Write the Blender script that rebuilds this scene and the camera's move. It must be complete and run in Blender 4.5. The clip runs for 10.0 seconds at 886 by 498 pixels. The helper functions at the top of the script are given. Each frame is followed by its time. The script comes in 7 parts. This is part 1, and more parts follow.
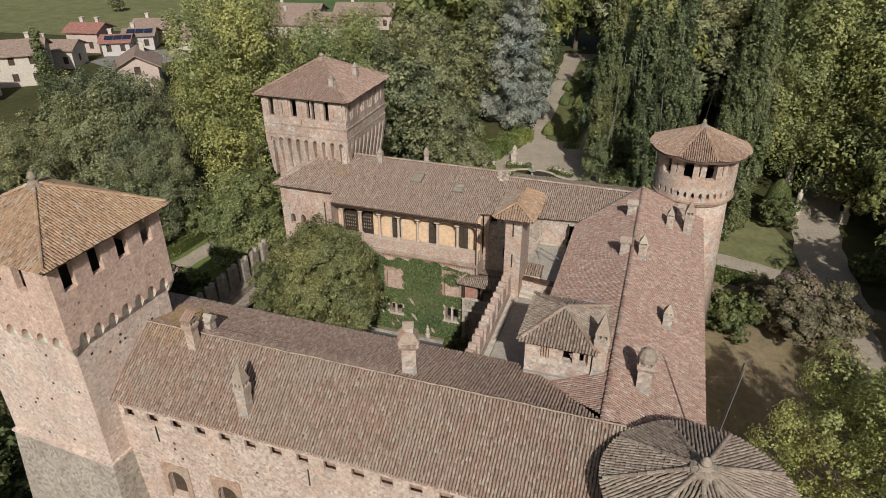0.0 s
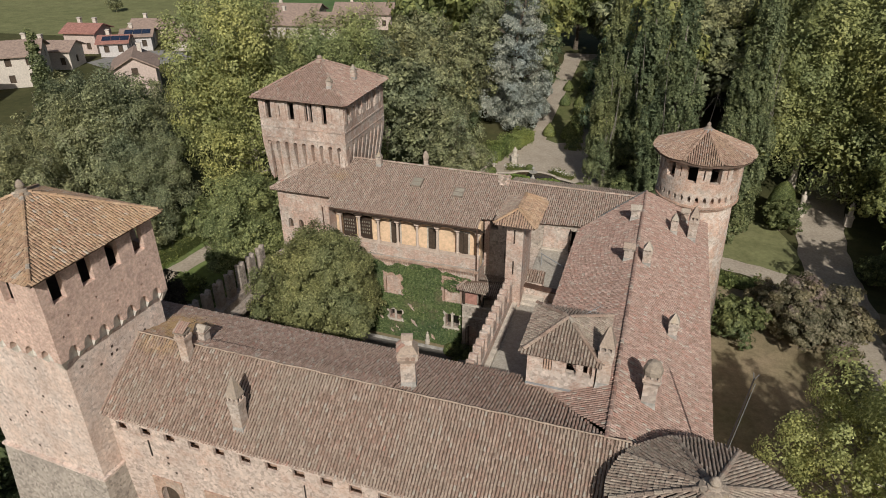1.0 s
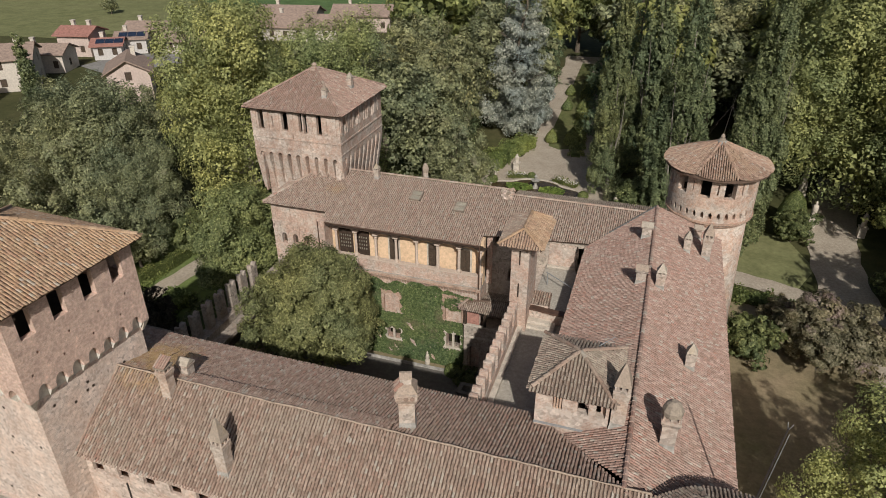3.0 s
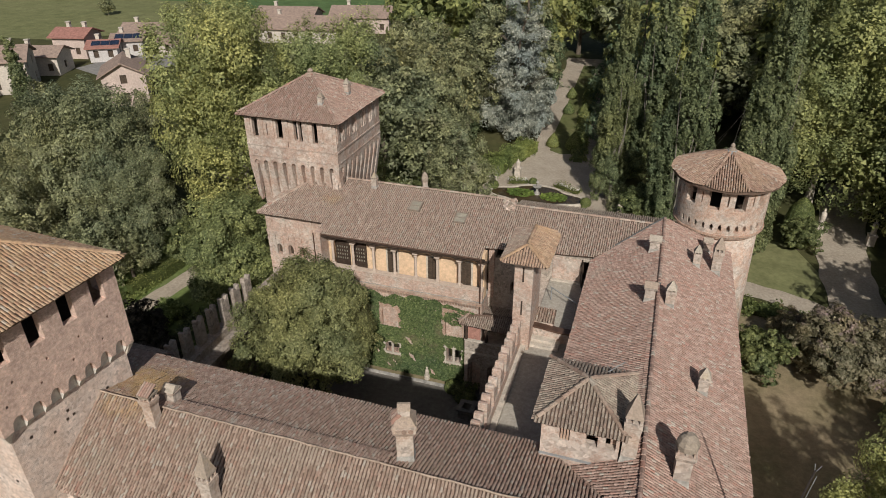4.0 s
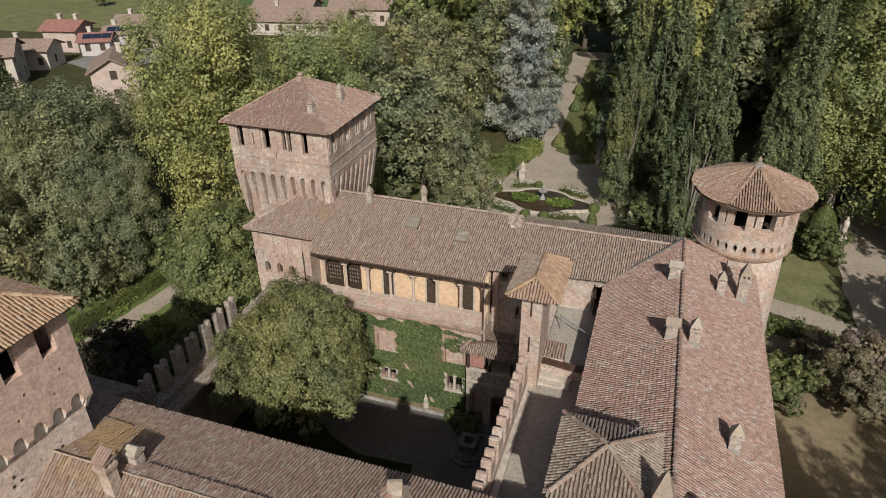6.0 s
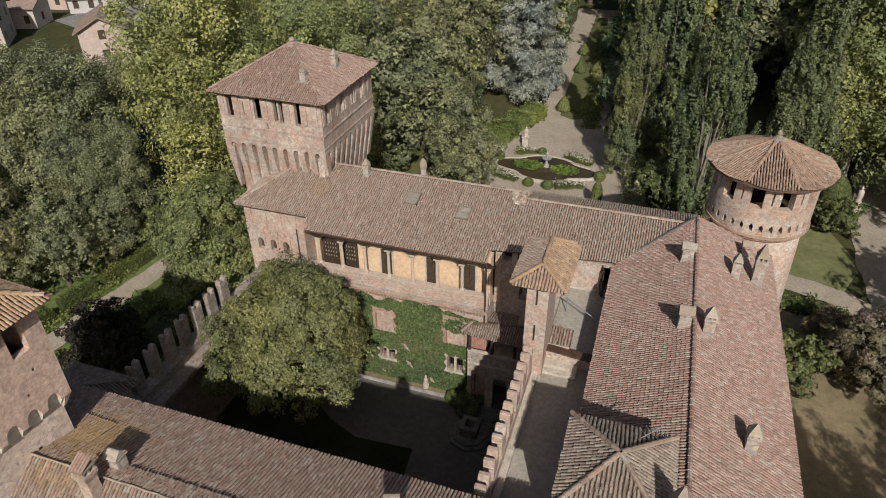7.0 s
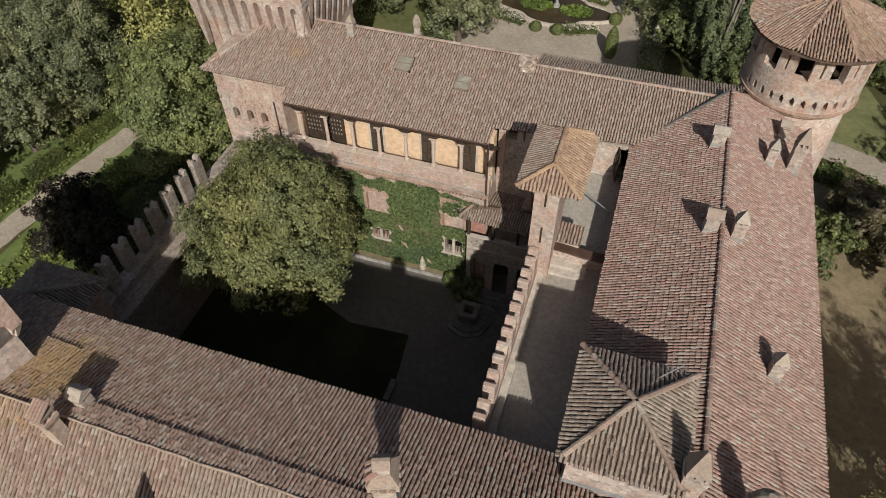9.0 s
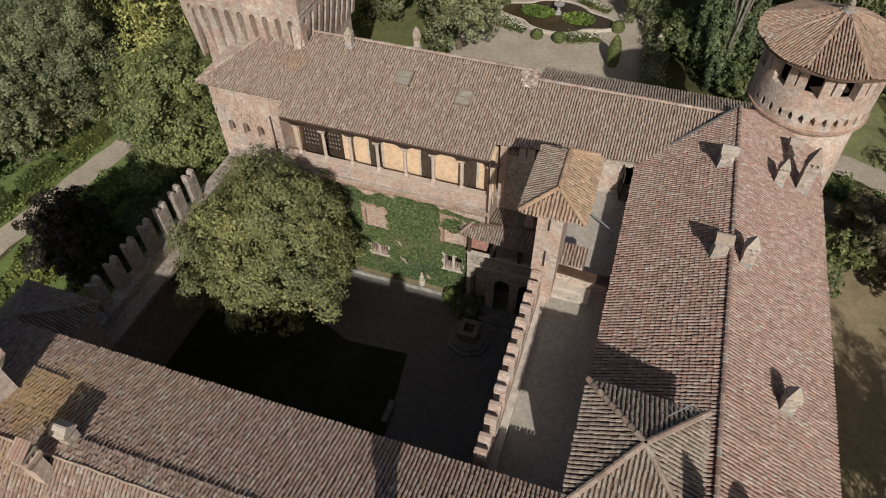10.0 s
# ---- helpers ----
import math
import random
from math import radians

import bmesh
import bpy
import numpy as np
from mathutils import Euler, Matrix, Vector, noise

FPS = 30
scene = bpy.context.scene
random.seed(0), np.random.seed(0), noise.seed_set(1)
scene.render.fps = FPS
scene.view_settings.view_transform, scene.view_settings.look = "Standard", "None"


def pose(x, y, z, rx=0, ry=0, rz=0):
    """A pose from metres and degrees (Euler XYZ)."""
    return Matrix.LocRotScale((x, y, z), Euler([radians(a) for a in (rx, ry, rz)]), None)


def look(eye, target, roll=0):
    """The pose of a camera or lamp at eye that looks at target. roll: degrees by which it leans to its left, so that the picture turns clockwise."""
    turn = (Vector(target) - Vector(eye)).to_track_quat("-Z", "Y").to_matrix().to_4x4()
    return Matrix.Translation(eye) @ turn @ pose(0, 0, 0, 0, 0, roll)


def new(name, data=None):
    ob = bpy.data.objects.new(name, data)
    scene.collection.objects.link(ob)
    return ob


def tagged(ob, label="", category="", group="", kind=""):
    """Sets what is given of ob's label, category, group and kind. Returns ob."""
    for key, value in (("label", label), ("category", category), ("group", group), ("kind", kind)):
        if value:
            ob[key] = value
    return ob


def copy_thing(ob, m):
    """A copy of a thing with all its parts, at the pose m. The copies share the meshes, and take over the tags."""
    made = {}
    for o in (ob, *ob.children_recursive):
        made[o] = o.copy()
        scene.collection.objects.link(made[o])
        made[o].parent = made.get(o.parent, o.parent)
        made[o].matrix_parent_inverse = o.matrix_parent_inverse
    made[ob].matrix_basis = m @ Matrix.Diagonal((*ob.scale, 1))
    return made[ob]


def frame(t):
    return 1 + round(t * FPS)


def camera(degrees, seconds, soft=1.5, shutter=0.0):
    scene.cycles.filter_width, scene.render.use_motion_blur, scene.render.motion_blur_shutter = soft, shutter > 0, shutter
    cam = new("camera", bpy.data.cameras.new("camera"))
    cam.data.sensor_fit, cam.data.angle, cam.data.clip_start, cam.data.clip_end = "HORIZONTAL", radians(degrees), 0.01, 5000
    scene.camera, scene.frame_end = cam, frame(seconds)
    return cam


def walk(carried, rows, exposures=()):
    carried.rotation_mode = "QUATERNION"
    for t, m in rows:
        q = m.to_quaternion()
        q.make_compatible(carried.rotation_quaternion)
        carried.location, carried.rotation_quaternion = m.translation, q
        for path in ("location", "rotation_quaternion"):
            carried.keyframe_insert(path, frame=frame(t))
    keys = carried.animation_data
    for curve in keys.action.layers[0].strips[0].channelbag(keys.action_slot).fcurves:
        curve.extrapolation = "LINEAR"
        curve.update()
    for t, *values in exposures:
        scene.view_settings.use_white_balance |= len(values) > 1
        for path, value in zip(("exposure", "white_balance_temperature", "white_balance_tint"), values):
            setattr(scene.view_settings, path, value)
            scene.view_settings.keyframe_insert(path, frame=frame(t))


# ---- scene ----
cam = camera(67.2, 10.0, 0.9)
PATH = [
    (0, (0.000, 0.000, 32.426), (-5.589, 16.568, 22.717), -0.22),
    (0.5, (-0.104, 0.433, 32.412), (-5.703, 16.992, 22.693), -0.32),
    (1, (-0.282, 0.892, 32.428), (-5.871, 17.449, 22.700), -0.32),
    (1.5, (-0.463, 1.365, 32.411), (-6.053, 17.926, 22.691), -0.32),
    (2, (-0.645, 1.901, 32.414), (-6.232, 18.453, 22.678), -0.32),
    (2.5, (-0.906, 2.543, 32.392), (-6.483, 19.106, 22.667), -0.32),
    (4, (-1.770, 4.943, 32.376), (-7.327, 21.517, 22.659), -0.31),
    (4.5, (-2.091, 5.890, 32.362), (-7.659, 22.454, 22.634), -0.42),
    (5, (-2.364, 6.874, 32.352), (-7.962, 23.429, 22.626), -0.42),
    (6.3, (-3.129, 9.492, 32.460), (-8.663, 25.710, 22.147), -0.43),
    (6.5, (-3.305, 9.956, 32.469), (-8.759, 25.959, 21.784), -0.43),
    (7, (-3.615, 10.961, 32.449), (-9.006, 26.737, 21.401), -0.43),
    (7.5, (-3.981, 12.109, 32.503), (-9.275, 27.605, 21.020), -0.44),
    (8, (-4.305, 13.150, 32.469), (-9.457, 28.218, 20.369), -0.45),
    (8.5, (-4.609, 14.282, 32.391), (-9.109, 27.356, 17.940), -0.60),
    (9, (-4.996, 15.526, 32.406), (-9.343, 28.132, 17.500), -0.72),
    (9.5, (-5.281, 16.312, 32.421), (-9.607, 28.943, 17.530), -0.62),
    (10, (-5.434, 16.724, 32.426), (-9.761, 29.339, 17.521), -0.52),
]
walk(cam, [(t, look(eye, target, roll)) for t, eye, target, roll in PATH])
# ---- light ----
SUN_TO = Vector((0.41, -1.0, 0.80)).normalized()
sun_elev = math.asin(SUN_TO.z)
world = bpy.data.worlds.new("sky")
scene.world = world
world.use_nodes = True
wn = world.node_tree.nodes
sky = wn.new("ShaderNodeTexSky")
sky.sky_type = "NISHITA"
sky.sun_disc = False
sky.dust_density = 3.0
sky.sun_elevation = sun_elev
sky.sun_rotation = math.atan2(SUN_TO.x, SUN_TO.y)
world.node_tree.links.new(sky.outputs[0], wn["Background"].inputs[0])
wn["Background"].inputs[1].default_value = 0.046
sun_data = bpy.data.lights.new("sun", "SUN")
sun_data.energy, sun_data.angle, sun_data.color = 3.5, radians(0.6), (1.0, 0.965, 0.90)
sun = new("sun", sun_data)
sun.matrix_world = look((0, 0, 60), Vector((0, 0, 60)) - SUN_TO)
scene.view_settings.exposure = 0.2


# ---- materials ----
def nodes_of(name, rough=0.9, spec=0.2, metal=0.0):
    m = bpy.data.materials.new(name)
    m.use_nodes = True
    nt = m.node_tree
    b = nt.nodes["Principled BSDF"]
    b.inputs["Roughness"].default_value = rough
    b.inputs["Specular IOR Level"].default_value = spec
    b.inputs["Metallic"].default_value = metal
    return m, nt, b


def nd(nt, kind, **inputs):
    n = nt.nodes.new(kind)
    for k, v in inputs.items():
        n.inputs[k.replace("_", " ")].default_value = v
    return n


def ramp(nt, fac, stops):
    r = nt.nodes.new("ShaderNodeValToRGB")
    e = r.color_ramp.elements
    while len(e) < len(stops):
        e.new(0.5)
    for el, (p, c) in zip(e, stops):
        el.position, el.color = p, (*c, 1)
    nt.links.new(fac, r.inputs[0])
    return r.outputs[0]


def mix(nt, fac, a, b, mode="MIX"):
    n = nt.nodes.new("ShaderNodeMix")
    n.data_type, n.blend_type = "RGBA", mode
    for sock, v in ((n.inputs[0], fac), (n.inputs[6], a), (n.inputs[7], b)):
        if isinstance(v, (int, float)):
            sock.default_value = v
        elif isinstance(v, tuple):
            sock.default_value = (*v, 1)
        else:
            nt.links.new(v, sock)
    return n.outputs[2]


def position(nt):
    return nt.nodes.new("ShaderNodeNewGeometry").outputs["Position"]


def noise_at(nt, scale, detail=4.0, rough=0.6, vec=None):
    n = nd(nt, "ShaderNodeTexNoise", Scale=scale, Detail=detail, Roughness=rough)
    nt.links.new(vec if vec is not None else position(nt), n.inputs["Vector"])
    return n.outputs["Fac"]


def bump(nt, b, height, strength=0.4, distance=0.03):
    n = nd(nt, "ShaderNodeBump", Strength=strength, Distance=distance)
    nt.links.new(height, n.inputs["Height"])
    nt.links.new(n.outputs[0], b.inputs["Normal"])


def plain(name, colour, rough=0.85, spec=0.2, metal=0.0, vary=0.25, scale=3.0):
    m, nt, b = nodes_of(name, rough, spec, metal)
    lo = tuple(c * (1 - vary) for c in colour)
    hi = tuple(min(1, c * (1 + vary)) for c in colour)
    f1 = noise_at(nt, scale)
    f2 = noise_at(nt, scale * 9)
    c1 = ramp(nt, f1, [(0.3, lo), (0.7, hi)])
    c2 = ramp(nt, f2, [(0.3, (0.8, 0.8, 0.8)), (0.7, (1.15, 1.15, 1.15))])
    nt.links.new(mix(nt, 1.0, c1, c2, "MULTIPLY"), b.inputs["Base Color"])
    bump(nt, b, f2, 0.3, 0.02)
    return m


def masonry(name, brick_a, brick_b, mortar, stone=None, stone_part=0.0, centre=None, stain=0.2):
    """Brickwork with worn faces; stone: rubble that shows in patches."""
    m, nt, b = nodes_of(name, 0.92, 0.15)
    geo = nt.nodes.new("ShaderNodeNewGeometry")
    sep = nt.nodes.new("ShaderNodeSeparateXYZ")
    nt.links.new(geo.outputs["Position"], sep.inputs[0])
    if centre is None:
        add = nt.nodes.new("ShaderNodeMath")
        nt.links.new(sep.outputs[0], add.inputs[0])
        nt.links.new(sep.outputs[1], add.inputs[1])
        along = add.outputs[0]
    else:
        dx, dy = nt.nodes.new("ShaderNodeMath"), nt.nodes.new("ShaderNodeMath")
        dx.operation = dy.operation = "SUBTRACT"
        dx.inputs[1].default_value, dy.inputs[1].default_value = centre[0], centre[1]
        nt.links.new(sep.outputs[0], dx.inputs[0])
        nt.links.new(sep.outputs[1], dy.inputs[0])
        at = nt.nodes.new("ShaderNodeMath")
        at.operation = "ARCTAN2"
        nt.links.new(dy.outputs[0], at.inputs[0])
        nt.links.new(dx.outputs[0], at.inputs[1])
        mul = nt.nodes.new("ShaderNodeMath")
        mul.operation = "MULTIPLY"
        mul.inputs[1].default_value = centre[2]
        nt.links.new(at.outputs[0], mul.inputs[0])
        along = mul.outputs[0]
    comb = nt.nodes.new("ShaderNodeCombineXYZ")
    nt.links.new(along, comb.inputs[0])
    nt.links.new(sep.outputs[2], comb.inputs[1])
    br = nt.nodes.new("ShaderNodeTexBrick")
    nt.links.new(comb.outputs[0], br.inputs["Vector"])
    for k, v in (("Scale", 1.0), ("Mortar Size", 0.011), ("Mortar Smooth", 0.3), ("Brick Width", 0.27), ("Row Height", 0.085), ("Bias", 0.0)):
        br.inputs[k].default_value = v
    br.inputs["Color1"].default_value = (*brick_a, 1)
    br.inputs["Color2"].default_value = (*brick_b, 1)
    br.inputs["Mortar"].default_value = (*mortar, 1)
    f_small = noise_at(nt, 7.0, 5, 0.65)
    f_big = noise_at(nt, 0.9, 7, 0.75)
    col = mix(nt, 1.0, br.outputs["Color"], ramp(nt, f_small, [(0.25, (0.62, 0.6, 0.58)), (0.75, (1.3, 1.28, 1.24))]), "MULTIPLY")
    f_mid = noise_at(nt, 2.4, 5, 0.7)
    col = mix(nt, 1.0, col, ramp(nt, f_mid, [(0.3, (0.78, 0.76, 0.75)), (0.7, (1.14, 1.14, 1.13))]), "MULTIPLY")
    height = br.outputs["Fac"]
    if stone is not None:
        vo = nd(nt, "ShaderNodeTexVoronoi", Scale=6.5, Randomness=1.0)
        nt.links.new(position(nt), vo.inputs["Vector"])
        rub = mix(nt, 0.75, stone, ramp(nt, vo.outputs["Color"], [(0.1, tuple(c * 0.5 for c in stone)), (0.9, tuple(min(1, c * 1.38) for c in stone))]))
        rub = mix(nt, ramp(nt, f_small, [(0.52, (0, 0, 0)), (0.6, (1, 1, 1))]), rub, mortar)
        lo = 0.62 - stone_part * 0.5
        col = mix(nt, ramp(nt, f_big, [(lo, (0, 0, 0)), (lo + 0.14, (1, 1, 1))]), col, rub)
    streak = nd(nt, "ShaderNodeTexNoise", Scale=1.0, Detail=5.0, Roughness=0.6)
    mp = nt.nodes.new("ShaderNodeMapping")
    mp.inputs["Scale"].default_value = (0.7, 0.7, 0.25)
    nt.links.new(position(nt), mp.inputs[0])
    nt.links.new(mp.outputs[0], streak.inputs["Vector"])
    k = 1 - stain
    col = mix(nt, 1.0, col, ramp(nt, streak.outputs["Fac"], [(0.3, (k, k, k)), (0.7, (1.06, 1.05, 1.04))]), "MULTIPLY")
    nt.links.new(col, b.inputs["Base Color"])
    bump(nt, b, mix(nt, 0.5, f_small, height), 0.5, 0.025)
    return m


def tile_clay(name, dark, light, lichen, lichen_part, spots=(), red=0.0, pale=0.0):
    """Old clay roof tiles: each one its own tone, with lichen in patches."""
    m, nt, b = nodes_of(name, 0.93, 0.12)
    geo = nt.nodes.new("ShaderNodeNewGeometry")
    info = nt.nodes.new("ShaderNodeObjectInfo")
    add = nt.nodes.new("ShaderNodeMath")
    nt.links.new(geo.outputs["Random Per Island"], add.inputs[0])
    nt.links.new(info.outputs["Random"], add.inputs[1])
    fr = nt.nodes.new("ShaderNodeMath")
    fr.operation = "FRACT"
    nt.links.new(add.outputs[0], fr.inputs[0])
    mid = tuple((a + c) / 2 for a, c in zip(dark, light))
    base = ramp(nt, fr.outputs[0], [(0.0, tuple(c * 0.88 for c in dark)), (0.15, dark), (0.35, (mid[0] * 0.98, mid[1] * 0.9, mid[2] * 0.88)), (0.6, mid), (0.75, (light[0] * 0.9, light[1] * 0.93, light[2] * 0.92)), (0.9, light), (1.0, tuple(min(1, c * 1.12) for c in light))])
    again = nt.nodes.new("ShaderNodeMath")
    again.operation = "MULTIPLY"
    again.inputs[1].default_value = 37.0
    nt.links.new(fr.outputs[0], again.inputs[0])
    fr2 = nt.nodes.new("ShaderNodeMath")
    fr2.operation = "FRACT"
    nt.links.new(again.outputs[0], fr2.inputs[0])
    if red:
        base = mix(nt, ramp(nt, fr2.outputs[0], [(red, (0.45, 0.45, 0.45)), (red + 0.01, (0, 0, 0))]), base, (0.38, 0.19, 0.145))
    if pale:
        base = mix(nt, ramp(nt, fr2.outputs[0], [(0.99 - pale, (0, 0, 0)), (1.0 - pale, (0.8, 0.8, 0.8))]), base, (0.41, 0.37, 0.315))
    f1, f2 = noise_at(nt, 0.45, 5, 0.7), noise_at(nt, 14.0, 4, 0.65)
    lo = 0.68 - 0.42 * lichen_part
    base = mix(nt, ramp(nt, f1, [(lo, (0, 0, 0)), (lo + 0.22, (0.75, 0.75, 0.75))]), base, lichen)
    for x, y, z, r, most in spots:
        dist = nt.nodes.new("ShaderNodeVectorMath")
        dist.operation = "DISTANCE"
        nt.links.new(position(nt), dist.inputs[0])
        dist.inputs[1].default_value = (x, y, z)
        f3 = noise_at(nt, 1.6, 6, 0.75)
        k = nd(nt, "ShaderNodeMapRange")
        for i, v in ((1, 0.0), (2, r), (3, 0.95), (4, 0.0)):
            k.inputs[i].default_value = v
        nt.links.new(dist.outputs["Value"], k.inputs[0])
        both = nt.nodes.new("ShaderNodeMath")
        both.operation = "MULTIPLY"
        nt.links.new(k.outputs[0], both.inputs[0])
        nt.links.new(f3, both.inputs[1])
        base = mix(nt, ramp(nt, both.outputs[0], [(0.22, (0, 0, 0)), (0.40, (most, most, most))]), base, (0.43, 0.285, 0.115))
    f4 = noise_at(nt, 2.6, 5, 0.7)
    base = mix(nt, 1.0, base, ramp(nt, f4, [(0.3, (0.86, 0.86, 0.86)), (0.7, (1.1, 1.1, 1.1))]), "MULTIPLY")
    base = mix(nt, 1.0, base, ramp(nt, f2, [(0.25, (0.66, 0.66, 0.66)), (0.7, (1.2, 1.2, 1.2))]), "MULTIPLY")
    nt.links.new(base, b.inputs["Base Color"])
    bump(nt, b, f2, 0.35, 0.02)
    return m


def foliage(name, dark, light, dead=None, gloss=0.25):
    m, nt, b = nodes_of(name, 0.6, gloss)
    geo = nt.nodes.new("ShaderNodeNewGeometry")
    info = nt.nodes.new("ShaderNodeObjectInfo")
    stops = [(0.0, tuple(c * 0.8 for c in dark)), (0.35, dark), (0.8, light), (1.0, tuple(min(1, c * 1.25) for c in light))]
    col = ramp(nt, geo.outputs["Random Per Island"], stops)
    f = noise_at(nt, 0.22, 3, 0.6)
    col = mix(nt, 1.0, col, ramp(nt, f, [(0.3, (0.72, 0.78, 0.8)), (0.7, (1.2, 1.12, 0.95))]), "MULTIPLY")
    fine = noise_at(nt, 3.5, 3, 0.7)
    col = mix(nt, 1.0, col, ramp(nt, fine, [(0.28, (0.74, 0.76, 0.74)), (0.7, (1.28, 1.26, 1.22))]), "MULTIPLY")
    tone = ramp(nt, info.outputs["Random"], [(0.0, (0.9, 0.93, 0.93)), (1.0, (1.12, 1.06, 0.97))])
    col = mix(nt, 1.0, col, tone, "MULTIPLY")
    if dead is not None:
        f3 = noise_at(nt, 0.5, 4, 0.65)
        col = mix(nt, ramp(nt, f3, [(0.56, (0, 0, 0)), (0.72, (0.7, 0.7, 0.7))]), col, dead)
    nt.links.new(col, b.inputs["Base Color"])
    tr = nt.nodes.new("ShaderNodeBsdfTranslucent")
    nt.links.new(col, tr.inputs[0])
    ms = nt.nodes.new("ShaderNodeMixShader")
    ms.inputs[0].default_value = 0.34
    out = nt.nodes["Material Output"]
    nt.links.new(b.outputs[0], ms.inputs[1])
    nt.links.new(tr.outputs[0], ms.inputs[2])
    nt.links.new(ms.outputs[0], out.inputs[0])
    return m


def ground_mat(name, a, b_col, c, scale=0.25, rough=0.95):
    m, nt, b = nodes_of(name, rough, 0.1)
    f1, f2, f3 = noise_at(nt, scale, 6, 0.65), noise_at(nt, scale * 14, 5, 0.7), noise_at(nt, scale * 120, 3, 0.6)
    col = ramp(nt, f1, [(0.3, a), (0.52, b_col), (0.72, c)])
    col = mix(nt, 1.0, col, ramp(nt, f2, [(0.25, (0.7, 0.7, 0.7)), (0.75, (1.25, 1.25, 1.25))]), "MULTIPLY")
    col = mix(nt, 1.0, col, ramp(nt, f3, [(0.2, (0.75, 0.75, 0.75)), (0.8, (1.2, 1.2, 1.2))]), "MULTIPLY")
    nt.links.new(col, b.inputs["Base Color"])
    bump(nt, b, f3, 0.5, 0.03)
    return m


BRICK = masonry("brick", (0.42, 0.275, 0.21), (0.48, 0.335, 0.265), (0.45, 0.37, 0.31), (0.43, 0.36, 0.30), 0.15)
BRICK_PALE = masonry("pale_brick_and_rubble", (0.53, 0.375, 0.31), (0.59, 0.45, 0.385), (0.58, 0.475, 0.41), (0.56, 0.455, 0.39), 0.5)
BRICK_DARK = masonry("pinkish_brick", (0.600, 0.430, 0.365), (0.640, 0.475, 0.410), (0.620, 0.500, 0.435), None, 0, None, 0.15)
BRICK_COURT = masonry("courtyard_brick", (0.50, 0.345, 0.285), (0.56, 0.415, 0.35), (0.53, 0.45, 0.39), (0.50, 0.43, 0.37), 0.3)
BRICK_ROUND = masonry("round_tower_brick", (0.49, 0.325, 0.255), (0.56, 0.41, 0.34), (0.53, 0.455, 0.39), (0.52, 0.45, 0.39), 0.36, (3.1, 49.6, 2.9))
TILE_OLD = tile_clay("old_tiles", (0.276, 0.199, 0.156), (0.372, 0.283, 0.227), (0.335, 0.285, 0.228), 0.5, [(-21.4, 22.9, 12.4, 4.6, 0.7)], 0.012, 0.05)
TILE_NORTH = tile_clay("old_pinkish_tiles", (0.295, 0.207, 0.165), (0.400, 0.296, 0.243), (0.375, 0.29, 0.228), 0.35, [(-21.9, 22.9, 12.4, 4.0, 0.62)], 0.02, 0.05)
# lighter copy of the old tiles for the back wing, sunlight put into the colour
TILE_BACK = tile_clay("old_tiles_lightened_as_sunlit", (0.333, 0.252, 0.203), (0.445, 0.350, 0.288), (0.40, 0.33, 0.262), 0.4, [(-23.6, 44.6, 11.9, 1.8, 0.3)], 0.015, 0.05)
TILE_ORANGE = tile_clay("lichened_orange_tiles", (0.335, 0.228, 0.155), (0.455, 0.322, 0.222), (0.445, 0.30, 0.175), 0.5, (), 0.01, 0.07)
TILE_PINK = tile_clay("newer_pink_tiles", (0.296, 0.202, 0.165), (0.398, 0.281, 0.234), (0.35, 0.285, 0.235), 0.3, (), 0.06, 0.045)
TILE_KEEP = tile_clay("reddish_keep_tiles", (0.295, 0.205, 0.166), (0.385, 0.278, 0.228), (0.37, 0.30, 0.245), 0.3, (), 0.03, 0.04)
TILE_CONE = tile_clay("warm_cone_tiles", (0.300, 0.205, 0.155), (0.420, 0.300, 0.230), (0.43, 0.305, 0.205), 0.5, (), 0.0, 0.05)
TILE_GREY = tile_clay("weathered_grey_tiles", (0.235, 0.185, 0.15), (0.35, 0.285, 0.232), (0.34, 0.295, 0.23), 0.5)
TILE_LICHEN = tile_clay("lichen_covered_tiles", (0.31, 0.215, 0.15), (0.42, 0.295, 0.205), (0.42, 0.275, 0.155), 0.45)
TILE_BED = plain("tile_channels", (0.12, 0.082, 0.062), vary=0.4, scale=2.0)
STONE = plain("pale_stone", (0.50, 0.44, 0.37), vary=0.25)
COLUMN_STONE = plain("pinkish_column_stone", (0.52, 0.42, 0.345), vary=0.12)
STONE_GREY = plain("grey_stone", (0.33, 0.31, 0.28), vary=0.35)
MORTAR_WHITE = plain("white_plaster_corbel", (0.62, 0.58, 0.52), vary=0.2)
OCHRE = plain("ochre_plaster", (0.66, 0.475, 0.315), vary=0.06, scale=0.5)
WOOD = plain("dark_wood", (0.055, 0.038, 0.028), rough=0.7, vary=0.4, scale=4)
SHUTTER = plain("brown_shutter", (0.075, 0.055, 0.04), rough=0.6, vary=0.3, scale=5)
METAL = plain("dark_iron", (0.07, 0.06, 0.055), rough=0.55, spec=0.5, metal=0.6, vary=0.3)
RED_PLASTER = plain("faded_red_plaster", (0.38, 0.20, 0.16), vary=0.25)
COPPER = plain("brown_gutter", (0.12, 0.07, 0.05), rough=0.5, spec=0.4, metal=0.3, vary=0.3)
LEAD_DARK = plain("weathered_dark_lead", (0.13, 0.125, 0.118), rough=0.75, metal=0.1, vary=0.3)
LEAD = plain("lead_flashing", (0.27, 0.275, 0.275), rough=0.7, metal=0.1, vary=0.2)
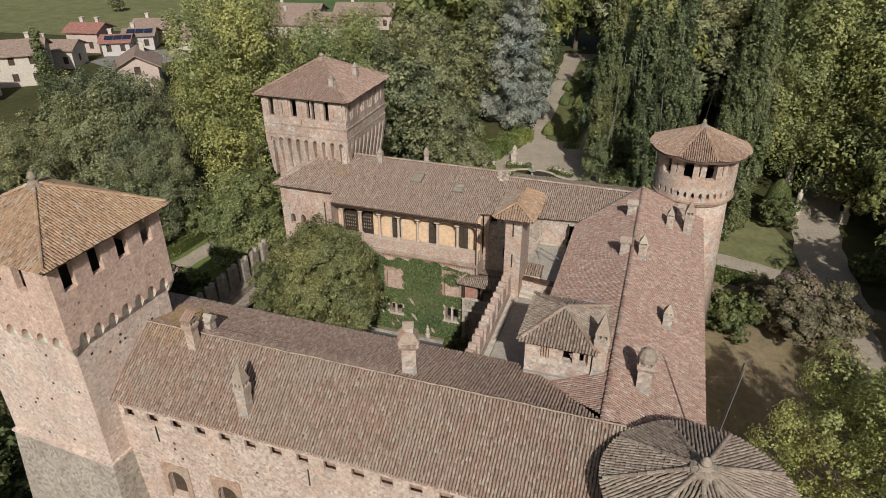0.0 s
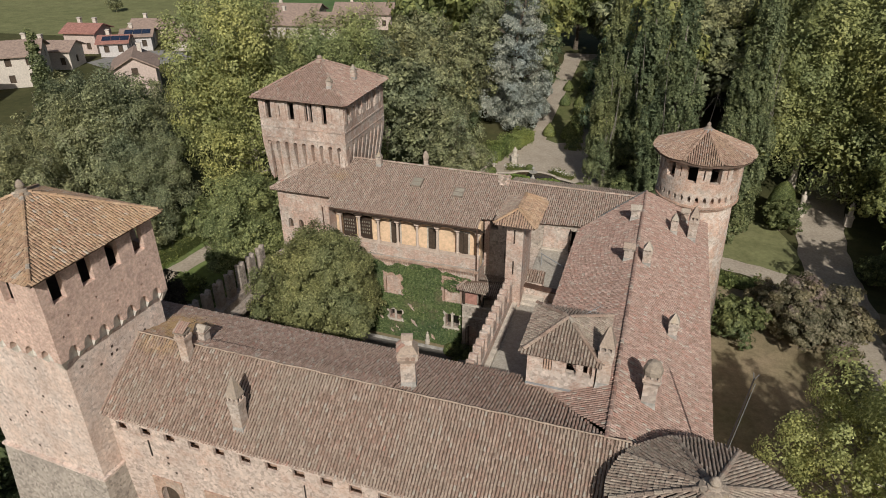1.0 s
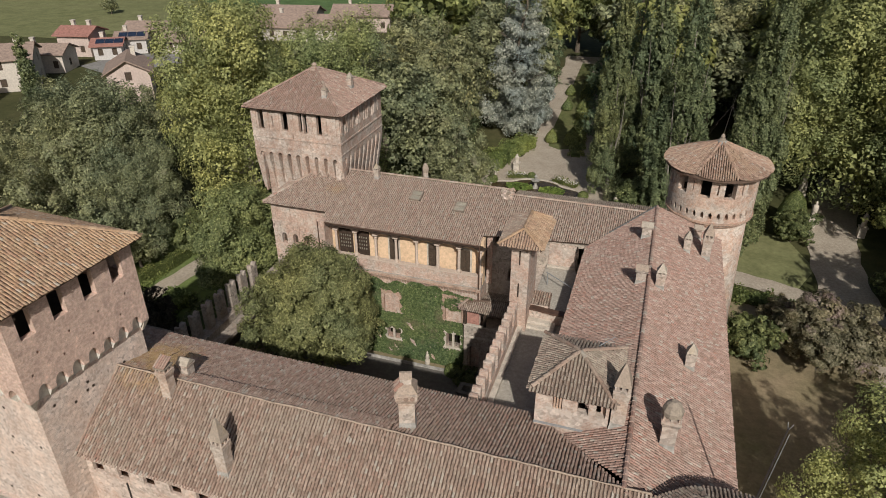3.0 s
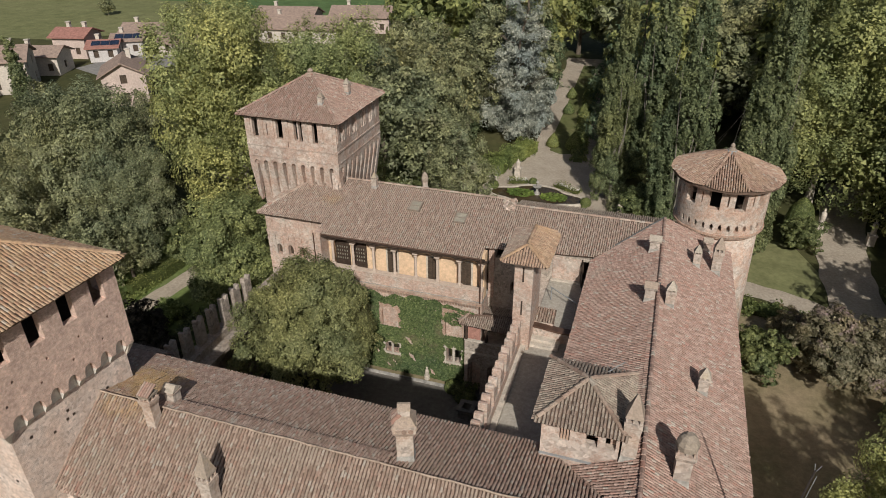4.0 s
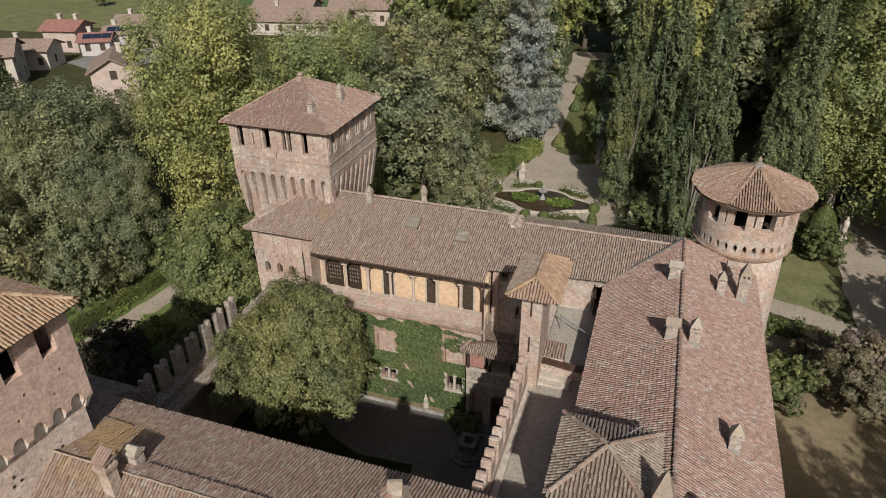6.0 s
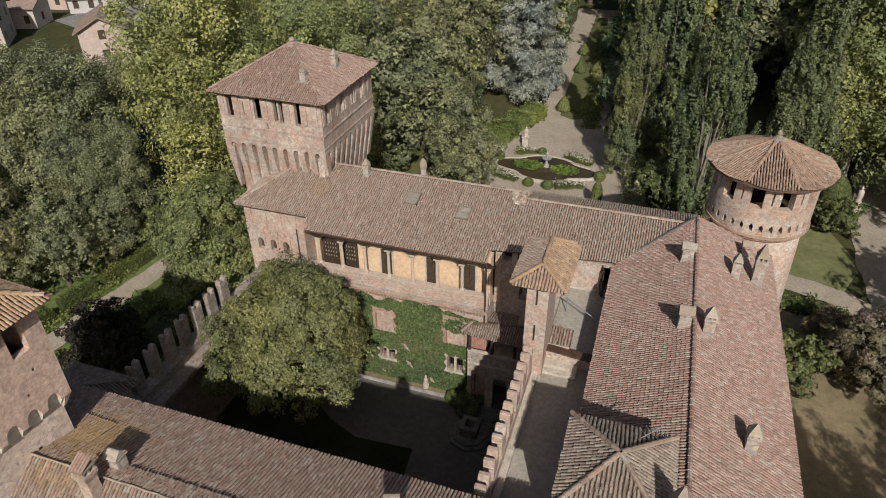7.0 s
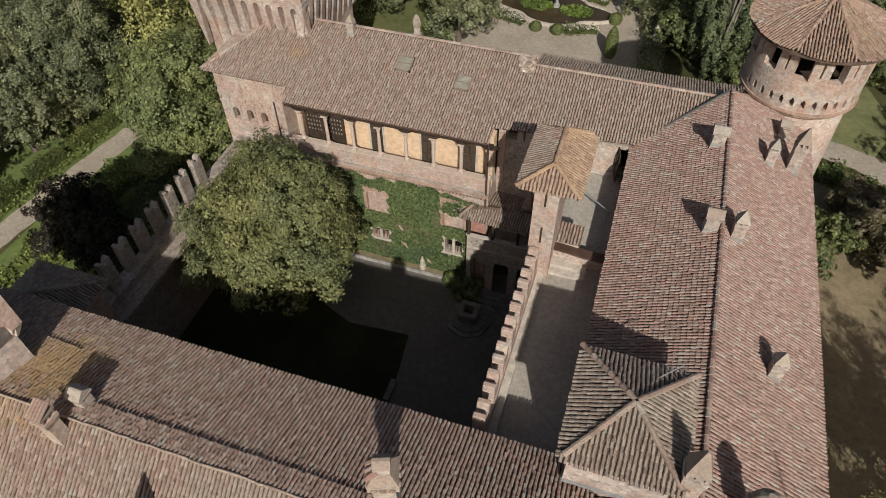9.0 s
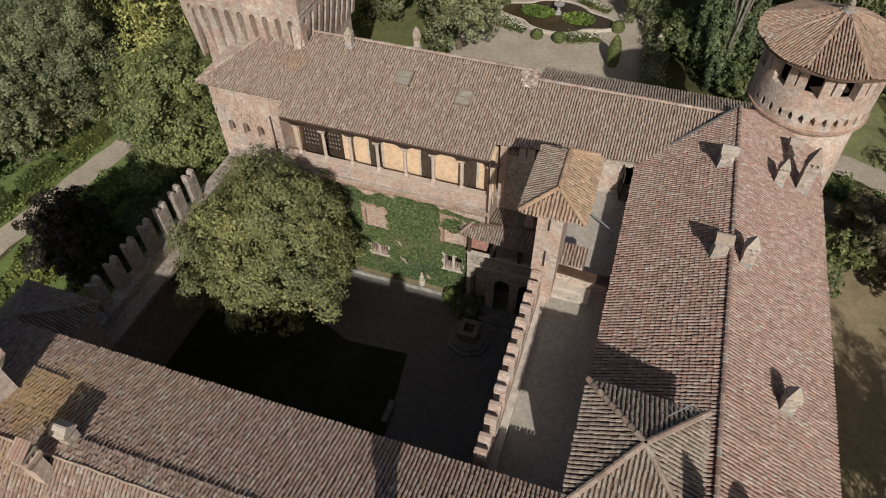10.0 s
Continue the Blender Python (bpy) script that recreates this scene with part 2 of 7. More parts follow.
CONCRETE = ground_mat("terrace_screed", (0.33, 0.295, 0.25), (0.40, 0.36, 0.305), (0.46, 0.415, 0.35), 0.35)
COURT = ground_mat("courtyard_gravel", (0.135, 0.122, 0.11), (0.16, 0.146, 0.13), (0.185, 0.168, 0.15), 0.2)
# lawn green darkened to near black: the court's shade is in the colour
COURT_LAWN = ground_mat("shade_coloured_lawn", (0.026, 0.030, 0.014), (0.036, 0.040, 0.018), (0.048, 0.048, 0.024), 0.3)
GRAVEL = ground_mat("path_gravel", (0.34, 0.285, 0.225), (0.40, 0.34, 0.27), (0.45, 0.385, 0.31), 0.3)
GRASS = ground_mat("lawn", (0.095, 0.115, 0.042), (0.13, 0.137, 0.056), (0.19, 0.165, 0.085), 0.12)
GRASS_LUSH = ground_mat("lush_lawn", (0.115, 0.155, 0.048), (0.145, 0.185, 0.062), (0.18, 0.19, 0.085), 0.12)
EARTH = ground_mat("dry_lawn", (0.29, 0.225, 0.145), (0.245, 0.20, 0.12), (0.17, 0.16, 0.08), 0.14)
WOODLAND = ground_mat("woodland_floor", (0.05, 0.055, 0.022), (0.075, 0.075, 0.032), (0.11, 0.095, 0.048), 0.06)
FIELD = ground_mat("field", (0.075, 0.125, 0.05), (0.10, 0.155, 0.06), (0.125, 0.17, 0.075), 0.02)
FIELD_DRY = ground_mat("mown_field", (0.15, 0.16, 0.07), (0.18, 0.185, 0.085), (0.21, 0.20, 0.10), 0.02)
YARD = ground_mat("yard_tarmac", (0.22, 0.21, 0.20), (0.25, 0.24, 0.225), (0.28, 0.265, 0.245), 0.1)
LEAF_PLANE = foliage("plane_tree_leaves", (0.245, 0.272, 0.122), (0.410, 0.432, 0.205))
LEAF_PLANE_FAR = foliage("far_plane_leaves", (0.215, 0.240, 0.105), (0.365, 0.385, 0.180))
LEAF_DARK = foliage("dark_leaves", (0.190, 0.205, 0.125), (0.330, 0.345, 0.210), (0.27, 0.245, 0.165))
LEAF_RED = foliage("copper_leaves", (0.130, 0.085, 0.060), (0.210, 0.145, 0.100))
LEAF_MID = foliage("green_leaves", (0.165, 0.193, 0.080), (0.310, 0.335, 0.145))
LEAF_POPLAR = foliage("poplar_leaves", (0.130, 0.158, 0.085), (0.225, 0.258, 0.145))
LEAF_CEDAR = foliage("cedar_needles", (0.098, 0.137, 0.081), (0.182, 0.227, 0.137))
LEAF_BLUE = foliage("blue_cedar_needles", (0.275, 0.305, 0.305), (0.400, 0.430, 0.428))
LEAF_COURT = foliage("courtyard_tree_leaves", (0.152, 0.168, 0.083), (0.268, 0.288, 0.152))
LEAF_IVY = foliage("creeper_leaves", (0.078, 0.118, 0.052), (0.155, 0.200, 0.095), (0.20, 0.165, 0.10))
LEAF_HEDGE = foliage("hedge_leaves", (0.095, 0.120, 0.045), (0.185, 0.212, 0.085))
LEAF_COVER = foliage("ground_cover_leaves", (0.150, 0.190, 0.065), (0.280, 0.325, 0.125))
LEAF_LILAC = foliage("flowering_shrub_leaves", (0.165, 0.150, 0.095), (0.290, 0.255, 0.185), (0.40, 0.275, 0.305))
LEAF_MAPLE = foliage("maple_leaves", (0.275, 0.300, 0.125), (0.420, 0.445, 0.205))
FRAME_BROWN = plain("weathered_window_frame", (0.25, 0.205, 0.165), rough=0.7, vary=0.25)
SKY_GLASS = plain("dusty_glass", (0.28, 0.255, 0.205), rough=0.4, spec=0.5, vary=0.3, scale=2.0)
BRICK_KEEP = masonry("keep_brick", (0.455, 0.315, 0.26), (0.52, 0.385, 0.325), (0.53, 0.455, 0.40), (0.54, 0.46, 0.40), 0.36, None, 0.3)
CAP_STONE = tile_clay("lichened_mortar", (0.30, 0.25, 0.20), (0.40, 0.345, 0.285), (0.42, 0.315, 0.175), 0.3)
RIDGE_MORTAR = plain("cream_mortar", (0.345, 0.268, 0.208), vary=0.35, scale=5)
CHIMNEY_BRICK = masonry("chimney_brick", (0.45, 0.335, 0.275), (0.51, 0.40, 0.34), (0.50, 0.43, 0.37), (0.47, 0.40, 0.345), 0.45)
LEAF_LILY = foliage("lily_leaves", (0.13, 0.19, 0.045), (0.24, 0.32, 0.09))
PLASTER_OLD = masonry("worn_pale_plaster", (0.63, 0.495, 0.43), (0.66, 0.53, 0.465), (0.66, 0.555, 0.49), (0.64, 0.53, 0.46), 0.4)
BASE_RUBBLE = masonry("tower_base_rubble", (0.36, 0.29, 0.24), (0.42, 0.35, 0.30), (0.42, 0.365, 0.31), (0.40, 0.35, 0.30), 0.8)
CURTAIN = masonry("curtain_rubble", (0.32, 0.25, 0.205), (0.37, 0.30, 0.25), (0.37, 0.315, 0.27), (0.35, 0.30, 0.255), 0.5)
CORNER_WALL = masonry("pale_corner_rubble", (0.38, 0.295, 0.245), (0.43, 0.35, 0.295), (0.43, 0.37, 0.315), (0.40, 0.345, 0.29), 0.55)
LEAF_LAUREL = foliage("laurel_leaves", (0.170, 0.195, 0.088), (0.310, 0.335, 0.155))
LEAF_BUSH = foliage("bush_leaves", (0.105, 0.130, 0.060), (0.205, 0.235, 0.115))
LEAF_PLUM = foliage("dark_purple_leaves", (0.026, 0.024, 0.020), (0.058, 0.052, 0.044))
STONE_DARK = plain("dark_weathered_stone", (0.17, 0.158, 0.14), vary=0.35)
BARK = plain("bark", (0.13, 0.105, 0.08), vary=0.35, scale=5)
BARK_GREY = plain("poplar_bark", (0.22, 0.20, 0.165), vary=0.4, scale=4)
BARK_PALE = plain("plane_bark", (0.36, 0.32, 0.255), vary=0.4, scale=3)


# ---- builders ----
def thing(name, label, category, at=(0, 0, 0), group="", kind=""):
    ob = new(name)
    ob.location = at
    ob.empty_display_size = 0.5
    return tagged(ob, label, category, group, kind)


def under(ob, parent):
    ob.parent = parent
    if parent.parent is None and parent.type == "EMPTY":
        ob.matrix_parent_inverse = Matrix.Translation(parent.location).inverted()
    return ob


def weld(bm):
    """Joins neighbours that touch, and takes out the faces between them."""
    bmesh.ops.remove_doubles(bm, verts=bm.verts, dist=0.0005)
    bm.verts.index_update()
    seen = {}
    for f in bm.faces:
        seen.setdefault(frozenset(v.index for v in f.verts), []).append(f)
    bmesh.ops.delete(bm, geom=[f for fs in seen.values() if len(fs) > 1 for f in fs], context="FACES")


def part(name, bm, material, parent=None, label="", smooth=False):
    me = bpy.data.meshes.new(name)
    bmesh.ops.recalc_face_normals(bm, faces=bm.faces)
    bm.to_mesh(me)
    bm.free()
    me.materials.append(material)
    if smooth:
        me.polygons.foreach_set("use_smooth", [True] * len(me.polygons))
    ob = new(name, me)
    if parent is not None:
        under(ob, parent)
    if label:
        ob["label"] = label
    return ob


def raw(name, verts, faces, material, parent=None, label="", kind=""):
    me = bpy.data.meshes.new(name)
    me.from_pydata(verts, [], faces)
    me.materials.append(material)
    ob = new(name, me)
    if parent is not None:
        under(ob, parent)
    return tagged(ob, label, "", "", kind)


def box(bm, x0, x1, y0, y1, z0, z1):
    v = [bm.verts.new((x, y, z)) for z in (z0, z1) for y in (y0, y1) for x in (x0, x1)]
    for f in ((0, 2, 3, 1), (4, 5, 7, 6), (0, 1, 5, 4), (2, 6, 7, 3), (0, 4, 6, 2), (1, 3, 7, 5)):
        bm.faces.new([v[i] for i in f])


def hexa(bm, low, high):
    """A solid between two rings of points of the same count."""
    a, b = [bm.verts.new(p) for p in low], [bm.verts.new(p) for p in high]
    n = len(a)
    bm.faces.new(a[::-1])
    bm.faces.new(b)
    for i in range(n):
        j = (i + 1) % n
        bm.faces.new((a[i], a[j], b[j], b[i]))


def lathe(bm, cx, cy, profile, n=32, cap=True):
    rings = []
    for r, z in profile:
        rings.append([bm.verts.new((cx + r * math.cos(2 * math.pi * i / n), cy + r * math.sin(2 * math.pi * i / n), z)) for i in range(n)])
    for a, b in zip(rings, rings[1:]):
        for i in range(n):
            bm.faces.new((a[i], a[(i + 1) % n], b[(i + 1) % n], b[i]))
    if cap:
        bm.faces.new(rings[0][::-1])
        bm.faces.new(rings[-1])


def tube(bm, p0, p1, r0, r1=None, n=8):
    p0, p1 = Vector(p0), Vector(p1)
    q = (p1 - p0).to_track_quat("Z", "Y")
    r1 = r0 if r1 is None else r1
    rings = [[bm.verts.new(p + q @ Vector((r * math.cos(2 * math.pi * i / n), r * math.sin(2 * math.pi * i / n), 0))) for i in range(n)] for p, r in ((p0, r0), (p1, r1))]
    for i in range(n):
        bm.faces.new((rings[0][i], rings[0][(i + 1) % n], rings[1][(i + 1) % n], rings[1][i]))
    bm.faces.new(rings[0][::-1])
    bm.faces.new(rings[1])


def stalk(bm, pts, radii, n=6):
    """One bent tapering stem through all the points."""
    rings = []
    for i, (p, r) in enumerate(zip(pts, radii)):
        d = (pts[min(i + 1, len(pts) - 1)] - pts[max(i - 1, 0)]).normalized()
        q = d.to_track_quat("Z", "Y")
        rings.append([bm.verts.new(p + q @ Vector((r * math.cos(2 * math.pi * k / n), r * math.sin(2 * math.pi * k / n), 0))) for k in range(n)])
    for a, b in zip(rings, rings[1:]):
        for k in range(n):
            bm.faces.new((a[k], a[(k + 1) % n], b[(k + 1) % n], b[k]))
    bm.faces.new(rings[0][::-1])
    bm.faces.new(rings[-1])


def wall_run(bm, a, b, z0, z1, thick, holes=(), start=0.0):
    """An upright wall from a to b (its outer face); the thickness lies to the left of that way. holes: (s0, s1, z0, z1).
    start: how far past a the wall begins, where it butts against another."""
    a, b = Vector((*a, 0)), Vector((*b, 0))
    d = b - a
    length = d.length
    d.normalize()
    n = Vector((-d.y, d.x, 0)) * thick
    cut = lambda v, lo, hi: sorted({round(min(max(x, lo), hi), 4) for x in v})
    ss = cut([start, length] + [h[0] for h in holes] + [h[1] for h in holes], start, length)
    zs = cut([z0, z1] + [h[2] for h in holes] + [h[3] for h in holes], z0, z1)
    full = [[not any(h[0] < (s0 + s1) / 2 < h[1] and h[2] < (za + zb) / 2 < h[3] for h in holes) for za, zb in zip(zs, zs[1:])] for s0, s1 in zip(ss, ss[1:])]
    cell_mesh(bm, full, False, lambda i, j, k: (*(a + d * ss[i] + n * k).xy, zs[j]))


def cell_mesh(bm, full, wrap, place):
    """A wall of cells with gaps as one closed mesh. place(i, j, k): the corner, k 0 outside and 1 inside."""
    ni, nj = len(full), len(full[0])
    made = {}

    def vert(i, j, k):
        key = (i % ni if wrap else i, j, k)
        if key not in made:
            made[key] = bm.verts.new(place(*key))
        return made[key]

    def filled(i, j):
        if wrap:
            i %= ni
        return 0 <= i < ni and 0 <= j < nj and full[i][j]

    for i in range(ni):
        for j in range(nj):
            if not full[i][j]:
                continue
            bm.faces.new([vert(p, q, 0) for p, q in ((i, j), (i + 1, j), (i + 1, j + 1), (i, j + 1))])
            bm.faces.new([vert(p, q, 1) for p, q in ((i, j), (i, j + 1), (i + 1, j + 1), (i + 1, j))])
            for (di, dj), (p, q) in (((-1, 0), ((i, j), (i, j + 1))), ((1, 0), ((i + 1, j), (i + 1, j + 1))), ((0, -1), ((i, j), (i + 1, j))), ((0, 1), ((i, j + 1), (i + 1, j + 1)))):
                if not filled(i + di, j + dj):
                    bm.faces.new((vert(*p, 0), vert(*q, 0), vert(*q, 1), vert(*p, 1)))


def wall_loop(bm, corners, z0, z1, thick, holes=()):
    """Walls round a court or tower, butted at the corners; holes the same on every side, or a list for each side."""
    n = len(corners)
    for i in range(n):
        h = holes[i] if holes and isinstance(holes[0], list) else holes
        wall_run(bm, corners[i], corners[(i + 1) % n], z0, z1, thick, h, thick)


def ring_wall(bm, cx, cy, r_out, r_in, z0, z1, n=48, holes=()):
    """A round wall; holes: (angle from, angle to, z0, z1) in degrees."""
    zs = sorted({z0, z1, *[h[2] for h in holes], *[h[3] for h in holes]})
    marks = sorted({round(360.0 * i / n, 4) for i in range(n)} | {round(h[0] % 360, 4) for h in holes} | {round(h[1] % 360, 4) for h in holes})
    full = [[not any(h[2] < (za + zb) / 2 < h[3] and ((a0 + a1) / 2 - h[0]) % 360 < (h[1] - h[0]) % 360 for h in holes) for za, zb in zip(zs, zs[1:])] for a0, a1 in zip(marks, marks[1:] + [360.0])]
    rr = (r_out, r_in)
    cell_mesh(bm, full, True, lambda i, j, k: (cx + rr[k] * math.cos(radians(marks[i])), cy + rr[k] * math.sin(radians(marks[i])), zs[j]))


def arch_panel(bm, a, b, z0, z1, depth, pier, spring, rise=None, segs=8):
    """One bay of an arcade seen from outside, from a to b; the arch opens from z0, springs at spring, the panel ends at z1."""
    a, b = Vector((*a, 0)), Vector((*b, 0))
    d = b - a
    w = d.length
    d.normalize()
    n = Vector((-d.y, d.x, 0)) * depth
    r = w / 2 - pier
    rise = r if rise is None else rise
    outline = [(0, z0), (pier, z0)]
    outline += [(w / 2 - r * math.cos(math.pi * i / segs), spring + rise * math.sin(math.pi * i / segs)) for i in range(segs + 1)]
    outline += [(w - pier, z0), (w, z0), (w, z1), (0, z1)]
    front = [bm.verts.new((*(a + d * s).xy, z)) for s, z in outline]
    back = [bm.verts.new((*(a + d * s + n).xy, z)) for s, z in outline]
    bm.faces.new(front)
    bm.faces.new(back[::-1])
    m = len(front)
    for i in range(m):
        j = (i + 1) % m
        bm.faces.new((front[i], back[i], back[j], front[j]))


# ---- roof tiles ----
def tile_template(length, r0, r1, lift, segs=4):
    """A half-round clay tile: u across, s down the slope, h away from it; r0 at the upper end."""
    pts = []
    for s, r, h in ((0.0, r0, 0.0), (length, r1, lift)):
        for i in range(segs + 1):
            a = math.pi * i / segs
            pts.append((-r * math.cos(a), s, h + r * 0.95 * math.sin(a)))
    k = segs + 1
    faces = [(i, i + 1, k + i + 1, k + i) for i in range(segs)]
    pts.append((0, length, lift - 0.01))
    faces += [(2 * k, k + i, k + i + 1) for i in range(segs)]
    return np.array(pts), faces


TILE_V, TILE_F = tile_template(0.27, 0.045, 0.057, 0.025, 3)
RIDGE_V, RIDGE_F = tile_template(0.38, 0.085, 0.105, 0.03)
rng = np.random.default_rng(7)


def tile_rows(origin, along, down, polygon, pitch=0.143, row=0.195):
    """Where tiles lie on a slope: polygon in (u, s) from the origin. Gives rows of (place, along, down, normal)."""
    origin, along, down = (np.array(v, float) for v in (origin, along, down))
    normal = np.cross(along, down)
    if normal[2] < 0:
        normal = -normal
    us = [p[0] for p in polygon]
    out = []
    u = min(us) + pitch * 0.5
    while u < max(us):
        cross = []
        for (ua, sa), (ub, sb) in zip(polygon, polygon[1:] + polygon[:1]):
            if (ua <= u) != (ub <= u):
                cross.append(sa + (sb - sa) * (u - ua) / (ub - ua))
        cross.sort()
        off = rng.normal(0, 0.012)
        for s0, s1 in zip(cross[::2], cross[1::2]):
            s = s1 - 0.24 + off
            while s > s0 - 0.17:
                tilt = rng.normal(0, 0.03)
                uu = u + rng.normal(0, 0.008)
                a = along * math.cos(tilt) + down * math.sin(tilt)
                d = down * math.cos(tilt) - along * math.sin(tilt)
                out.append((origin + along * uu + down * s + normal * (0.012 + abs(rng.normal(0, 0.008))), a, d, normal))
                s -= row
        u += pitch
    return out


def lay_tiles(name, rows, material, parent, template=None, label=""):
    """All these tiles as one mesh."""
    tv, tf = template or (TILE_V, TILE_F)
    n, k = len(rows), len(tv)
    if not n:
        return None
    o = np.array([r[0] for r in rows])
    m = np.array([[r[1], r[2], r[3]] for r in rows])
    verts = (o[:, None, :] + np.einsum("kc,ncx->nkx", tv, m)).reshape(-1, 3)
    faces = [tuple(i * k + q for q in f) for i in range(n) for f in tf]
    return raw(name, verts.tolist(), faces, material, parent, label, "stuff")


SINGLE = {}


def single_tiles(rows, material, parent):
    """Tiles that stand alone, sharing one mesh."""
    if material.name not in SINGLE:
        me = bpy.data.meshes.new("roof_tile")
        me.from_pydata(TILE_V.tolist(), [], TILE_F)
        me.materials.append(material)
        SINGLE[material.name] = me
    for o, a, d, n in rows:
        ob = new("roof_tile", SINGLE[material.name])
        under(ob, parent)
        m = Matrix((a, d, n)).transposed().to_4x4()
        m.translation = Vector(o)
        ob.matrix_basis = m


def ridge_rows(p0, p1, step=0.32, up=(0, 0, 1)):
    p0, p1 = np.array(p0, float), np.array(p1, float)
    d = p1 - p0
    length = np.linalg.norm(d)
    d /= length
    a = np.cross(d, np.array(up, float))
    a /= np.linalg.norm(a)
    n = np.cross(a, d)
    if n[2] < 0:
        n = -n
    return [(p0 + d * s + n * 0.05, a, d, n) for s in np.arange(0, length - 0.3, step)]


def slope_slab(bm, corners, thick=0.14):
    """The roof's boarding: a flat slab under the tiles."""
    c = [Vector(p) for p in corners]
    n = (c[1] - c[0]).cross(c[2] - c[0]).normalized()
    if n.z < 0:
        n = -n
    hexa(bm, [p - n * (thick + 0.004) for p in c], [p - n * 0.004 for p in c])


def slope(parent, name, corners, eave, material, keep=0, near=None, bed=TILE_BED):
    """One tiled slope. corners: its outline in 3D; eave: the two ends of its lower edge. keep: how many tiles stand as parts."""
    bm = bmesh.new()
    slope_slab(bm, corners)
    slab = part(name, bm, bed, parent)
    e0, e1 = np.array(eave[0], float), np.array(eave[1], float)
    along = (e1 - e0) / np.linalg.norm(e1 - e0)
    pts = np.array(corners, float)
    n = np.cross(pts[1] - pts[0], pts[2] - pts[0])
    n /= np.linalg.norm(n)
    if n[2] < 0:
        n = -n
    down = np.cross(along, n)
    if down[2] > 0:
        down = -down
    poly = [(float((p - e0) @ along), float((p - e0) @ down) + 0.06) for p in pts]
    rows = tile_rows(e0, along, down, poly)
    if keep:
        c = np.array(near, float)
        rows.sort(key=lambda r: float(np.linalg.norm(r[0] - c)))
        single_tiles(rows[:keep], material, slab)
        rows = rows[keep:]
    lay_tiles("tiles", rows, material, slab)
    return slab


def hip_roof(parent, x0, x1, y0, y1, z_eave, apex, material, ridge_mat, label=""):
    """A roof of four slopes over a rectangle, meeting at the apex."""
    c = [(x0, y0, z_eave), (x1, y0, z_eave), (x1, y1, z_eave), (x0, y1, z_eave)]
    for i in range(4):
        a, b = c[i], c[(i + 1) % 4]
        slope(parent, "roof_slope", [a, b, apex], (a, b), material)
    rows = []
    for p in c:
        rows += ridge_rows(apex, p)
    lay_tiles("ridge_tiles", rows, ridge_mat, parent, (RIDGE_V, RIDGE_F))


def cone_roof(parent, cx, cy, radius, z_eave, z_apex, material, ridge_mat, sectors=8, turn=0.0):
    """A round roof laid in sectors of parallel tile columns, with a line of ridge tiles between them."""
    half = math.pi / sectors
    drop = (z_apex - z_eave) / radius
    bed = bmesh.new()
    apex = bed.verts.new((cx, cy, z_apex - 0.02))
    k = sectors * 8
    rim = [bed.verts.new((cx + radius * math.cos(2 * math.pi * i / k), cy + radius * math.sin(2 * math.pi * i / k), z_eave - 0.02)) for i in range(k)]
    low = [bed.verts.new((v.co.x, v.co.y, z_eave - 0.16)) for v in rim]
    centre = bed.verts.new((cx, cy, z_eave - 0.1))
    for i in range(k):
        j = (i + 1) % k
        bed.faces.new((rim[i], rim[j], apex))
        bed.faces.new((low[i], low[j], rim[j], rim[i]))
        bed.faces.new((low[j], low[i], centre))
    slab = part("roof_boarding", bed, TILE_BED, parent)
    rows, hips = [], []
    for k in range(sectors):
        ang = turn + 2 * half * k
        out = np.array((math.cos(ang), math.sin(ang), 0))
        along = np.array((-math.sin(ang), math.cos(ang), 0))
        slope_len = math.sqrt(1 + drop * drop)
        down = (out - np.array((0, 0, drop))) / slope_len
        edge = radius * math.sin(half)
        poly = [(0.0, 0.0)]
        for i in range(9):
            b = -half + 2 * half * i / 8
            poly.append((radius * math.sin(b), radius * math.cos(b) * slope_len + 0.06))
        rows += tile_rows((cx, cy, z_apex + 0.01), along, down, poly)
        b = ang + half
        tip = (cx + radius * math.cos(b), cy + radius * math.sin(b), z_eave + 0.02)
        hips += ridge_rows((cx, cy, z_apex + 0.02), tip)
    lay_tiles("tiles", rows, material, slab)
    lay_tiles("ridge_tiles", hips, ridge_mat, parent, (RIDGE_V, RIDGE_F))
    return slab


# ---- ground ----
def sheet(name, outline, z, material, label, category, kind="structure"):
    bm = bmesh.new()
    bm.faces.new([bm.verts.new((x, y, z)) for x, y in outline])
    bmesh.ops.triangulate(bm, faces=bm.faces)
    ob = part(name, bm, material)
    return tagged(ob, label, category, "", kind)


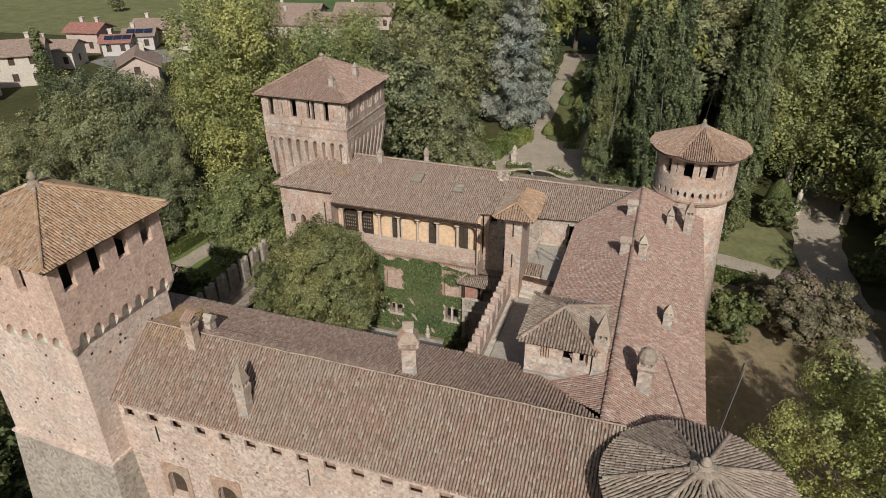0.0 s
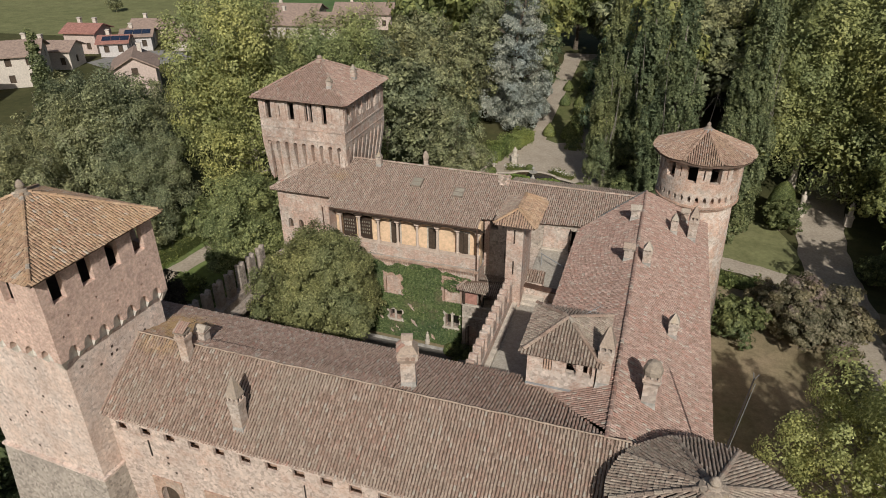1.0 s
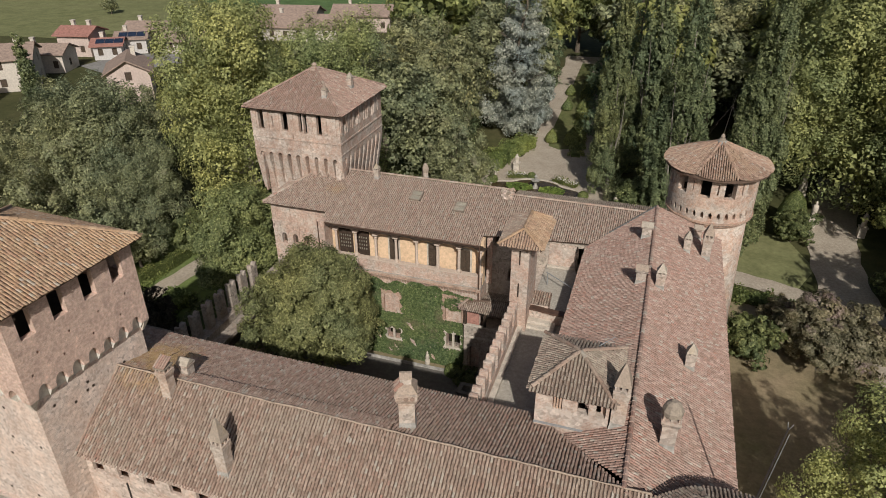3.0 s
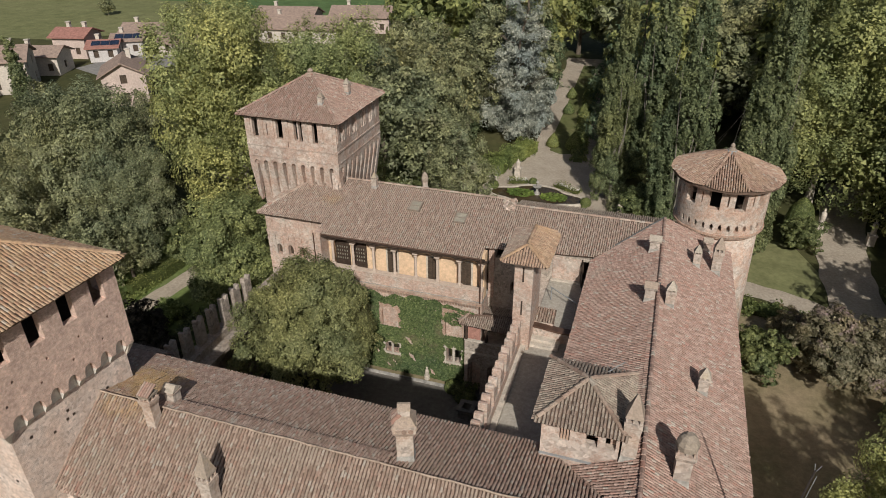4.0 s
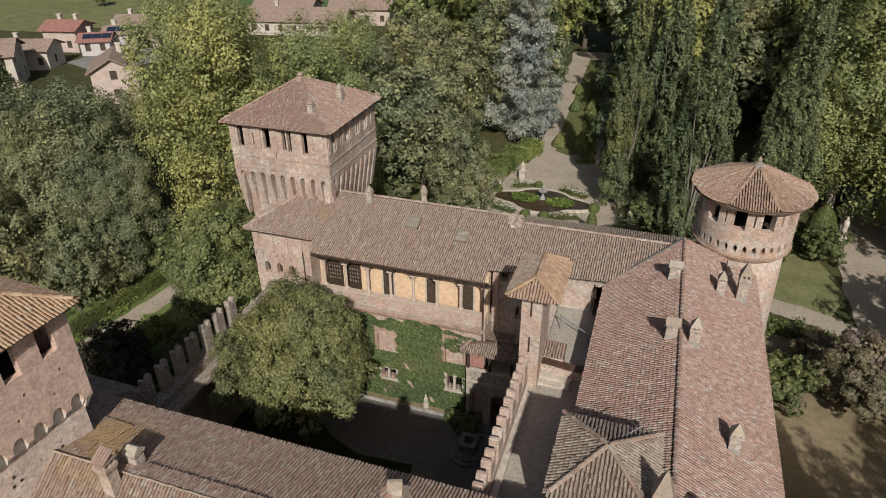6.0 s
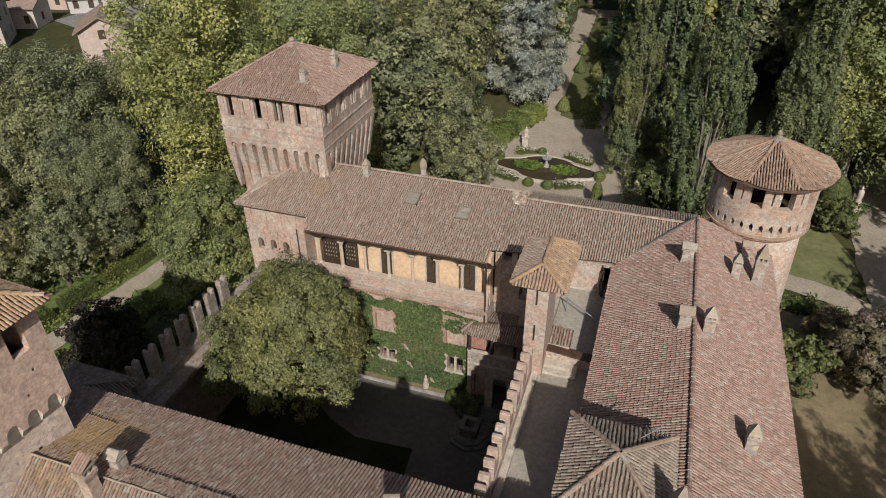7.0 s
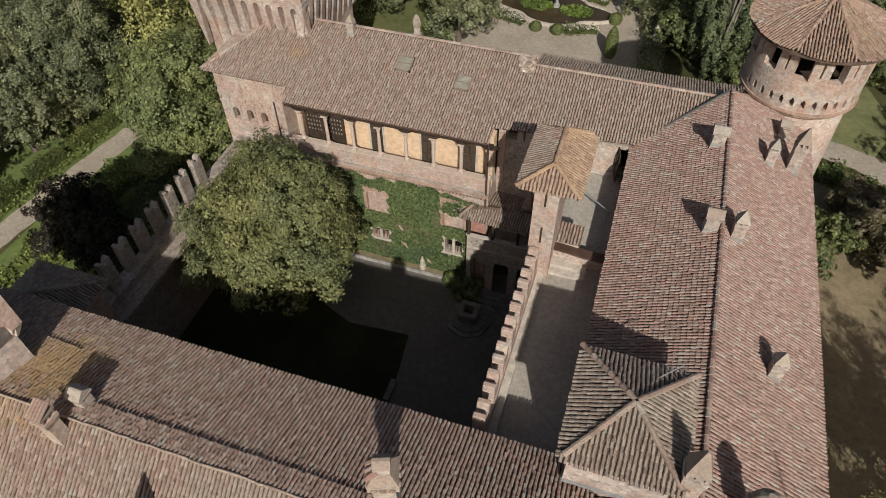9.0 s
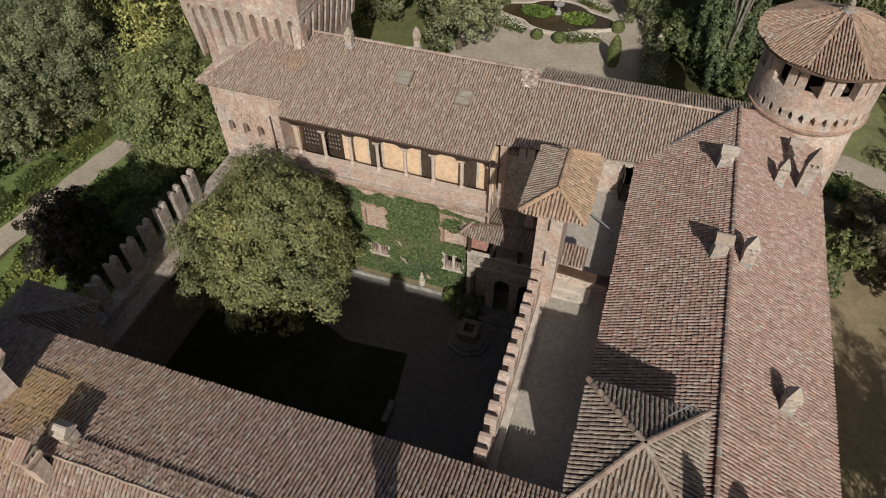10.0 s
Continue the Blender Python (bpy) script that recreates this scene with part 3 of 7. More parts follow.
def ribbon(name, line, width, z, material, label):
    """A path of even width along a line of points, rounded by a few steps between them."""
    pts = [Vector((*p, 0)) for p in line]
    fine = []
    for i in range(len(pts) - 1):
        p0, p1, p2, p3 = pts[max(i - 1, 0)], pts[i], pts[i + 1], pts[min(i + 2, len(pts) - 1)]
        for k in range(8):
            t = k / 8
            fine.append(0.5 * ((2 * p1) + (p2 - p0) * t + (2 * p0 - 5 * p1 + 4 * p2 - p3) * t * t + (3 * p1 - p0 - 3 * p2 + p3) * t ** 3))
    fine.append(pts[-1])
    bm = bmesh.new()
    prev = None
    for i, p in enumerate(fine):
        d = (fine[min(i + 1, len(fine) - 1)] - fine[max(i - 1, 0)]).normalized()
        n = Vector((-d.y, d.x, 0)) * width / 2 * (1 + 0.06 * math.sin(i * 1.7))
        pair = [bm.verts.new((q.x, q.y, z)) for q in (p + n, p - n)]
        if prev:
            bm.faces.new((prev[0], prev[1], pair[1], pair[0]))
        prev = pair
    return tagged(part(name, bm, material), label, "path", "", "structure")


bm = bmesh.new()
G = 60
grid = [[bm.verts.new((-900 + 1800 * i / G, -600 + 1800 * j / G, -0.25)) for j in range(G + 1)] for i in range(G + 1)]
for i in range(G):
    for j in range(G):
        bm.faces.new((grid[i][j], grid[i + 1][j], grid[i + 1][j + 1], grid[i][j + 1]))
tagged(part("ground", bm, WOODLAND), "dark leaf-strewn park and woodland ground", "ground", "", "structure")
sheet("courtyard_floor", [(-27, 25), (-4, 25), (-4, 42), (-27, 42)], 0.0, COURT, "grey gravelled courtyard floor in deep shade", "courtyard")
sheet("lawn", [(-26.9, 25.9), (-13.0, 25.9), (-13.7, 31.8), (-14.2, 35.9), (-17.9, 35.65), (-20, 36.5), (-23, 38.6), (-26.9, 38.6)], 0.03, COURT_LAWN, "courtyard lawn coloured near black, with the shade put into its colour", "lawn")
sheet("lawn", [(4, 30), (20, 30), (21, 57), (13, 59), (8, 60), (4, 58)], -0.22, EARTH, "dry brownish lawn beside the castle wall", "lawn")
sheet("lawn", [(4, 61), (13, 61.5), (15, 66), (13, 72), (6, 74)], -0.225, FIELD_DRY, "green lawn with bare dry patches", "lawn")
sheet("lawn", [(-42.4, 20), (-27, 20), (-27, 52), (-41.4, 52)], -0.22, GRASS_LUSH, "green lawn below the castle wall", "lawn")
sheet("lawn", [(-51, 20), (-43, 20), (-41.5, 56), (-51, 56)], -0.215, GRASS_LUSH, "green verge along the gravel path", "lawn")
ribbon("path", [(-44.4, 22), (-43.6, 32), (-42.95, 37), (-42.15, 43), (-41.3, 49), (-41.0, 60)], 2.0, -0.19, GRAVEL, "pale gravel path between hedges")
ribbon("path", [(2, 63.5), (8, 62), (13, 60.3), (17, 56.5), (18.3, 51), (18.3, 45), (19.5, 36), (22, 26)], 2.4, -0.19, GRAVEL, "pale gravel drive curving round the lawn")
ribbon("path", [(17.5, 56), (17, 66), (18, 76), (21, 90)], 4.6, -0.185, GRAVEL, "broad gravel drive in dappled shade")
sheet("lawn", [(-46, 58), (-21.5, 58), (-21.5, 84), (-46, 84)], -0.205, GRASS, "green lawn beside the garden terrace", "lawn")
sheet("garden_terrace", [(-22, 64), (-4.5, 64), (-4.6, 72), (-5.2, 78), (-7.5, 84), (-9, 88), (-18, 86), (-22, 82)], -0.18, GRAVEL, "pale gravel terrace round the garden basin", "terrace")
ribbon("path", [(-13.4, 84), (-13.8, 100), (-15.2, 118), (-17, 146)], 8.6, -0.175, GRAVEL, "wide gravel avenue leading away between trees")
sheet("field", [(-420, 100), (-139, 137), (-90, 172), (-40, 200), (-60, 420), (-520, 420)], -0.2, FIELD, "flat green field behind the village", "field")
sheet("field", [(-260, 112), (-139, 128), (-118, 146), (-100, 165), (-140, 185), (-230, 175)], -0.18, FIELD_DRY, "mown grass field behind the houses", "field")
sheet("yard", [(-113, 108), (-102, 104), (-94, 118), (-104, 124), (-112, 116)], -0.17, YARD, "grey paved yard between the houses", "yard")


# ---- the castle ----
def gutter(parent, a, b):
    bm = bmesh.new()
    tube(bm, a, b, 0.06, n=6)
    part("gutter", bm, COPPER, parent, "brown metal gutter")


def sides(name, corners, z0, z1, thick, holes, material, parent, label=""):
    """The walls round a tower, one part a side."""
    for i in range(len(corners)):
        bm = bmesh.new()
        wall_run(bm, corners[i], corners[(i + 1) % len(corners)], z0, z1, thick, holes, thick)
        part(name, bm, material, parent, label)


# front wing
FR_RIDGE_Y, FR_RIDGE_Z = 21.32, 13.0
FR_S, FR_SZ, FR_N, FR_NZ = 18.1, 10.6, 25.6, 11.6
front = thing("front_wing", "long castle wing of pale brick with an old tiled roof", "castle wing", (-12, 22, 0))
bm = bmesh.new()
wall_run(bm, (-24.3, 18.45), (1.2, 18.45), -3, 9.0, 0.6, [(3.2, 4.3, 4.5, 6.2), (6.2, 7.3, 4.5, 6.2)])
part("wall", bm, BRICK_PALE, front, "pale brick and rubble outer wall")
bm = bmesh.new()
wall_run(bm, (-24.3, 18.45), (1.2, 18.45), 9.0, 10.5, 0.16, [(1.55 + 1.36 * i, 2.15 + 1.36 * i, 9.36, 9.9) for i in range(18)])
part("battlement_wall", bm, BRICK_PALE, front, "old battlements walled up below the eaves")
bm = bmesh.new()
box(bm, -24.2, 1.1, 19.0, 19.045, 9.003, 10.6)
part("battlement_infill", bm, BRICK, front, "recessed brick filling between the battlements")
bm = bmesh.new()
wall_run(bm, (-4.4, 25.4), (-28.5, 25.4), -0.2, 11.5, 0.6, [(3 + 3.5 * i, 4.1 + 3.5 * i, 5.4, 7.0) for i in range(5)])
part("courtyard_wall", bm, BRICK_COURT, front)
bm = bmesh.new()
box(bm, -24.3, 1.0, 19.06, 24.78, 7.6, 7.8)
part("attic_floor", bm, WOOD, front)
for s in (3.2, 6.2):
    x = -24.3 + s
    bm = bmesh.new()
    arch_panel(bm, (x - 0.3, 18.40), (x + 1.4, 18.40), 4.3, 6.75, 0.18, 0.3, 5.65, 0.6)
    part("window_surround", bm, BRICK, front, "moulded brick arch round a window")
    bm = bmesh.new()
    box(bm, x, x + 1.1, 18.75, 18.8, 4.5, 6.2)
    part("shutter", bm, SHUTTER, front)
R0, R1 = (-24.25, FR_RIDGE_Y, FR_RIDGE_Z), (-0.4, FR_RIDGE_Y, FR_RIDGE_Z)
slope(front, "roof_slope", [(-24.25, FR_S, FR_SZ), (1.4, FR_S, FR_SZ), (1.4, FR_RIDGE_Y, FR_RIDGE_Z), R0], ((-24.25, FR_S, FR_SZ), (1.4, FR_S, FR_SZ)), TILE_OLD, 300, (-13.0, 19.5, 11.5))
slope(front, "roof_slope", [(-28.6, FR_RIDGE_Y, FR_RIDGE_Z), R1, (-4.4, FR_N, FR_NZ), (-28.6, FR_N, FR_NZ)], ((-28.6, FR_N, FR_NZ), (-4.4, FR_N, FR_NZ)), TILE_NORTH, 260, (-12.0, 24.5, 11.5))
slope(front, "raised_tiles", [(-23.4, 22.7, 12.57), (-21.7, 22.6, 12.6), (-21.7, 23.85, 12.255), (-23.4, 23.95, 12.22)], ((-23.4, 23.95, 12.22), (-21.7, 23.85, 12.255)), TILE_NORTH)
slope(front, "ridge_band", [(-20.9, FR_RIDGE_Y + 0.02, FR_RIDGE_Z + 0.045), (-9.6, FR_RIDGE_Y + 0.02, FR_RIDGE_Z + 0.045), (-9.6, 22.0, 12.865), (-20.9, 22.0, 12.865)], ((-20.9, 22.0, 12.865), (-9.6, 22.0, 12.865)), TILE_NORTH)
bm = bmesh.new()
rr = random.Random(31)
stalk(bm, [Vector((-24.2 + 0.42 * k, FR_RIDGE_Y + rr.uniform(-0.02, 0.02), FR_RIDGE_Z + 0.095 + rr.uniform(-0.012, 0.015))) for k in range(60)], [rr.uniform(0.035, 0.055) for k in range(60)])
part("ridge_mortar", bm, RIDGE_MORTAR, front, "cream mortar bedding along the ridge", True)

# right wing
RW_X, RW_Z = -0.4, 13.0
right = thing("right_wing", "long castle wing with a pinkish tiled roof and many chimneys", "castle wing", (0, 34, 0))
IN_X, IN_Z, OUT_X, OUT_Z = -4.45, 11.0, 3.95, 10.75
bm = bmesh.new()
wall_run(bm, (3.6, 20.5), (3.6, 48), -1, 10.7, 0.6, [(3 + 4 * i, 4.0 + 4 * i, 5.5, 7.2) for i in range(6)])
part("wall", bm, BRICK_PALE, right)
bm = bmesh.new()
wall_run(bm, (-4.15, 43.2), (-4.15, 25.9), -0.2, 10.9, 0.5)
part("courtyard_wall", bm, BRICK_COURT, right)
slope(right, "roof_slope", [(RW_X, 21.2, RW_Z), (RW_X, 46.3, RW_Z), (OUT_X, 47.6, OUT_Z), (OUT_X, 20.0, OUT_Z)], ((OUT_X, 20.0, OUT_Z), (OUT_X, 47.6, OUT_Z)), TILE_PINK, 300, (1.8, 31, 12))
slope(right, "roof_slope", [(RW_X, 21.85, RW_Z), (RW_X, 46.3, RW_Z), (IN_X, 43.0, IN_Z), (IN_X, 25.85, IN_Z)], ((IN_X, 25.85, IN_Z), (IN_X, 43.0, IN_Z)), TILE_PINK, 300, (-2.2, 33, 12))
lay_tiles("ridge_tiles", ridge_rows((RW_X, 46.3, RW_Z), (RW_X, 21.3, RW_Z)), TILE_PINK, right, (RIDGE_V, RIDGE_F))
gutter(right, (IN_X - 0.05, 29.0, IN_Z - 0.06), (IN_X - 0.05, 43.0, IN_Z - 0.06))
gutter(right, (OUT_X + 0.05, 24.0, OUT_Z - 0.06), (OUT_X + 0.05, 47.0, OUT_Z - 0.06))
bm = bmesh.new()
tube(bm, (IN_X, 43.05, IN_Z + 0.06), (RW_X, 46.35, RW_Z + 0.04), 0.09, n=6)
part("valley_flashing", bm, LEAD_DARK, right, "dark weathered lead valley between two roofs")

# back wing
BW_Y, BW_Z, BW_E, BW_EZ = 46.8, 12.6, 41.4, 10.764
pitch_back = (BW_Z - BW_EZ) / (BW_Y - BW_E)
BW_LOW = BW_Z - 0.47 * pitch_back
STEP_Y = 42.33
STEP_Z = BW_EZ + (STEP_Y - BW_E) * pitch_back
back = thing("back_wing", "castle wing with an open loggia under a tiled roof", "castle wing", (-14, 45, 0))
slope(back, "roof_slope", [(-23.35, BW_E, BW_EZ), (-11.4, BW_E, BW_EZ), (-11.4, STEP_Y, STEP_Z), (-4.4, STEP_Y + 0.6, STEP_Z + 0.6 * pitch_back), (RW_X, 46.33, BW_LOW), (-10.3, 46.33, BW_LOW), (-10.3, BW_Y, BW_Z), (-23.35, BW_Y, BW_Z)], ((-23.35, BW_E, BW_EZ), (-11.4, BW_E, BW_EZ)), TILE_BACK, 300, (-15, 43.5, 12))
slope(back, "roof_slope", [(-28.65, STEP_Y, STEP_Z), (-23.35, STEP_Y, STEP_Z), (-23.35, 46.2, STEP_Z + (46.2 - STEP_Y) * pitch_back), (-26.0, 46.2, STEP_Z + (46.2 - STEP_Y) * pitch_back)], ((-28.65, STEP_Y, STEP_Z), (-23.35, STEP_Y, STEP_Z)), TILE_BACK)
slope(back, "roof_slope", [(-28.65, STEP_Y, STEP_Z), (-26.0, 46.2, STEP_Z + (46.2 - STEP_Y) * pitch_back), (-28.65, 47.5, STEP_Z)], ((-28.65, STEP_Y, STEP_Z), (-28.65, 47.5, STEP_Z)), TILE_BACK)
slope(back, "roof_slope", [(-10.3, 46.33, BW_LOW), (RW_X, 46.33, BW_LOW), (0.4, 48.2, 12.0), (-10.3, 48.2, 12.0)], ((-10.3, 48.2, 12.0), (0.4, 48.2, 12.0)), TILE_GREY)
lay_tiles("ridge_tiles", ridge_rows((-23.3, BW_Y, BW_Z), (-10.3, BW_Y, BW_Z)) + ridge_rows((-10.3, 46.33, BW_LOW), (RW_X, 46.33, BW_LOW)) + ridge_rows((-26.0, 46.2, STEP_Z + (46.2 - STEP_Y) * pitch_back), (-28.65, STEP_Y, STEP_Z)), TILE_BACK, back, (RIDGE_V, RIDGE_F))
gutter(back, (-23.4, BW_E - 0.05, BW_EZ - 0.06), (-11.35, BW_E - 0.05, BW_EZ - 0.06))
bm = bmesh.new()
wall_run(bm, (-23.3, 41.2), (-11.2, 41.2), -0.2, 7.3, 0.6, [(4.8, 6.0, 4.35, 5.85), (9.55, 10.8, 4.5, 6.35), (4.9, 6.0, 1.75, 2.65), (9.6, 10.7, 1.95, 3.15)])
part("courtyard_wall", bm, BRICK_COURT, back, "brick courtyard wall with walled-up windows")
bm = bmesh.new()
wall_run(bm, (-28.3, 42.75), (-23.3, 42.75), -0.2, 11.0, 0.6, [(0.7 + 0.95 * i, 1.15 + 0.95 * i, 7.6, 8.6) for i in range(3)])
wall_run(bm, (-28.3, 50), (-28.3, 43.35), -0.2, 11.0, 0.6)
part("side_wall", bm, BRICK_COURT, back)
bm = bmesh.new()
wall_run(bm, (-11.2, 42.9), (-4.2, 42.9), -0.2, 11.0, 0.6, [(0.42, 0.95, 10.05, 11.0), (1.75, 2.4, 10.05, 11.0), (1.29, 1.37, 10.1, 10.8), (1.5, 2.2, 7.4, 8.2), (1.6, 2.1, 8.2, 8.42), (6.15, 6.95, 9.25, 10.8)])
part("side_wall", bm, CORNER_WALL, back, "pale rubble corner wall with blind arches")
for i in range(5):
    x = -11.0 + 0.55 * i
    bm = bmesh.new()
    arch_panel(bm, (x, 42.8), (x + 0.54, 42.8), 7.9, 9.1, 0.095, 0.1, 8.55, 0.2)
    part("blind_arch", bm, CORNER_WALL, back)
bm = bmesh.new()
box(bm, -11.45, -11.2, 41.81, 42.88, -0.2, 7.2)
part("end_wall", bm, BRICK_COURT, back)
bm = bmesh.new()
box(bm, -11.2, -10.82, 42.72, 42.898, 7.0, 10.95)
part("corner_pier", bm, BRICK_COURT, back, "pale brick corner pier")
bm = bmesh.new()
wall_run(bm, (-10.302, 46.95), (-23.3, 46.95), -0.3, 12.32, 0.6)
wall_run(bm, (1.5, 48.0), (-10.298, 48.0), -0.3, 11.88, 0.9)
part("garden_wall", bm, BRICK, back)
bm = bmesh.new()
box(bm, -10.44, -10.31, 46.3, 46.9, 12.0, 12.52)
part("gable_step", bm, BRICK, back, "small brick upstand where the ridge steps")
# mouldings of the block beside the keep
for z0, z1, proud in ((9.42, 9.58, 0.09), (8.78, 8.86, 0.06), (7.30, 7.42, 0.07)):
    bm = bmesh.new()
    box(bm, -28.3, -23.32, 42.75 - proud, 42.748, z0, z1)
    part("string_course", bm, BRICK_COURT, back, "moulded brick band")
for i in range(9):
    x = -28.25 + 0.54 * i
    bm = bmesh.new()
    arch_panel(bm, (x, 42.66), (x + 0.53, 42.66), 8.865, 9.415, 0.085, 0.09, 9.08, 0.2)
    part("blind_arch", bm, BRICK_COURT, back)
for i in range(5):
    x = -28.1 + 1.1 * i
    bm = bmesh.new()
    box(bm, x, x + 0.34, 42.69, 42.748, 9.585, 10.75)
    part("pilaster_strip", bm, BRICK_COURT, back)
for i in range(3):
    x = -27.6 + 0.95 * i
    bm = bmesh.new()
    arch_panel(bm, (x - 0.14, 42.7), (x + 0.59, 42.7), 7.6, 8.75, 0.12, 0.14, 8.2, 0.3)
    part("window_surround", bm, BRICK_COURT, back, "round-arched brick surround")
    bm = bmesh.new()
    box(bm, x, x + 0.45, 43.05, 43.1, 7.6, 8.6)
    part("pane", bm, SHUTTER, back, "dark window pane")
# loggia
bm = bmesh.new()
box(bm, -23.3, -11.2, 41.2, 43.0, 7.25, 7.42)
part("loggia_floor", bm, STONE_GREY, back)
bm = bmesh.new()
wall_run(bm, (-23.3, 42.35), (-11.43, 42.35), 7.42, 10.95, 0.35, [(10.3, 11.0, 7.6, 9.7), (7.9, 8.6, 7.6, 9.7), (4.9, 5.6, 7.6, 9.7)])
part("loggia_wall", bm, OCHRE, back, "ochre plastered wall inside the loggia")
bm = bmesh.new()
box(bm, -23.3, -11.2, 41.28, 41.62, 7.42, 8.28)
part("parapet", bm, BRICK_COURT, back)
bm = bmesh.new()
box(bm, -23.3, -11.15, 41.24, 41.64, 8.283, 8.36)
part("parapet_coping", bm, COLUMN_STONE, back)
bm = bmesh.new()
box(bm, -23.3, -11.15, 41.32, 41.56, 10.50, 10.61)
part("wall_plate", bm, WOOD, back, "dark timber beam over the columns")
bm = bmesh.new()
box(bm, -23.32, -23.0, 41.22, 42.34, 7.42, 10.9)
part("end_wall", bm, BRICK_COURT, back)
bm = bmesh.new()
box(bm, -11.42, -11.2, 41.75, 42.34, 7.42, 10.9)
part("end_wall", bm, OCHRE, back, "ochre plastered end of the loggia")


def column(x, y, z0, z1):
    bm = bmesh.new()
    box(bm, x - 0.17, x + 0.17, y - 0.17, y + 0.17, z0, z0 + 0.1)
    lathe(bm, x, y, [(0.15, z0 + 0.1), (0.15, z0 + 0.17), (0.095, z0 + 0.24), (0.098, z0 + 0.9), (0.082, z1 - 0.42), (0.12, z1 - 0.38), (0.09, z1 - 0.34), (0.16, z1 - 0.2)], 12)
    box(bm, x - 0.18, x + 0.18, y - 0.17, y + 0.17, z1 - 0.2, z1 - 0.12)
    ob = part("column", bm, COLUMN_STONE, back, "slender pale stone column")
    bm = bmesh.new()
    for s in (-1, 1):
        hexa(bm, [(x, y - 0.1, z1 - 0.12), (x + s * 0.16, y - 0.1, z1 - 0.12), (x + s * 0.16, y + 0.1, z1 - 0.12), (x, y + 0.1, z1 - 0.12)][::s],
             [(x, y - 0.1, z1 + 0.06), (x + s * 0.5, y - 0.1, z1 + 0.06), (x + s * 0.5, y + 0.1, z1 + 0.06), (x, y + 0.1, z1 + 0.06)][::s])
    under(part("bracket", bm, WOOD, None, "dark carved timber bracket"), ob)


for i in range(8):
    column(-11.3 - 1.555 * i - (0.03 if i == 0 else 0), 41.42, 8.36, 10.47)
for x in (-13.0, -15.4, -18.4):
    for k in (0, 1):
        bm = bmesh.new()
        box(bm, x + 0.01 + 0.35 * k, x + 0.34 + 0.35 * k, 42.27, 42.33, 7.62, 9.68)
        for j in range(9):
            box(bm, x + 0.05 + 0.35 * k, x + 0.3 + 0.35 * k, 42.24, 42.28, 7.75 + 0.2 * j, 7.87 + 0.2 * j)
        part("shutter", bm, SHUTTER, back, "dark brown louvred shutter")
    bm = bmesh.new()
    wall_run(bm, (x - 0.12, 42.31), (x + 0.82, 42.31), 7.5, 9.82, 0.06, [(0.12, 0.82, 7.5, 9.7)])
    part("window_surround", bm, STONE, back)
for x in (-22.4, -21.1):
    bm = bmesh.new()
    wall_run(bm, (x, 42.24), (x + 1.1, 42.24), 7.45, 9.9, 0.08, [(0.1 + 0.18 * i, 0.22 + 0.18 * i, 8.4 + 0.3 * j, 8.6 + 0.3 * j) for i in range(5) for j in range(4)])
    door = part("glazed_door", bm, WOOD, back, "dark lattice-glazed wooden door")
    bm = bmesh.new()
    box(bm, x + 0.05, x + 1.05, 42.325, 42.34, 8.3, 9.8)
    under(part("pane", bm, SKY_GLASS, None, "grey glass behind the lattice"), door)
# cornice of little brick corbels
for k in range(60):
    x = -23.2 + 0.2 * k
    if k == 0:
        bm = bmesh.new()
        hexa(bm, [(-0.05, 0, 0), (0.05, 0, 0), (0.05, 0.02, 0), (-0.05, 0.02, 0)], [(-0.05, -0.2, 0.36), (0.05, -0.2, 0.36), (0.05, 0.02, 0.36), (-0.05, 0.02, 0.36)])
        cor = part("corbel", bm, BRICK, back)
    else:
        cor = new("corbel", cor.data)
        under(cor, back)
    cor.matrix_basis = Matrix.Translation((x, 41.2, 6.85))
bm = bmesh.new()
box(bm, -23.3, -11.15, 40.98, 41.195, 7.215, 7.4)
part("cornice", bm, BRICK, back)
for x0, x1, z0, z1 in ((-18.5, -17.3, 4.35, 5.85), (-13.75, -12.5, 4.5, 6.35)):
    bm = bmesh.new()
    arch_panel(bm, (x0 - 0.2, 41.02), (x1 + 0.2, 41.02), z0 - 0.15, z1 + 0.22, 0.18, 0.2, z1 - 0.32, 0.32)
    part("window_surround", bm, BRICK, back, "moulded brick window surround")
    bm = bmesh.new()
    box(bm, x0 + 0.002, x1 - 0.002, 41.24, 41.4, z0 + 0.002, z1 - 0.002)
    part("window_infill", bm, BRICK_COURT, back, "walled-up brick window")
for x0, x1, z0, z1 in ((-18.4, -17.3, 1.75, 2.65), (-13.7, -12.6, 1.95, 3.15)):
    bm = bmesh.new()
    wall_run(bm, (x0 - 0.18, 41.12), (x1 + 0.18, 41.12), z0 - 0.15, z1 + 0.2, 0.1, [(0.18, 0.18 + (x1 - x0) / 2 - 0.08, z0, z1), (0.26 + (x1 - x0) / 2, 0.18 + x1 - x0, z0, z1)])
    part("window_surround", bm, STONE, back, "pale stone window frame with a mullion")
    bm = bmesh.new()
    for i in range(5):
        for j in range(2):
            xx = x0 + 0.08 + j * (x1 - x0) / 2 + 0.1 * i
            tube(bm, (xx, 41.35, z0), (xx, 41.35, z1), 0.014, n=4)
    part("window_grille", bm, METAL, back)
for x, low in ((-11.32, 6.0), (-23.45, 0.2)):
    bm = bmesh.new()
    tube(bm, (x, 41.1, 10.8), (x, 41.1, low), 0.05, n=6)
    part("downpipe", bm, COPPER, back, "brown downpipe")
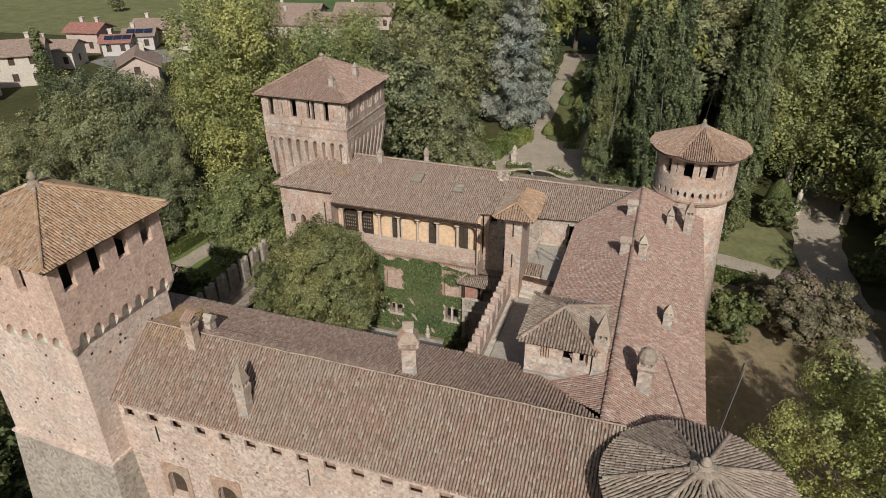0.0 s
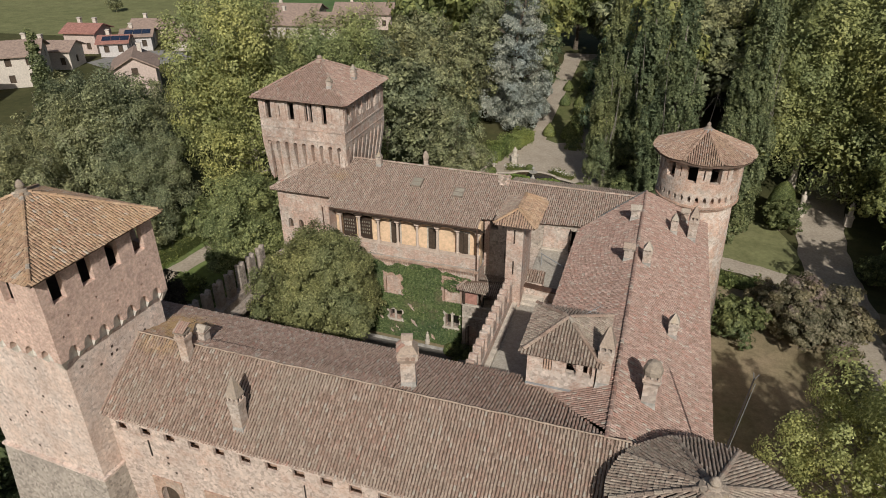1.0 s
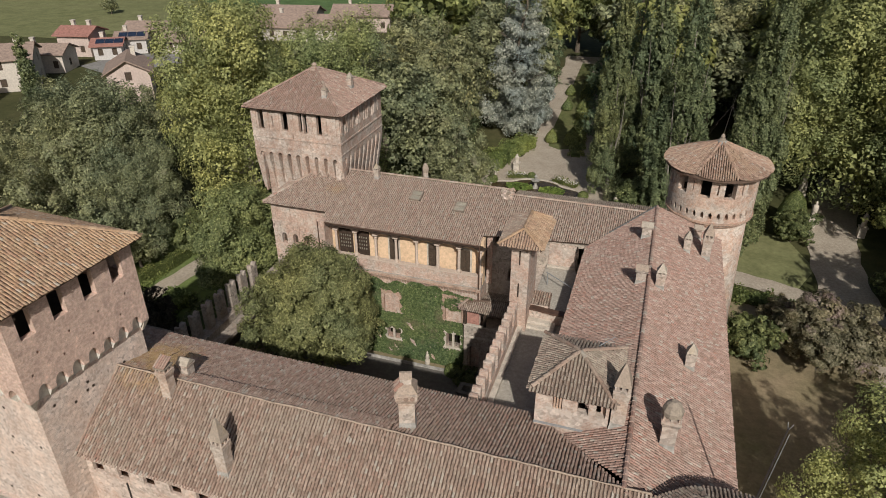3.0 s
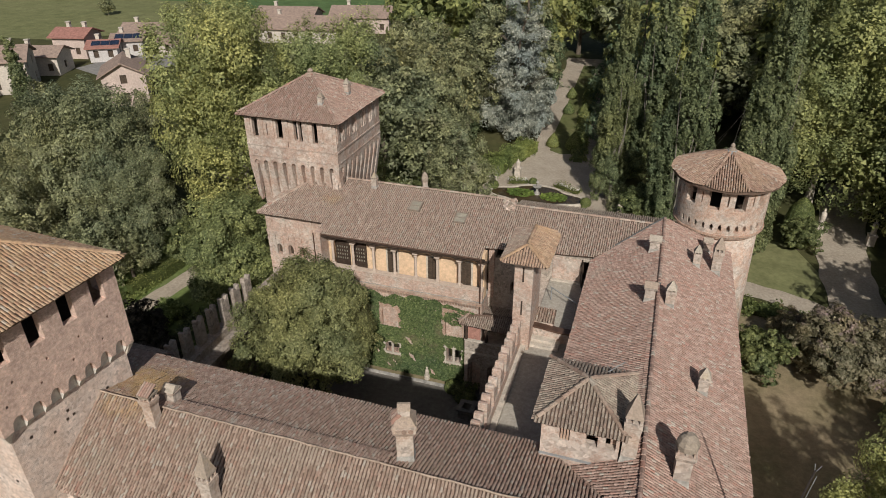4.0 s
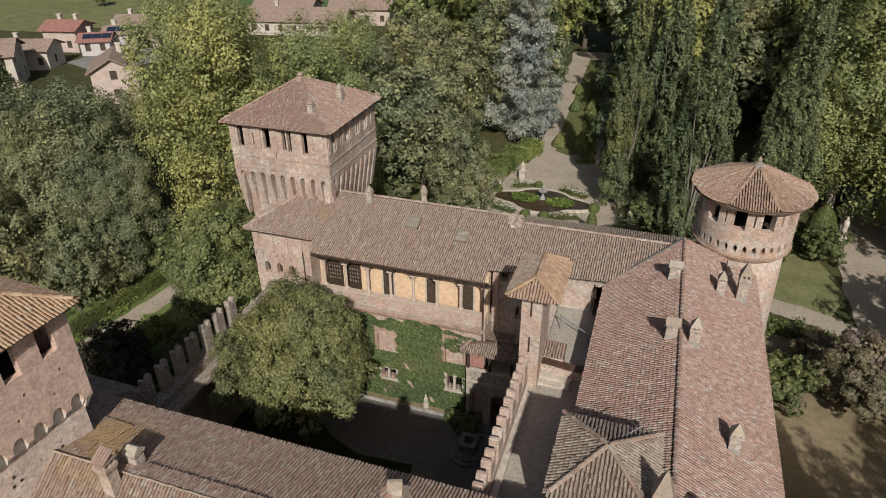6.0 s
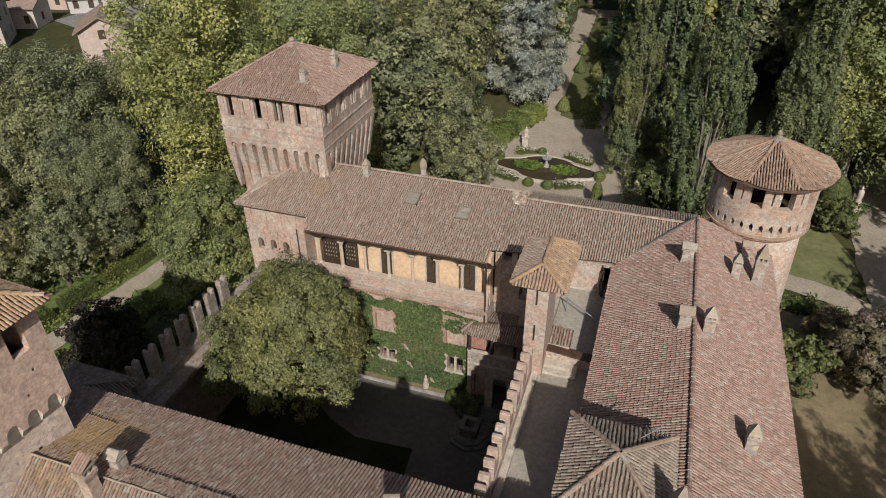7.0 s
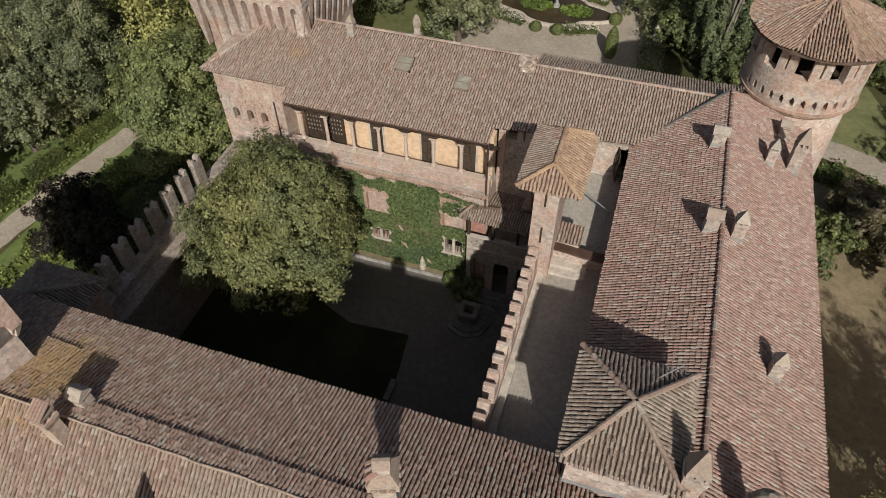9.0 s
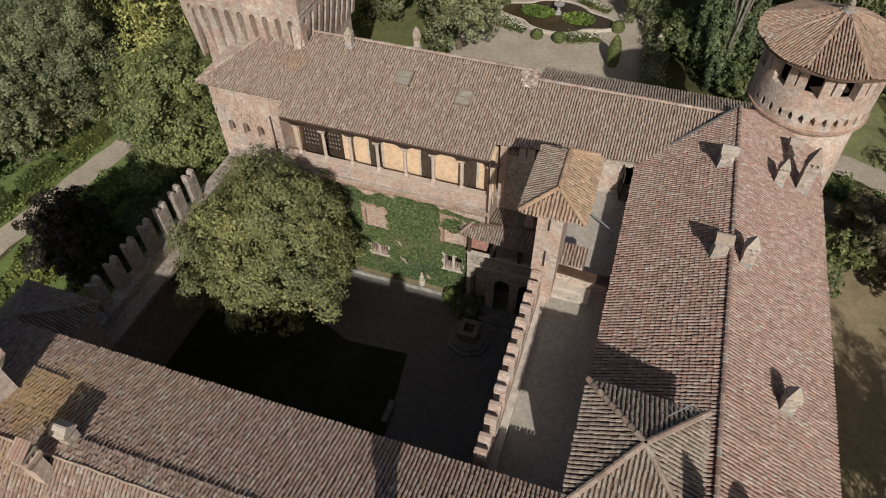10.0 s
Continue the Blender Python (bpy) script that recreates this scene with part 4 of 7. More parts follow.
# skylights
for x, y in ((-17.2, 44.9), (-13.7, 44.4)):
    z = BW_EZ + (y - BW_E) * pitch_back
    bm = bmesh.new()
    c = math.atan(pitch_back)
    m = Matrix.Translation((x, y, z + 0.15)) @ Matrix.Rotation(c, 4, "X")
    wall_run(bm, (-0.42, -0.5), (0.42, -0.5), -0.16, 0.06, 0.08)
    wall_run(bm, (0.42, -0.5), (0.42, 0.5), -0.16, 0.06, 0.08)
    wall_run(bm, (0.42, 0.5), (-0.42, 0.5), -0.16, 0.06, 0.08)
    wall_run(bm, (-0.42, 0.5), (-0.42, -0.5), -0.16, 0.06, 0.08)
    bm.transform(m)
    fr = part("skylight", bm, FRAME_BROWN, back, "roof window in a weathered brown frame")
    bm = bmesh.new()
    box(bm, -0.345, 0.345, -0.025, 0.025, 0.024, 0.05)
    bm.transform(m)
    under(part("glazing_bar", bm, FRAME_BROWN, None), fr)
    bm = bmesh.new()
    box(bm, -0.35, 0.35, -0.43, 0.43, 0.0, 0.02)
    bm.transform(m)
    under(part("pane", bm, SKY_GLASS, None, "dusty roof-window pane"), fr)


# keep tower
keep = thing("keep_tower", "square brick keep with corbelled top and hipped tiled roof", "tower", (-27, 49, 0))
KX0, KX1, KY0, KY1 = -30.8, -23.35, 45.5, 53.2
K_IN = 0.55
K_WINS = [(0.62, 1.08, 15.65, 17.2), (2.62, 3.14, 15.7, 17.2), (4.08, 4.36, 15.7, 17.2), (4.48, 4.76, 15.65, 17.2), (5.58, 5.98, 15.62, 17.2),
          (1.80, 1.90, 15.9, 16.75), (5.12, 5.20, 15.9, 16.75), (3.45, 3.53, 15.1, 15.5)]
sides("upper_wall", [(KX0, KY0), (KX1, KY0), (KX1, KY1), (KX0, KY1)], 14.1, 17.2, 0.3, K_WINS, BRICK_KEEP, keep)
bm = bmesh.new()
box(bm, KX0 + 0.3, KX1 - 0.3, KY0 + 0.3, KY1 - 0.3, 15.3, 15.5)
part("attic_floor", bm, WOOD, keep)
bm = bmesh.new()
box(bm, KX0 + K_IN, KX1 - K_IN, KY0 + K_IN, KY1 - K_IN, -0.3, 14.12)
part("shaft", bm, BRICK_KEEP, keep)
for a, b in (((KX0, KY0), (KX1, KY0)), ((KX1, KY0), (KX1, KY1)), ((KX0, KY1), (KX0, KY0))):
    n = 9
    A, B = Vector((*a, 0)), Vector((*b, 0))
    d = (B - A).normalized()
    inw = Vector((-d.y, d.x, 0))
    w = (B - A).length
    bma = bmesh.new()
    for i in range(n + 1):
        s = (w - 0.4) * i / n
        p, q = A + d * (s + 0.002 * (i == 0)), A + d * (s + 0.4 - 0.002 * (i == n))
        mid = [p + inw * 0.04, q + inw * 0.04, q + inw * 0.6, p + inw * 0.6]
        hi = [p + inw * 0.0, q + inw * 0.0, q + inw * 0.6, p + inw * 0.6]
        lo = [p + inw * 0.53, q + inw * 0.53, q + inw * 0.6, p + inw * 0.6]
        bmr = bmesh.new()
        hexa(bmr, [(v.x, v.y, 10.5) for v in lo], [(v.x, v.y, 13.2) for v in mid])
        hexa(bmr, [(v.x, v.y, 13.2) for v in mid], [(v.x, v.y, 13.5) for v in hi])
        weld(bmr)
        part("corbel_rib", bmr, BRICK_KEEP, keep)
        if i < n:
            arch_panel(bma, (A + d * (s + 0.2)).xy[:], (A + d * (s + 0.2 + (w - 0.4) / n)).xy[:], 13.5, 14.1, 0.55, 0.2, 13.6, 0.26)
    weld(bma)
    part("corbel_arcade", bma, BRICK_KEEP, keep, "row of small brick arches on corbels")
for x0, x1 in ((KX0 - 0.003, KX0 + 0.198), (KX1 - 0.198, KX1 + 0.003)):
    for y0, y1 in ((KY0 - 0.003, KY0 + 0.198), (KY1 - 0.198, KY1 + 0.003)):
        bm = bmesh.new()
        box(bm, x0, x1, y0, y1, 13.45, 14.15)
        part("corner_block", bm, BRICK_KEEP, keep)
hip_roof(keep, KX0 - 0.4, KX1 + 0.4, KY0 - 0.4, KY1 + 0.4, 17.4, ((KX0 + KX1) / 2, (KY0 + KY1) / 2, 19.65), TILE_KEEP, TILE_KEEP)


for z0, z1, g in ((14.16, 14.24, 0.05), (15.02, 15.14, 0.06)):
    for a, b in (((KX0, KY0), (KX1, KY0)), ((KX1, KY0), (KX1, KY1))):
        bm = bmesh.new()
        if a[1] == b[1]:
            box(bm, KX0, KX1 + g, KY0 - g, KY0 - 0.002, z0, z1)
        else:
            box(bm, KX1 + 0.002, KX1 + g, KY0 + 0.001, KY1, z0, z1)
        part("string_course", bm, BRICK_KEEP, keep, "moulded brick band")
for s0 in (0.12, 1.2, 2.1, 3.3, 4.9, 6.1, 6.85):
    bm = bmesh.new()
    box(bm, KX0 + s0, KX0 + s0 + 0.34, KY0 - 0.06, KY0 - 0.002, 15.72, 17.15)
    part("pier", bm, BRICK_KEEP, keep)
    bm = bmesh.new()
    box(bm, KX1 + 0.002, KX1 + 0.06, KY0 + s0, KY0 + s0 + 0.34, 15.72, 17.15)
    part("pier", bm, BRICK_KEEP, keep)


# left tower
left = thing("corner_tower", "square brick tower with arched corbels and an orange tiled hipped roof", "tower", (-22.52, 23.35, 0))
LX0, LX1, LY0, LY1 = -29.7, -22.52, 16.95, 23.35
putlogs = [(0.45 + 1.5 * i + 0.5 * (j % 2), 0.56 + 1.5 * i + 0.5 * (j % 2), 15.45 + 0.8 * j, 15.57 + 0.8 * j) for i in range(4) for j in range(2)]
sides("upper_wall", [(LX0, LY0), (LX1, LY0), (LX1, LY1), (LX0, LY1)], 15.1, 18.5, 0.3, [(0.55 + 1.5 * i, 1.2 + 1.5 * i, 17.1, 18.5) for i in range(4)] + putlogs, BRICK_DARK, left)
bm = bmesh.new()
box(bm, LX0 + 0.5, LX1 - 0.5, LY0 + 0.5, LY1 - 0.5, 16.3, 16.5)
part("attic_floor", bm, WOOD, left)
L_IN = 0.3
bm = bmesh.new()
hexa(bm, [(LX0 - 0.35, LY0 - 0.5, -3), (LX1 + 0.35, LY0 - 0.5, -3), (LX1 + 0.35, LY1 + 0.2, -3), (LX0 - 0.35, LY1 + 0.2, -3)],
     [(LX0 + L_IN - 0.1, LY0 + L_IN - 0.1, 7.05), (LX1 - L_IN + 0.1, LY0 + L_IN - 0.1, 7.05), (LX1 - L_IN + 0.1, LY1 - L_IN, 7.05), (LX0 + L_IN - 0.1, LY1 - L_IN, 7.05)])
part("battered_base", bm, BASE_RUBBLE, left, "sloping grey rubble base of the tower")
bm = bmesh.new()
box(bm, LX0 + L_IN - 0.16, LX1 - L_IN + 0.16, LY0 + L_IN - 0.16, LY1 - L_IN, 7.052, 7.2)
part("ledge", bm, PLASTER_OLD, left, "worn ledge above the base")
bm = bmesh.new()
box(bm, LX0 + L_IN, LX1 - L_IN, LY0 + L_IN, LY1 - L_IN, 7.2, 15.15)
part("shaft", bm, PLASTER_OLD, left, "shaft of pale worn plaster over rubble")
for a, b in (((LX0, LY0), (LX1, LY0)), ((LX1, LY0), (LX1, LY1)), ((LX1, LY1), (LX0, LY1))):
    A, B = Vector((*a, 0)), Vector((*b, 0))
    d = (B - A).normalized()
    inw = Vector((-d.y, d.x, 0))
    n, w = 7, (B - A).length - 2 * L_IN
    A = A + d * L_IN
    bma = bmesh.new()
    for i in range(n):
        p, q = A + d * (w * i / n), A + d * (w * (i + 1) / n)
        arch_panel(bma, p.xy[:], q.xy[:], 14.4, 15.1, L_IN + 0.02, 0.13, 14.46, 0.44)
        for m in (p, q) if i == n - 1 else (p,):
            bmc = bmesh.new()
            lo = [m - d * 0.1 + inw * (L_IN - 0.05), m + d * 0.1 + inw * (L_IN - 0.05), m + d * 0.1 + inw * (L_IN + 0.02), m - d * 0.1 + inw * (L_IN + 0.02)]
            hi = [m - d * 0.12 + inw * 0.02, m + d * 0.12 + inw * 0.02, m + d * 0.12 + inw * (L_IN + 0.02), m - d * 0.12 + inw * (L_IN + 0.02)]
            hexa(bmc, [(v.x, v.y, 14.02) for v in lo], [(v.x, v.y, 14.395) for v in hi])
            part("corbel", bmc, MORTAR_WHITE, left)
    weld(bma)
    part("corbel_arcade", bma, BRICK_DARK, left, "row of small brick arches")
for cx, sx in ((LX0, 1), (LX1, -1)):
    for cy, sy in ((LY0, 1), (LY1, -1)):
        bm = bmesh.new()
        x0, x1 = sorted((cx - sx * 0.003, cx + sx * (L_IN - 0.002)))
        y0, y1 = sorted((cy - sy * 0.003, cy + sy * (L_IN - 0.002)))
        box(bm, x0, x1, y0, y1, 14.4, 15.1)
        part("corner_block", bm, BRICK_DARK, left)
        bm = bmesh.new()
        lx0, lx1 = sorted((cx + sx * (L_IN - 0.07), cx + sx * (L_IN + 0.02)))
        ly0, ly1 = sorted((cy + sy * (L_IN - 0.07), cy + sy * (L_IN + 0.02)))
        hexa(bm, [(lx0, ly0, 13.85), (lx1, ly0, 13.85), (lx1, ly1, 13.85), (lx0, ly1, 13.85)], [(x0, y0, 14.398), (x1, y0, 14.398), (x1, y1, 14.398), (x0, y1, 14.398)])
        part("corbel", bm, STONE, left)
bm = bmesh.new()
box(bm, LX0 + L_IN - 0.006, LX1 - L_IN + 0.006, LY0 + L_IN - 0.006, LY1 - L_IN + 0.006, 14.1, 15.08)
part("plaster_band", bm, MORTAR_WHITE, left, "white plaster behind the arches")
hip_roof(left, LX0 - 0.4, LX1 + 0.4, LY0 - 0.4, LY1 + 0.4, 18.66, ((LX0 + LX1) / 2, (LY0 + LY1) / 2, 20.5), TILE_ORANGE, TILE_ORANGE)


# round towers
def finial(parent, x, y, z, r=0.3, h=0.7):
    bm = bmesh.new()
    lathe(bm, x, y, [(r * 1.5, z - 0.15), (r * 1.35, z), (r, z + 0.02), (r * 0.9, z + 0.25 * h), (r * 0.55, z + 0.3 * h), (r * 0.75, z + 0.55 * h), (r * 0.5, z + 0.85 * h), (0.03, z + h)], 16)
    part("finial", bm, CAP_STONE, parent, "lichened stone finial")


CX, CY = 3.05, 49.6
rear = thing("round_tower", "tall round brick tower with conical tiled roof", "tower", (CX, CY, 0))
bm = bmesh.new()
lathe(bm, CX, CY, [(3.15, -0.3), (2.75, 7), (2.6, 11.75)], 48)
part("shaft", bm, BRICK_ROUND, rear, "pale brick shaft tapering upwards", True)
bm = bmesh.new()
lathe(bm, CX, CY, [(2.6, 11.6), (2.8, 11.78), (2.8, 11.88), (2.93, 11.96), (2.93, 12.1), (2.65, 12.12)], 48)
part("string_course", bm, BRICK, rear)
for k in range(72):
    if k == 0:
        bm = bmesh.new()
        hexa(bm, [(2.62, -0.06, 11.68), (2.70, -0.06, 11.68), (2.70, 0.06, 11.68), (2.62, 0.06, 11.68)], [(2.62, -0.06, 11.95), (2.9, -0.06, 11.95), (2.9, 0.06, 11.95), (2.62, 0.06, 11.95)])
        dentil = part("dentil", bm, BRICK_ROUND, rear)
    else:
        dentil = new("dentil", dentil.data)
        under(dentil, rear)
    dentil.matrix_basis = Matrix.Translation((CX, CY, 0)) @ Matrix.Rotation(radians(5 * k), 4, "Z")
bm = bmesh.new()
holes = [(2.0 + 10.5882 * i, 6.4 + 10.5882 * i, 12.38, 12.72) for i in range(34)]
holes += [(3.2 + 10.5882 * i, 5.2 + 10.5882 * i, 12.72, 12.82) for i in range(34)]
wins = [(216 + 32.727 * i, 231 + 32.727 * i, 13.84, 15.4) for i in range(-4, 7)]
slits = [(239.4 + 32.727 * i, 241.2 + 32.727 * i, 14.1, 14.85) for i in range(-4, 7)]
ring_wall(bm, CX, CY, 2.85, 2.4, 12.1, 15.4, 48, holes + wins + slits)
part("gallery_wall", bm, BRICK_ROUND, rear, "ring of brick piers with open bays")
bm = bmesh.new()
lathe(bm, CX, CY, [(2.4, 12.9), (2.4, 13.0)], 32)
part("gallery_floor", bm, WOOD, rear)
cone_roof(rear, CX, CY, 3.42, 15.42, 16.85, TILE_CONE, TILE_CONE, 8, radians(-92))
bm = bmesh.new()
lathe(bm, CX, CY, [(0.36, 16.72), (0.32, 16.93), (0.22, 16.95)], 8)
part("lead_collar", bm, LEAD, rear, "grey lead collar round the apex")
finial(rear, CX, CY, 16.98, 0.2, 0.42)

NX, NY = 3.37, 18.95
near_tower = thing("round_tower", "low round brick tower with a broad weathered conical roof", "tower", (NX, NY, 0))
bm = bmesh.new()
lathe(bm, NX, NY, [(3.55, -3), (3.05, 6), (2.95, 12.8)], 48)
part("shaft", bm, BRICK_PALE, near_tower, "", True)
cone_roof(near_tower, NX, NY, 3.46, 12.95, 14.1, TILE_GREY, TILE_GREY, 9, radians(-70))
finial(near_tower, NX, NY, 14.1, 0.27, 0.55)
bm = bmesh.new()
lathe(bm, NX, NY, [(0.56, 13.9), (0.5, 14.12), (0.36, 14.17)], 14)
part("mortar_collar", bm, CAP_STONE, near_tower, "orange lichened mortar collar")

# small hipped lookout on the inner corner
HX0, HX1, HY0, HY1 = -4.35, -1.32, 24.75, 28.1
lookout = thing("lookout_turret", "small brick turret with a weathered hipped tile roof", "turret", (-2.8, 26.4, 9))
bm = bmesh.new()
L_HOLES = [(0.72, 1.12, 13.0, 13.75), (1.75, 2.2, 13.0, 13.75), (2.5, 2.9, 13.0, 13.75)]
wall_loop(bm, [(HX0, HY0), (HX1, HY0), (HX1, HY1), (HX0, HY1)], 9.5, 13.75, 0.35, L_HOLES)
part("wall", bm, BRICK_KEEP, lookout)
hip_roof(lookout, -4.62, -1.05, 24.42, 28.45, 13.98, (-2.85, 26.4, 14.9), TILE_GREY, TILE_OLD)
for k in range(3):
    bm = bmesh.new()
    box(bm, HX0 + 0.76 + 0.12 * k, HX0 + 0.84 + 0.12 * k, HY0 + 0.04, HY0 + 0.12, 13.0, 13.74)
    part("grille_slat", bm, BRICK, lookout, "upright brick slat in the opening")
bm = bmesh.new()
box(bm, HX0 - 0.02, -0.95, HY0 - 0.1, HY0 - 0.005, 12.1, 12.15)
part("flashing", bm, LEAD, lookout, "grey lead flashing at the foot of the wall")

# terrace beside the right wing
terrace = thing("wall_walk", "paved wall-walk terrace with a battlemented brick parapet", "terrace", (-6, 34, 0))
bm = bmesh.new()
box(bm, -7.75, -4.15, 25.6, 42.9, -0.2, 9.1)
part("substructure", bm, BRICK_COURT, terrace)
bm = bmesh.new()
box(bm, -7.0, -4.17, 25.9, 42.88, 9.1, 9.2)
part("paving", bm, CONCRETE, terrace, "grey screed paving")
bm = bmesh.new()
box(bm, -7.74, -7.25, 25.9, 34.8, 9.1, 10.1)
part("parapet", bm, BRICK_COURT, terrace)
bm = bmesh.new()
box(bm, -7.25, -6.95, 25.9, 36.1, 9.1, 9.5)
part("kerb", bm, STONE, terrace, "pale stone step along the parapet")


def merlon(parent, x, y, z, wx, wy, h, material, notch=0.0):
    bm = bmesh.new()
    box(bm, x - wx / 2, x + wx / 2, y - wy / 2, y + wy / 2, z, z + h)
    if notch:
        for s in (-1, 1):
            hexa(bm, [(x - wx / 2, y + s * wy * 0.06, z + h), (x + wx / 2, y + s * wy * 0.06, z + h), (x + wx / 2, y + s * wy / 2, z + h), (x - wx / 2, y + s * wy / 2, z + h)],
                 [(x - wx / 2, y + s * wy * 0.24, z + h + notch), (x + wx / 2, y + s * wy * 0.24, z + h + notch), (x + wx / 2, y + s * wy / 2, z + h + notch), (x - wx / 2, y + s * wy / 2, z + h + notch)])
    bmesh.ops.bevel(bm, geom=bm.edges[:], offset=0.03, segments=1, affect="EDGES")
    return part("merlon", bm, material, parent)


for i in range(7):
    y = 26.75 + 1.27 * i
    merlon(terrace, -7.5, y, 10.1, 0.46, 0.8, 0.8, BRICK_COURT, 0.35)
# cross parapet with a swept top
bm = bmesh.new()
n = 10
for k in range(n):
    x0, x1 = -6.85 + 2.3 * k / n, -6.85 + 2.3 * (k + 1) / n
    za, zb = (9.98 + 0.07 * math.cos(math.pi * 1.3 * (q - 0.5) / n) for q in (k, k + 1))
    hexa(bm, [(x0, 36.0, 9.2), (x1, 36.0, 9.2), (x1, 36.3, 9.2), (x0, 36.3, 9.2)], [(x0, 36.0, za), (x1, 36.0, zb), (x1, 36.3, zb), (x0, 36.3, za)])
weld(bm)
part("cross_parapet", bm, BRICK_COURT, terrace, "pink brick parapet with a swept coping")
bm = bmesh.new()
prev = None
for k in range(n + 1):
    x = -6.87 + 2.36 * k / n
    z = 9.98 + 0.07 * math.cos(math.pi * 1.3 * (k - 0.5) / n)
    ring = [bm.verts.new((x, yy, zz)) for yy, zz in ((35.9, z), (36.4, z), (36.4, z + 0.09), (35.9, z + 0.09))]
    if prev:
        for i in range(4):
            bm.faces.new((prev[i], prev[(i + 1) % 4], ring[(i + 1) % 4], ring[i]))
    else:
        bm.faces.new(ring)
    prev = ring
bm.faces.new(prev[::-1])
part("coping", bm, COPPER, terrace, "reddish brown swept coping")

# roofed gate pier on the terrace
pier = thing("gate_pier", "tall slim brick pier under a lichened hipped roof", "gatehouse", (-7.3, 36, 9))
bm = bmesh.new()
box(bm, -7.8, -6.8, 34.85, 37.4, 0.0, 15.1)
part("wall", bm, BRICK_COURT, pier, "pink brick wall with arrow slits")
for z in (11.5, 13.6):
    bm = bmesh.new()
    box(bm, -7.36, -7.28, 34.82, 34.86, z, z + 0.9)
    part("arrow_slit", bm, WOOD, pier)
PX0, PX1, PY0, PY1, PZ = -8.36, -6.0, 34.0, 37.9, 15.18
PA, PB = (-7.17, 34.85, 15.85), (-7.2, 37.1, 15.8)
slope(pier, "roof_slope", [(PX0, PY0, PZ), (PX1, PY0, PZ), PA], ((PX0, PY0, PZ), (PX1, PY0, PZ)), TILE_CONE)
slope(pier, "roof_slope", [(PX1, PY0, PZ), (PX1, PY1, PZ), PB, PA], ((PX1, PY0, PZ), (PX1, PY1, PZ)), TILE_LICHEN)
slope(pier, "roof_slope", [(PX0, PY1, PZ), (PX0, PY0, PZ), PA, PB], ((PX0, PY1, PZ), (PX0, PY0, PZ)), TILE_OLD)
slope(pier, "roof_slope", [(PX1, PY1, PZ), (PX0, PY1, PZ), PB], ((PX1, PY1, PZ), (PX0, PY1, PZ)), TILE_OLD)
lay_tiles("ridge_tiles", ridge_rows(PA, PB) + ridge_rows(PA, (PX0, PY0, PZ)) + ridge_rows(PA, (PX1, PY0, PZ)) + ridge_rows(PB, (PX1, PY1, PZ)), TILE_LICHEN, pier, (RIDGE_V, RIDGE_F))

# curtain wall on the far side of the court
curtain = thing("curtain_wall", "battlemented brick curtain wall in shade", "wall", (-27, 34, 0))
bm = bmesh.new()
box(bm, -27.7, -26.9, 26.0, 42.7, -2, 6.35)
part("wall", bm, CURTAIN, curtain, "grey-brown rubble wall")
bm = bmesh.new()
box(bm, -26.9, -26.1, 27.5, 42.5, 5.55, 5.8)
part("walkway", bm, CURTAIN, curtain)
for k in range(26):
    y = 27.8 + 0.56 * k
    if k == 0:
        bm = bmesh.new()
        hexa(bm, [(-0.1, -0.1, 0), (0, -0.1, 0), (0, 0.1, 0), (-0.1, 0.1, 0)], [(-0.1, -0.12, 0.7), (0.7, -0.12, 0.7), (0.7, 0.12, 0.7), (-0.1, 0.12, 0.7)])
        cor = part("corbel", bm, CURTAIN, curtain)
    else:
        cor = new("corbel", cor.data)
        under(cor, curtain)
    cor.matrix_basis = Matrix.Translation((-26.9, y, 4.85))
for i in range(7):
    merlon(curtain, -27.4, 30.1 + 1.325 * i, 6.35, 0.36, 0.76, 1.72, CURTAIN, 0.24)
shed = thing("lean_to_roof", "low dark tiled roof between tower and curtain wall", "roof", (-26, 27, 0))
bm = bmesh.new()
box(bm, -29.5, -26.2, 25.3, 28.6, -0.2, 8.6)
part("wall", bm, BRICK, shed)
hip_roof(shed, -29.8, -25.9, 25.0, 28.9, 8.7, (-27.7, 26.6, 9.9), TILE_GREY, TILE_GREY)


# ---- trees and park ----
TWIGS = plain("dark_twigs", (0.022, 0.026, 0.012), vary=0.4)


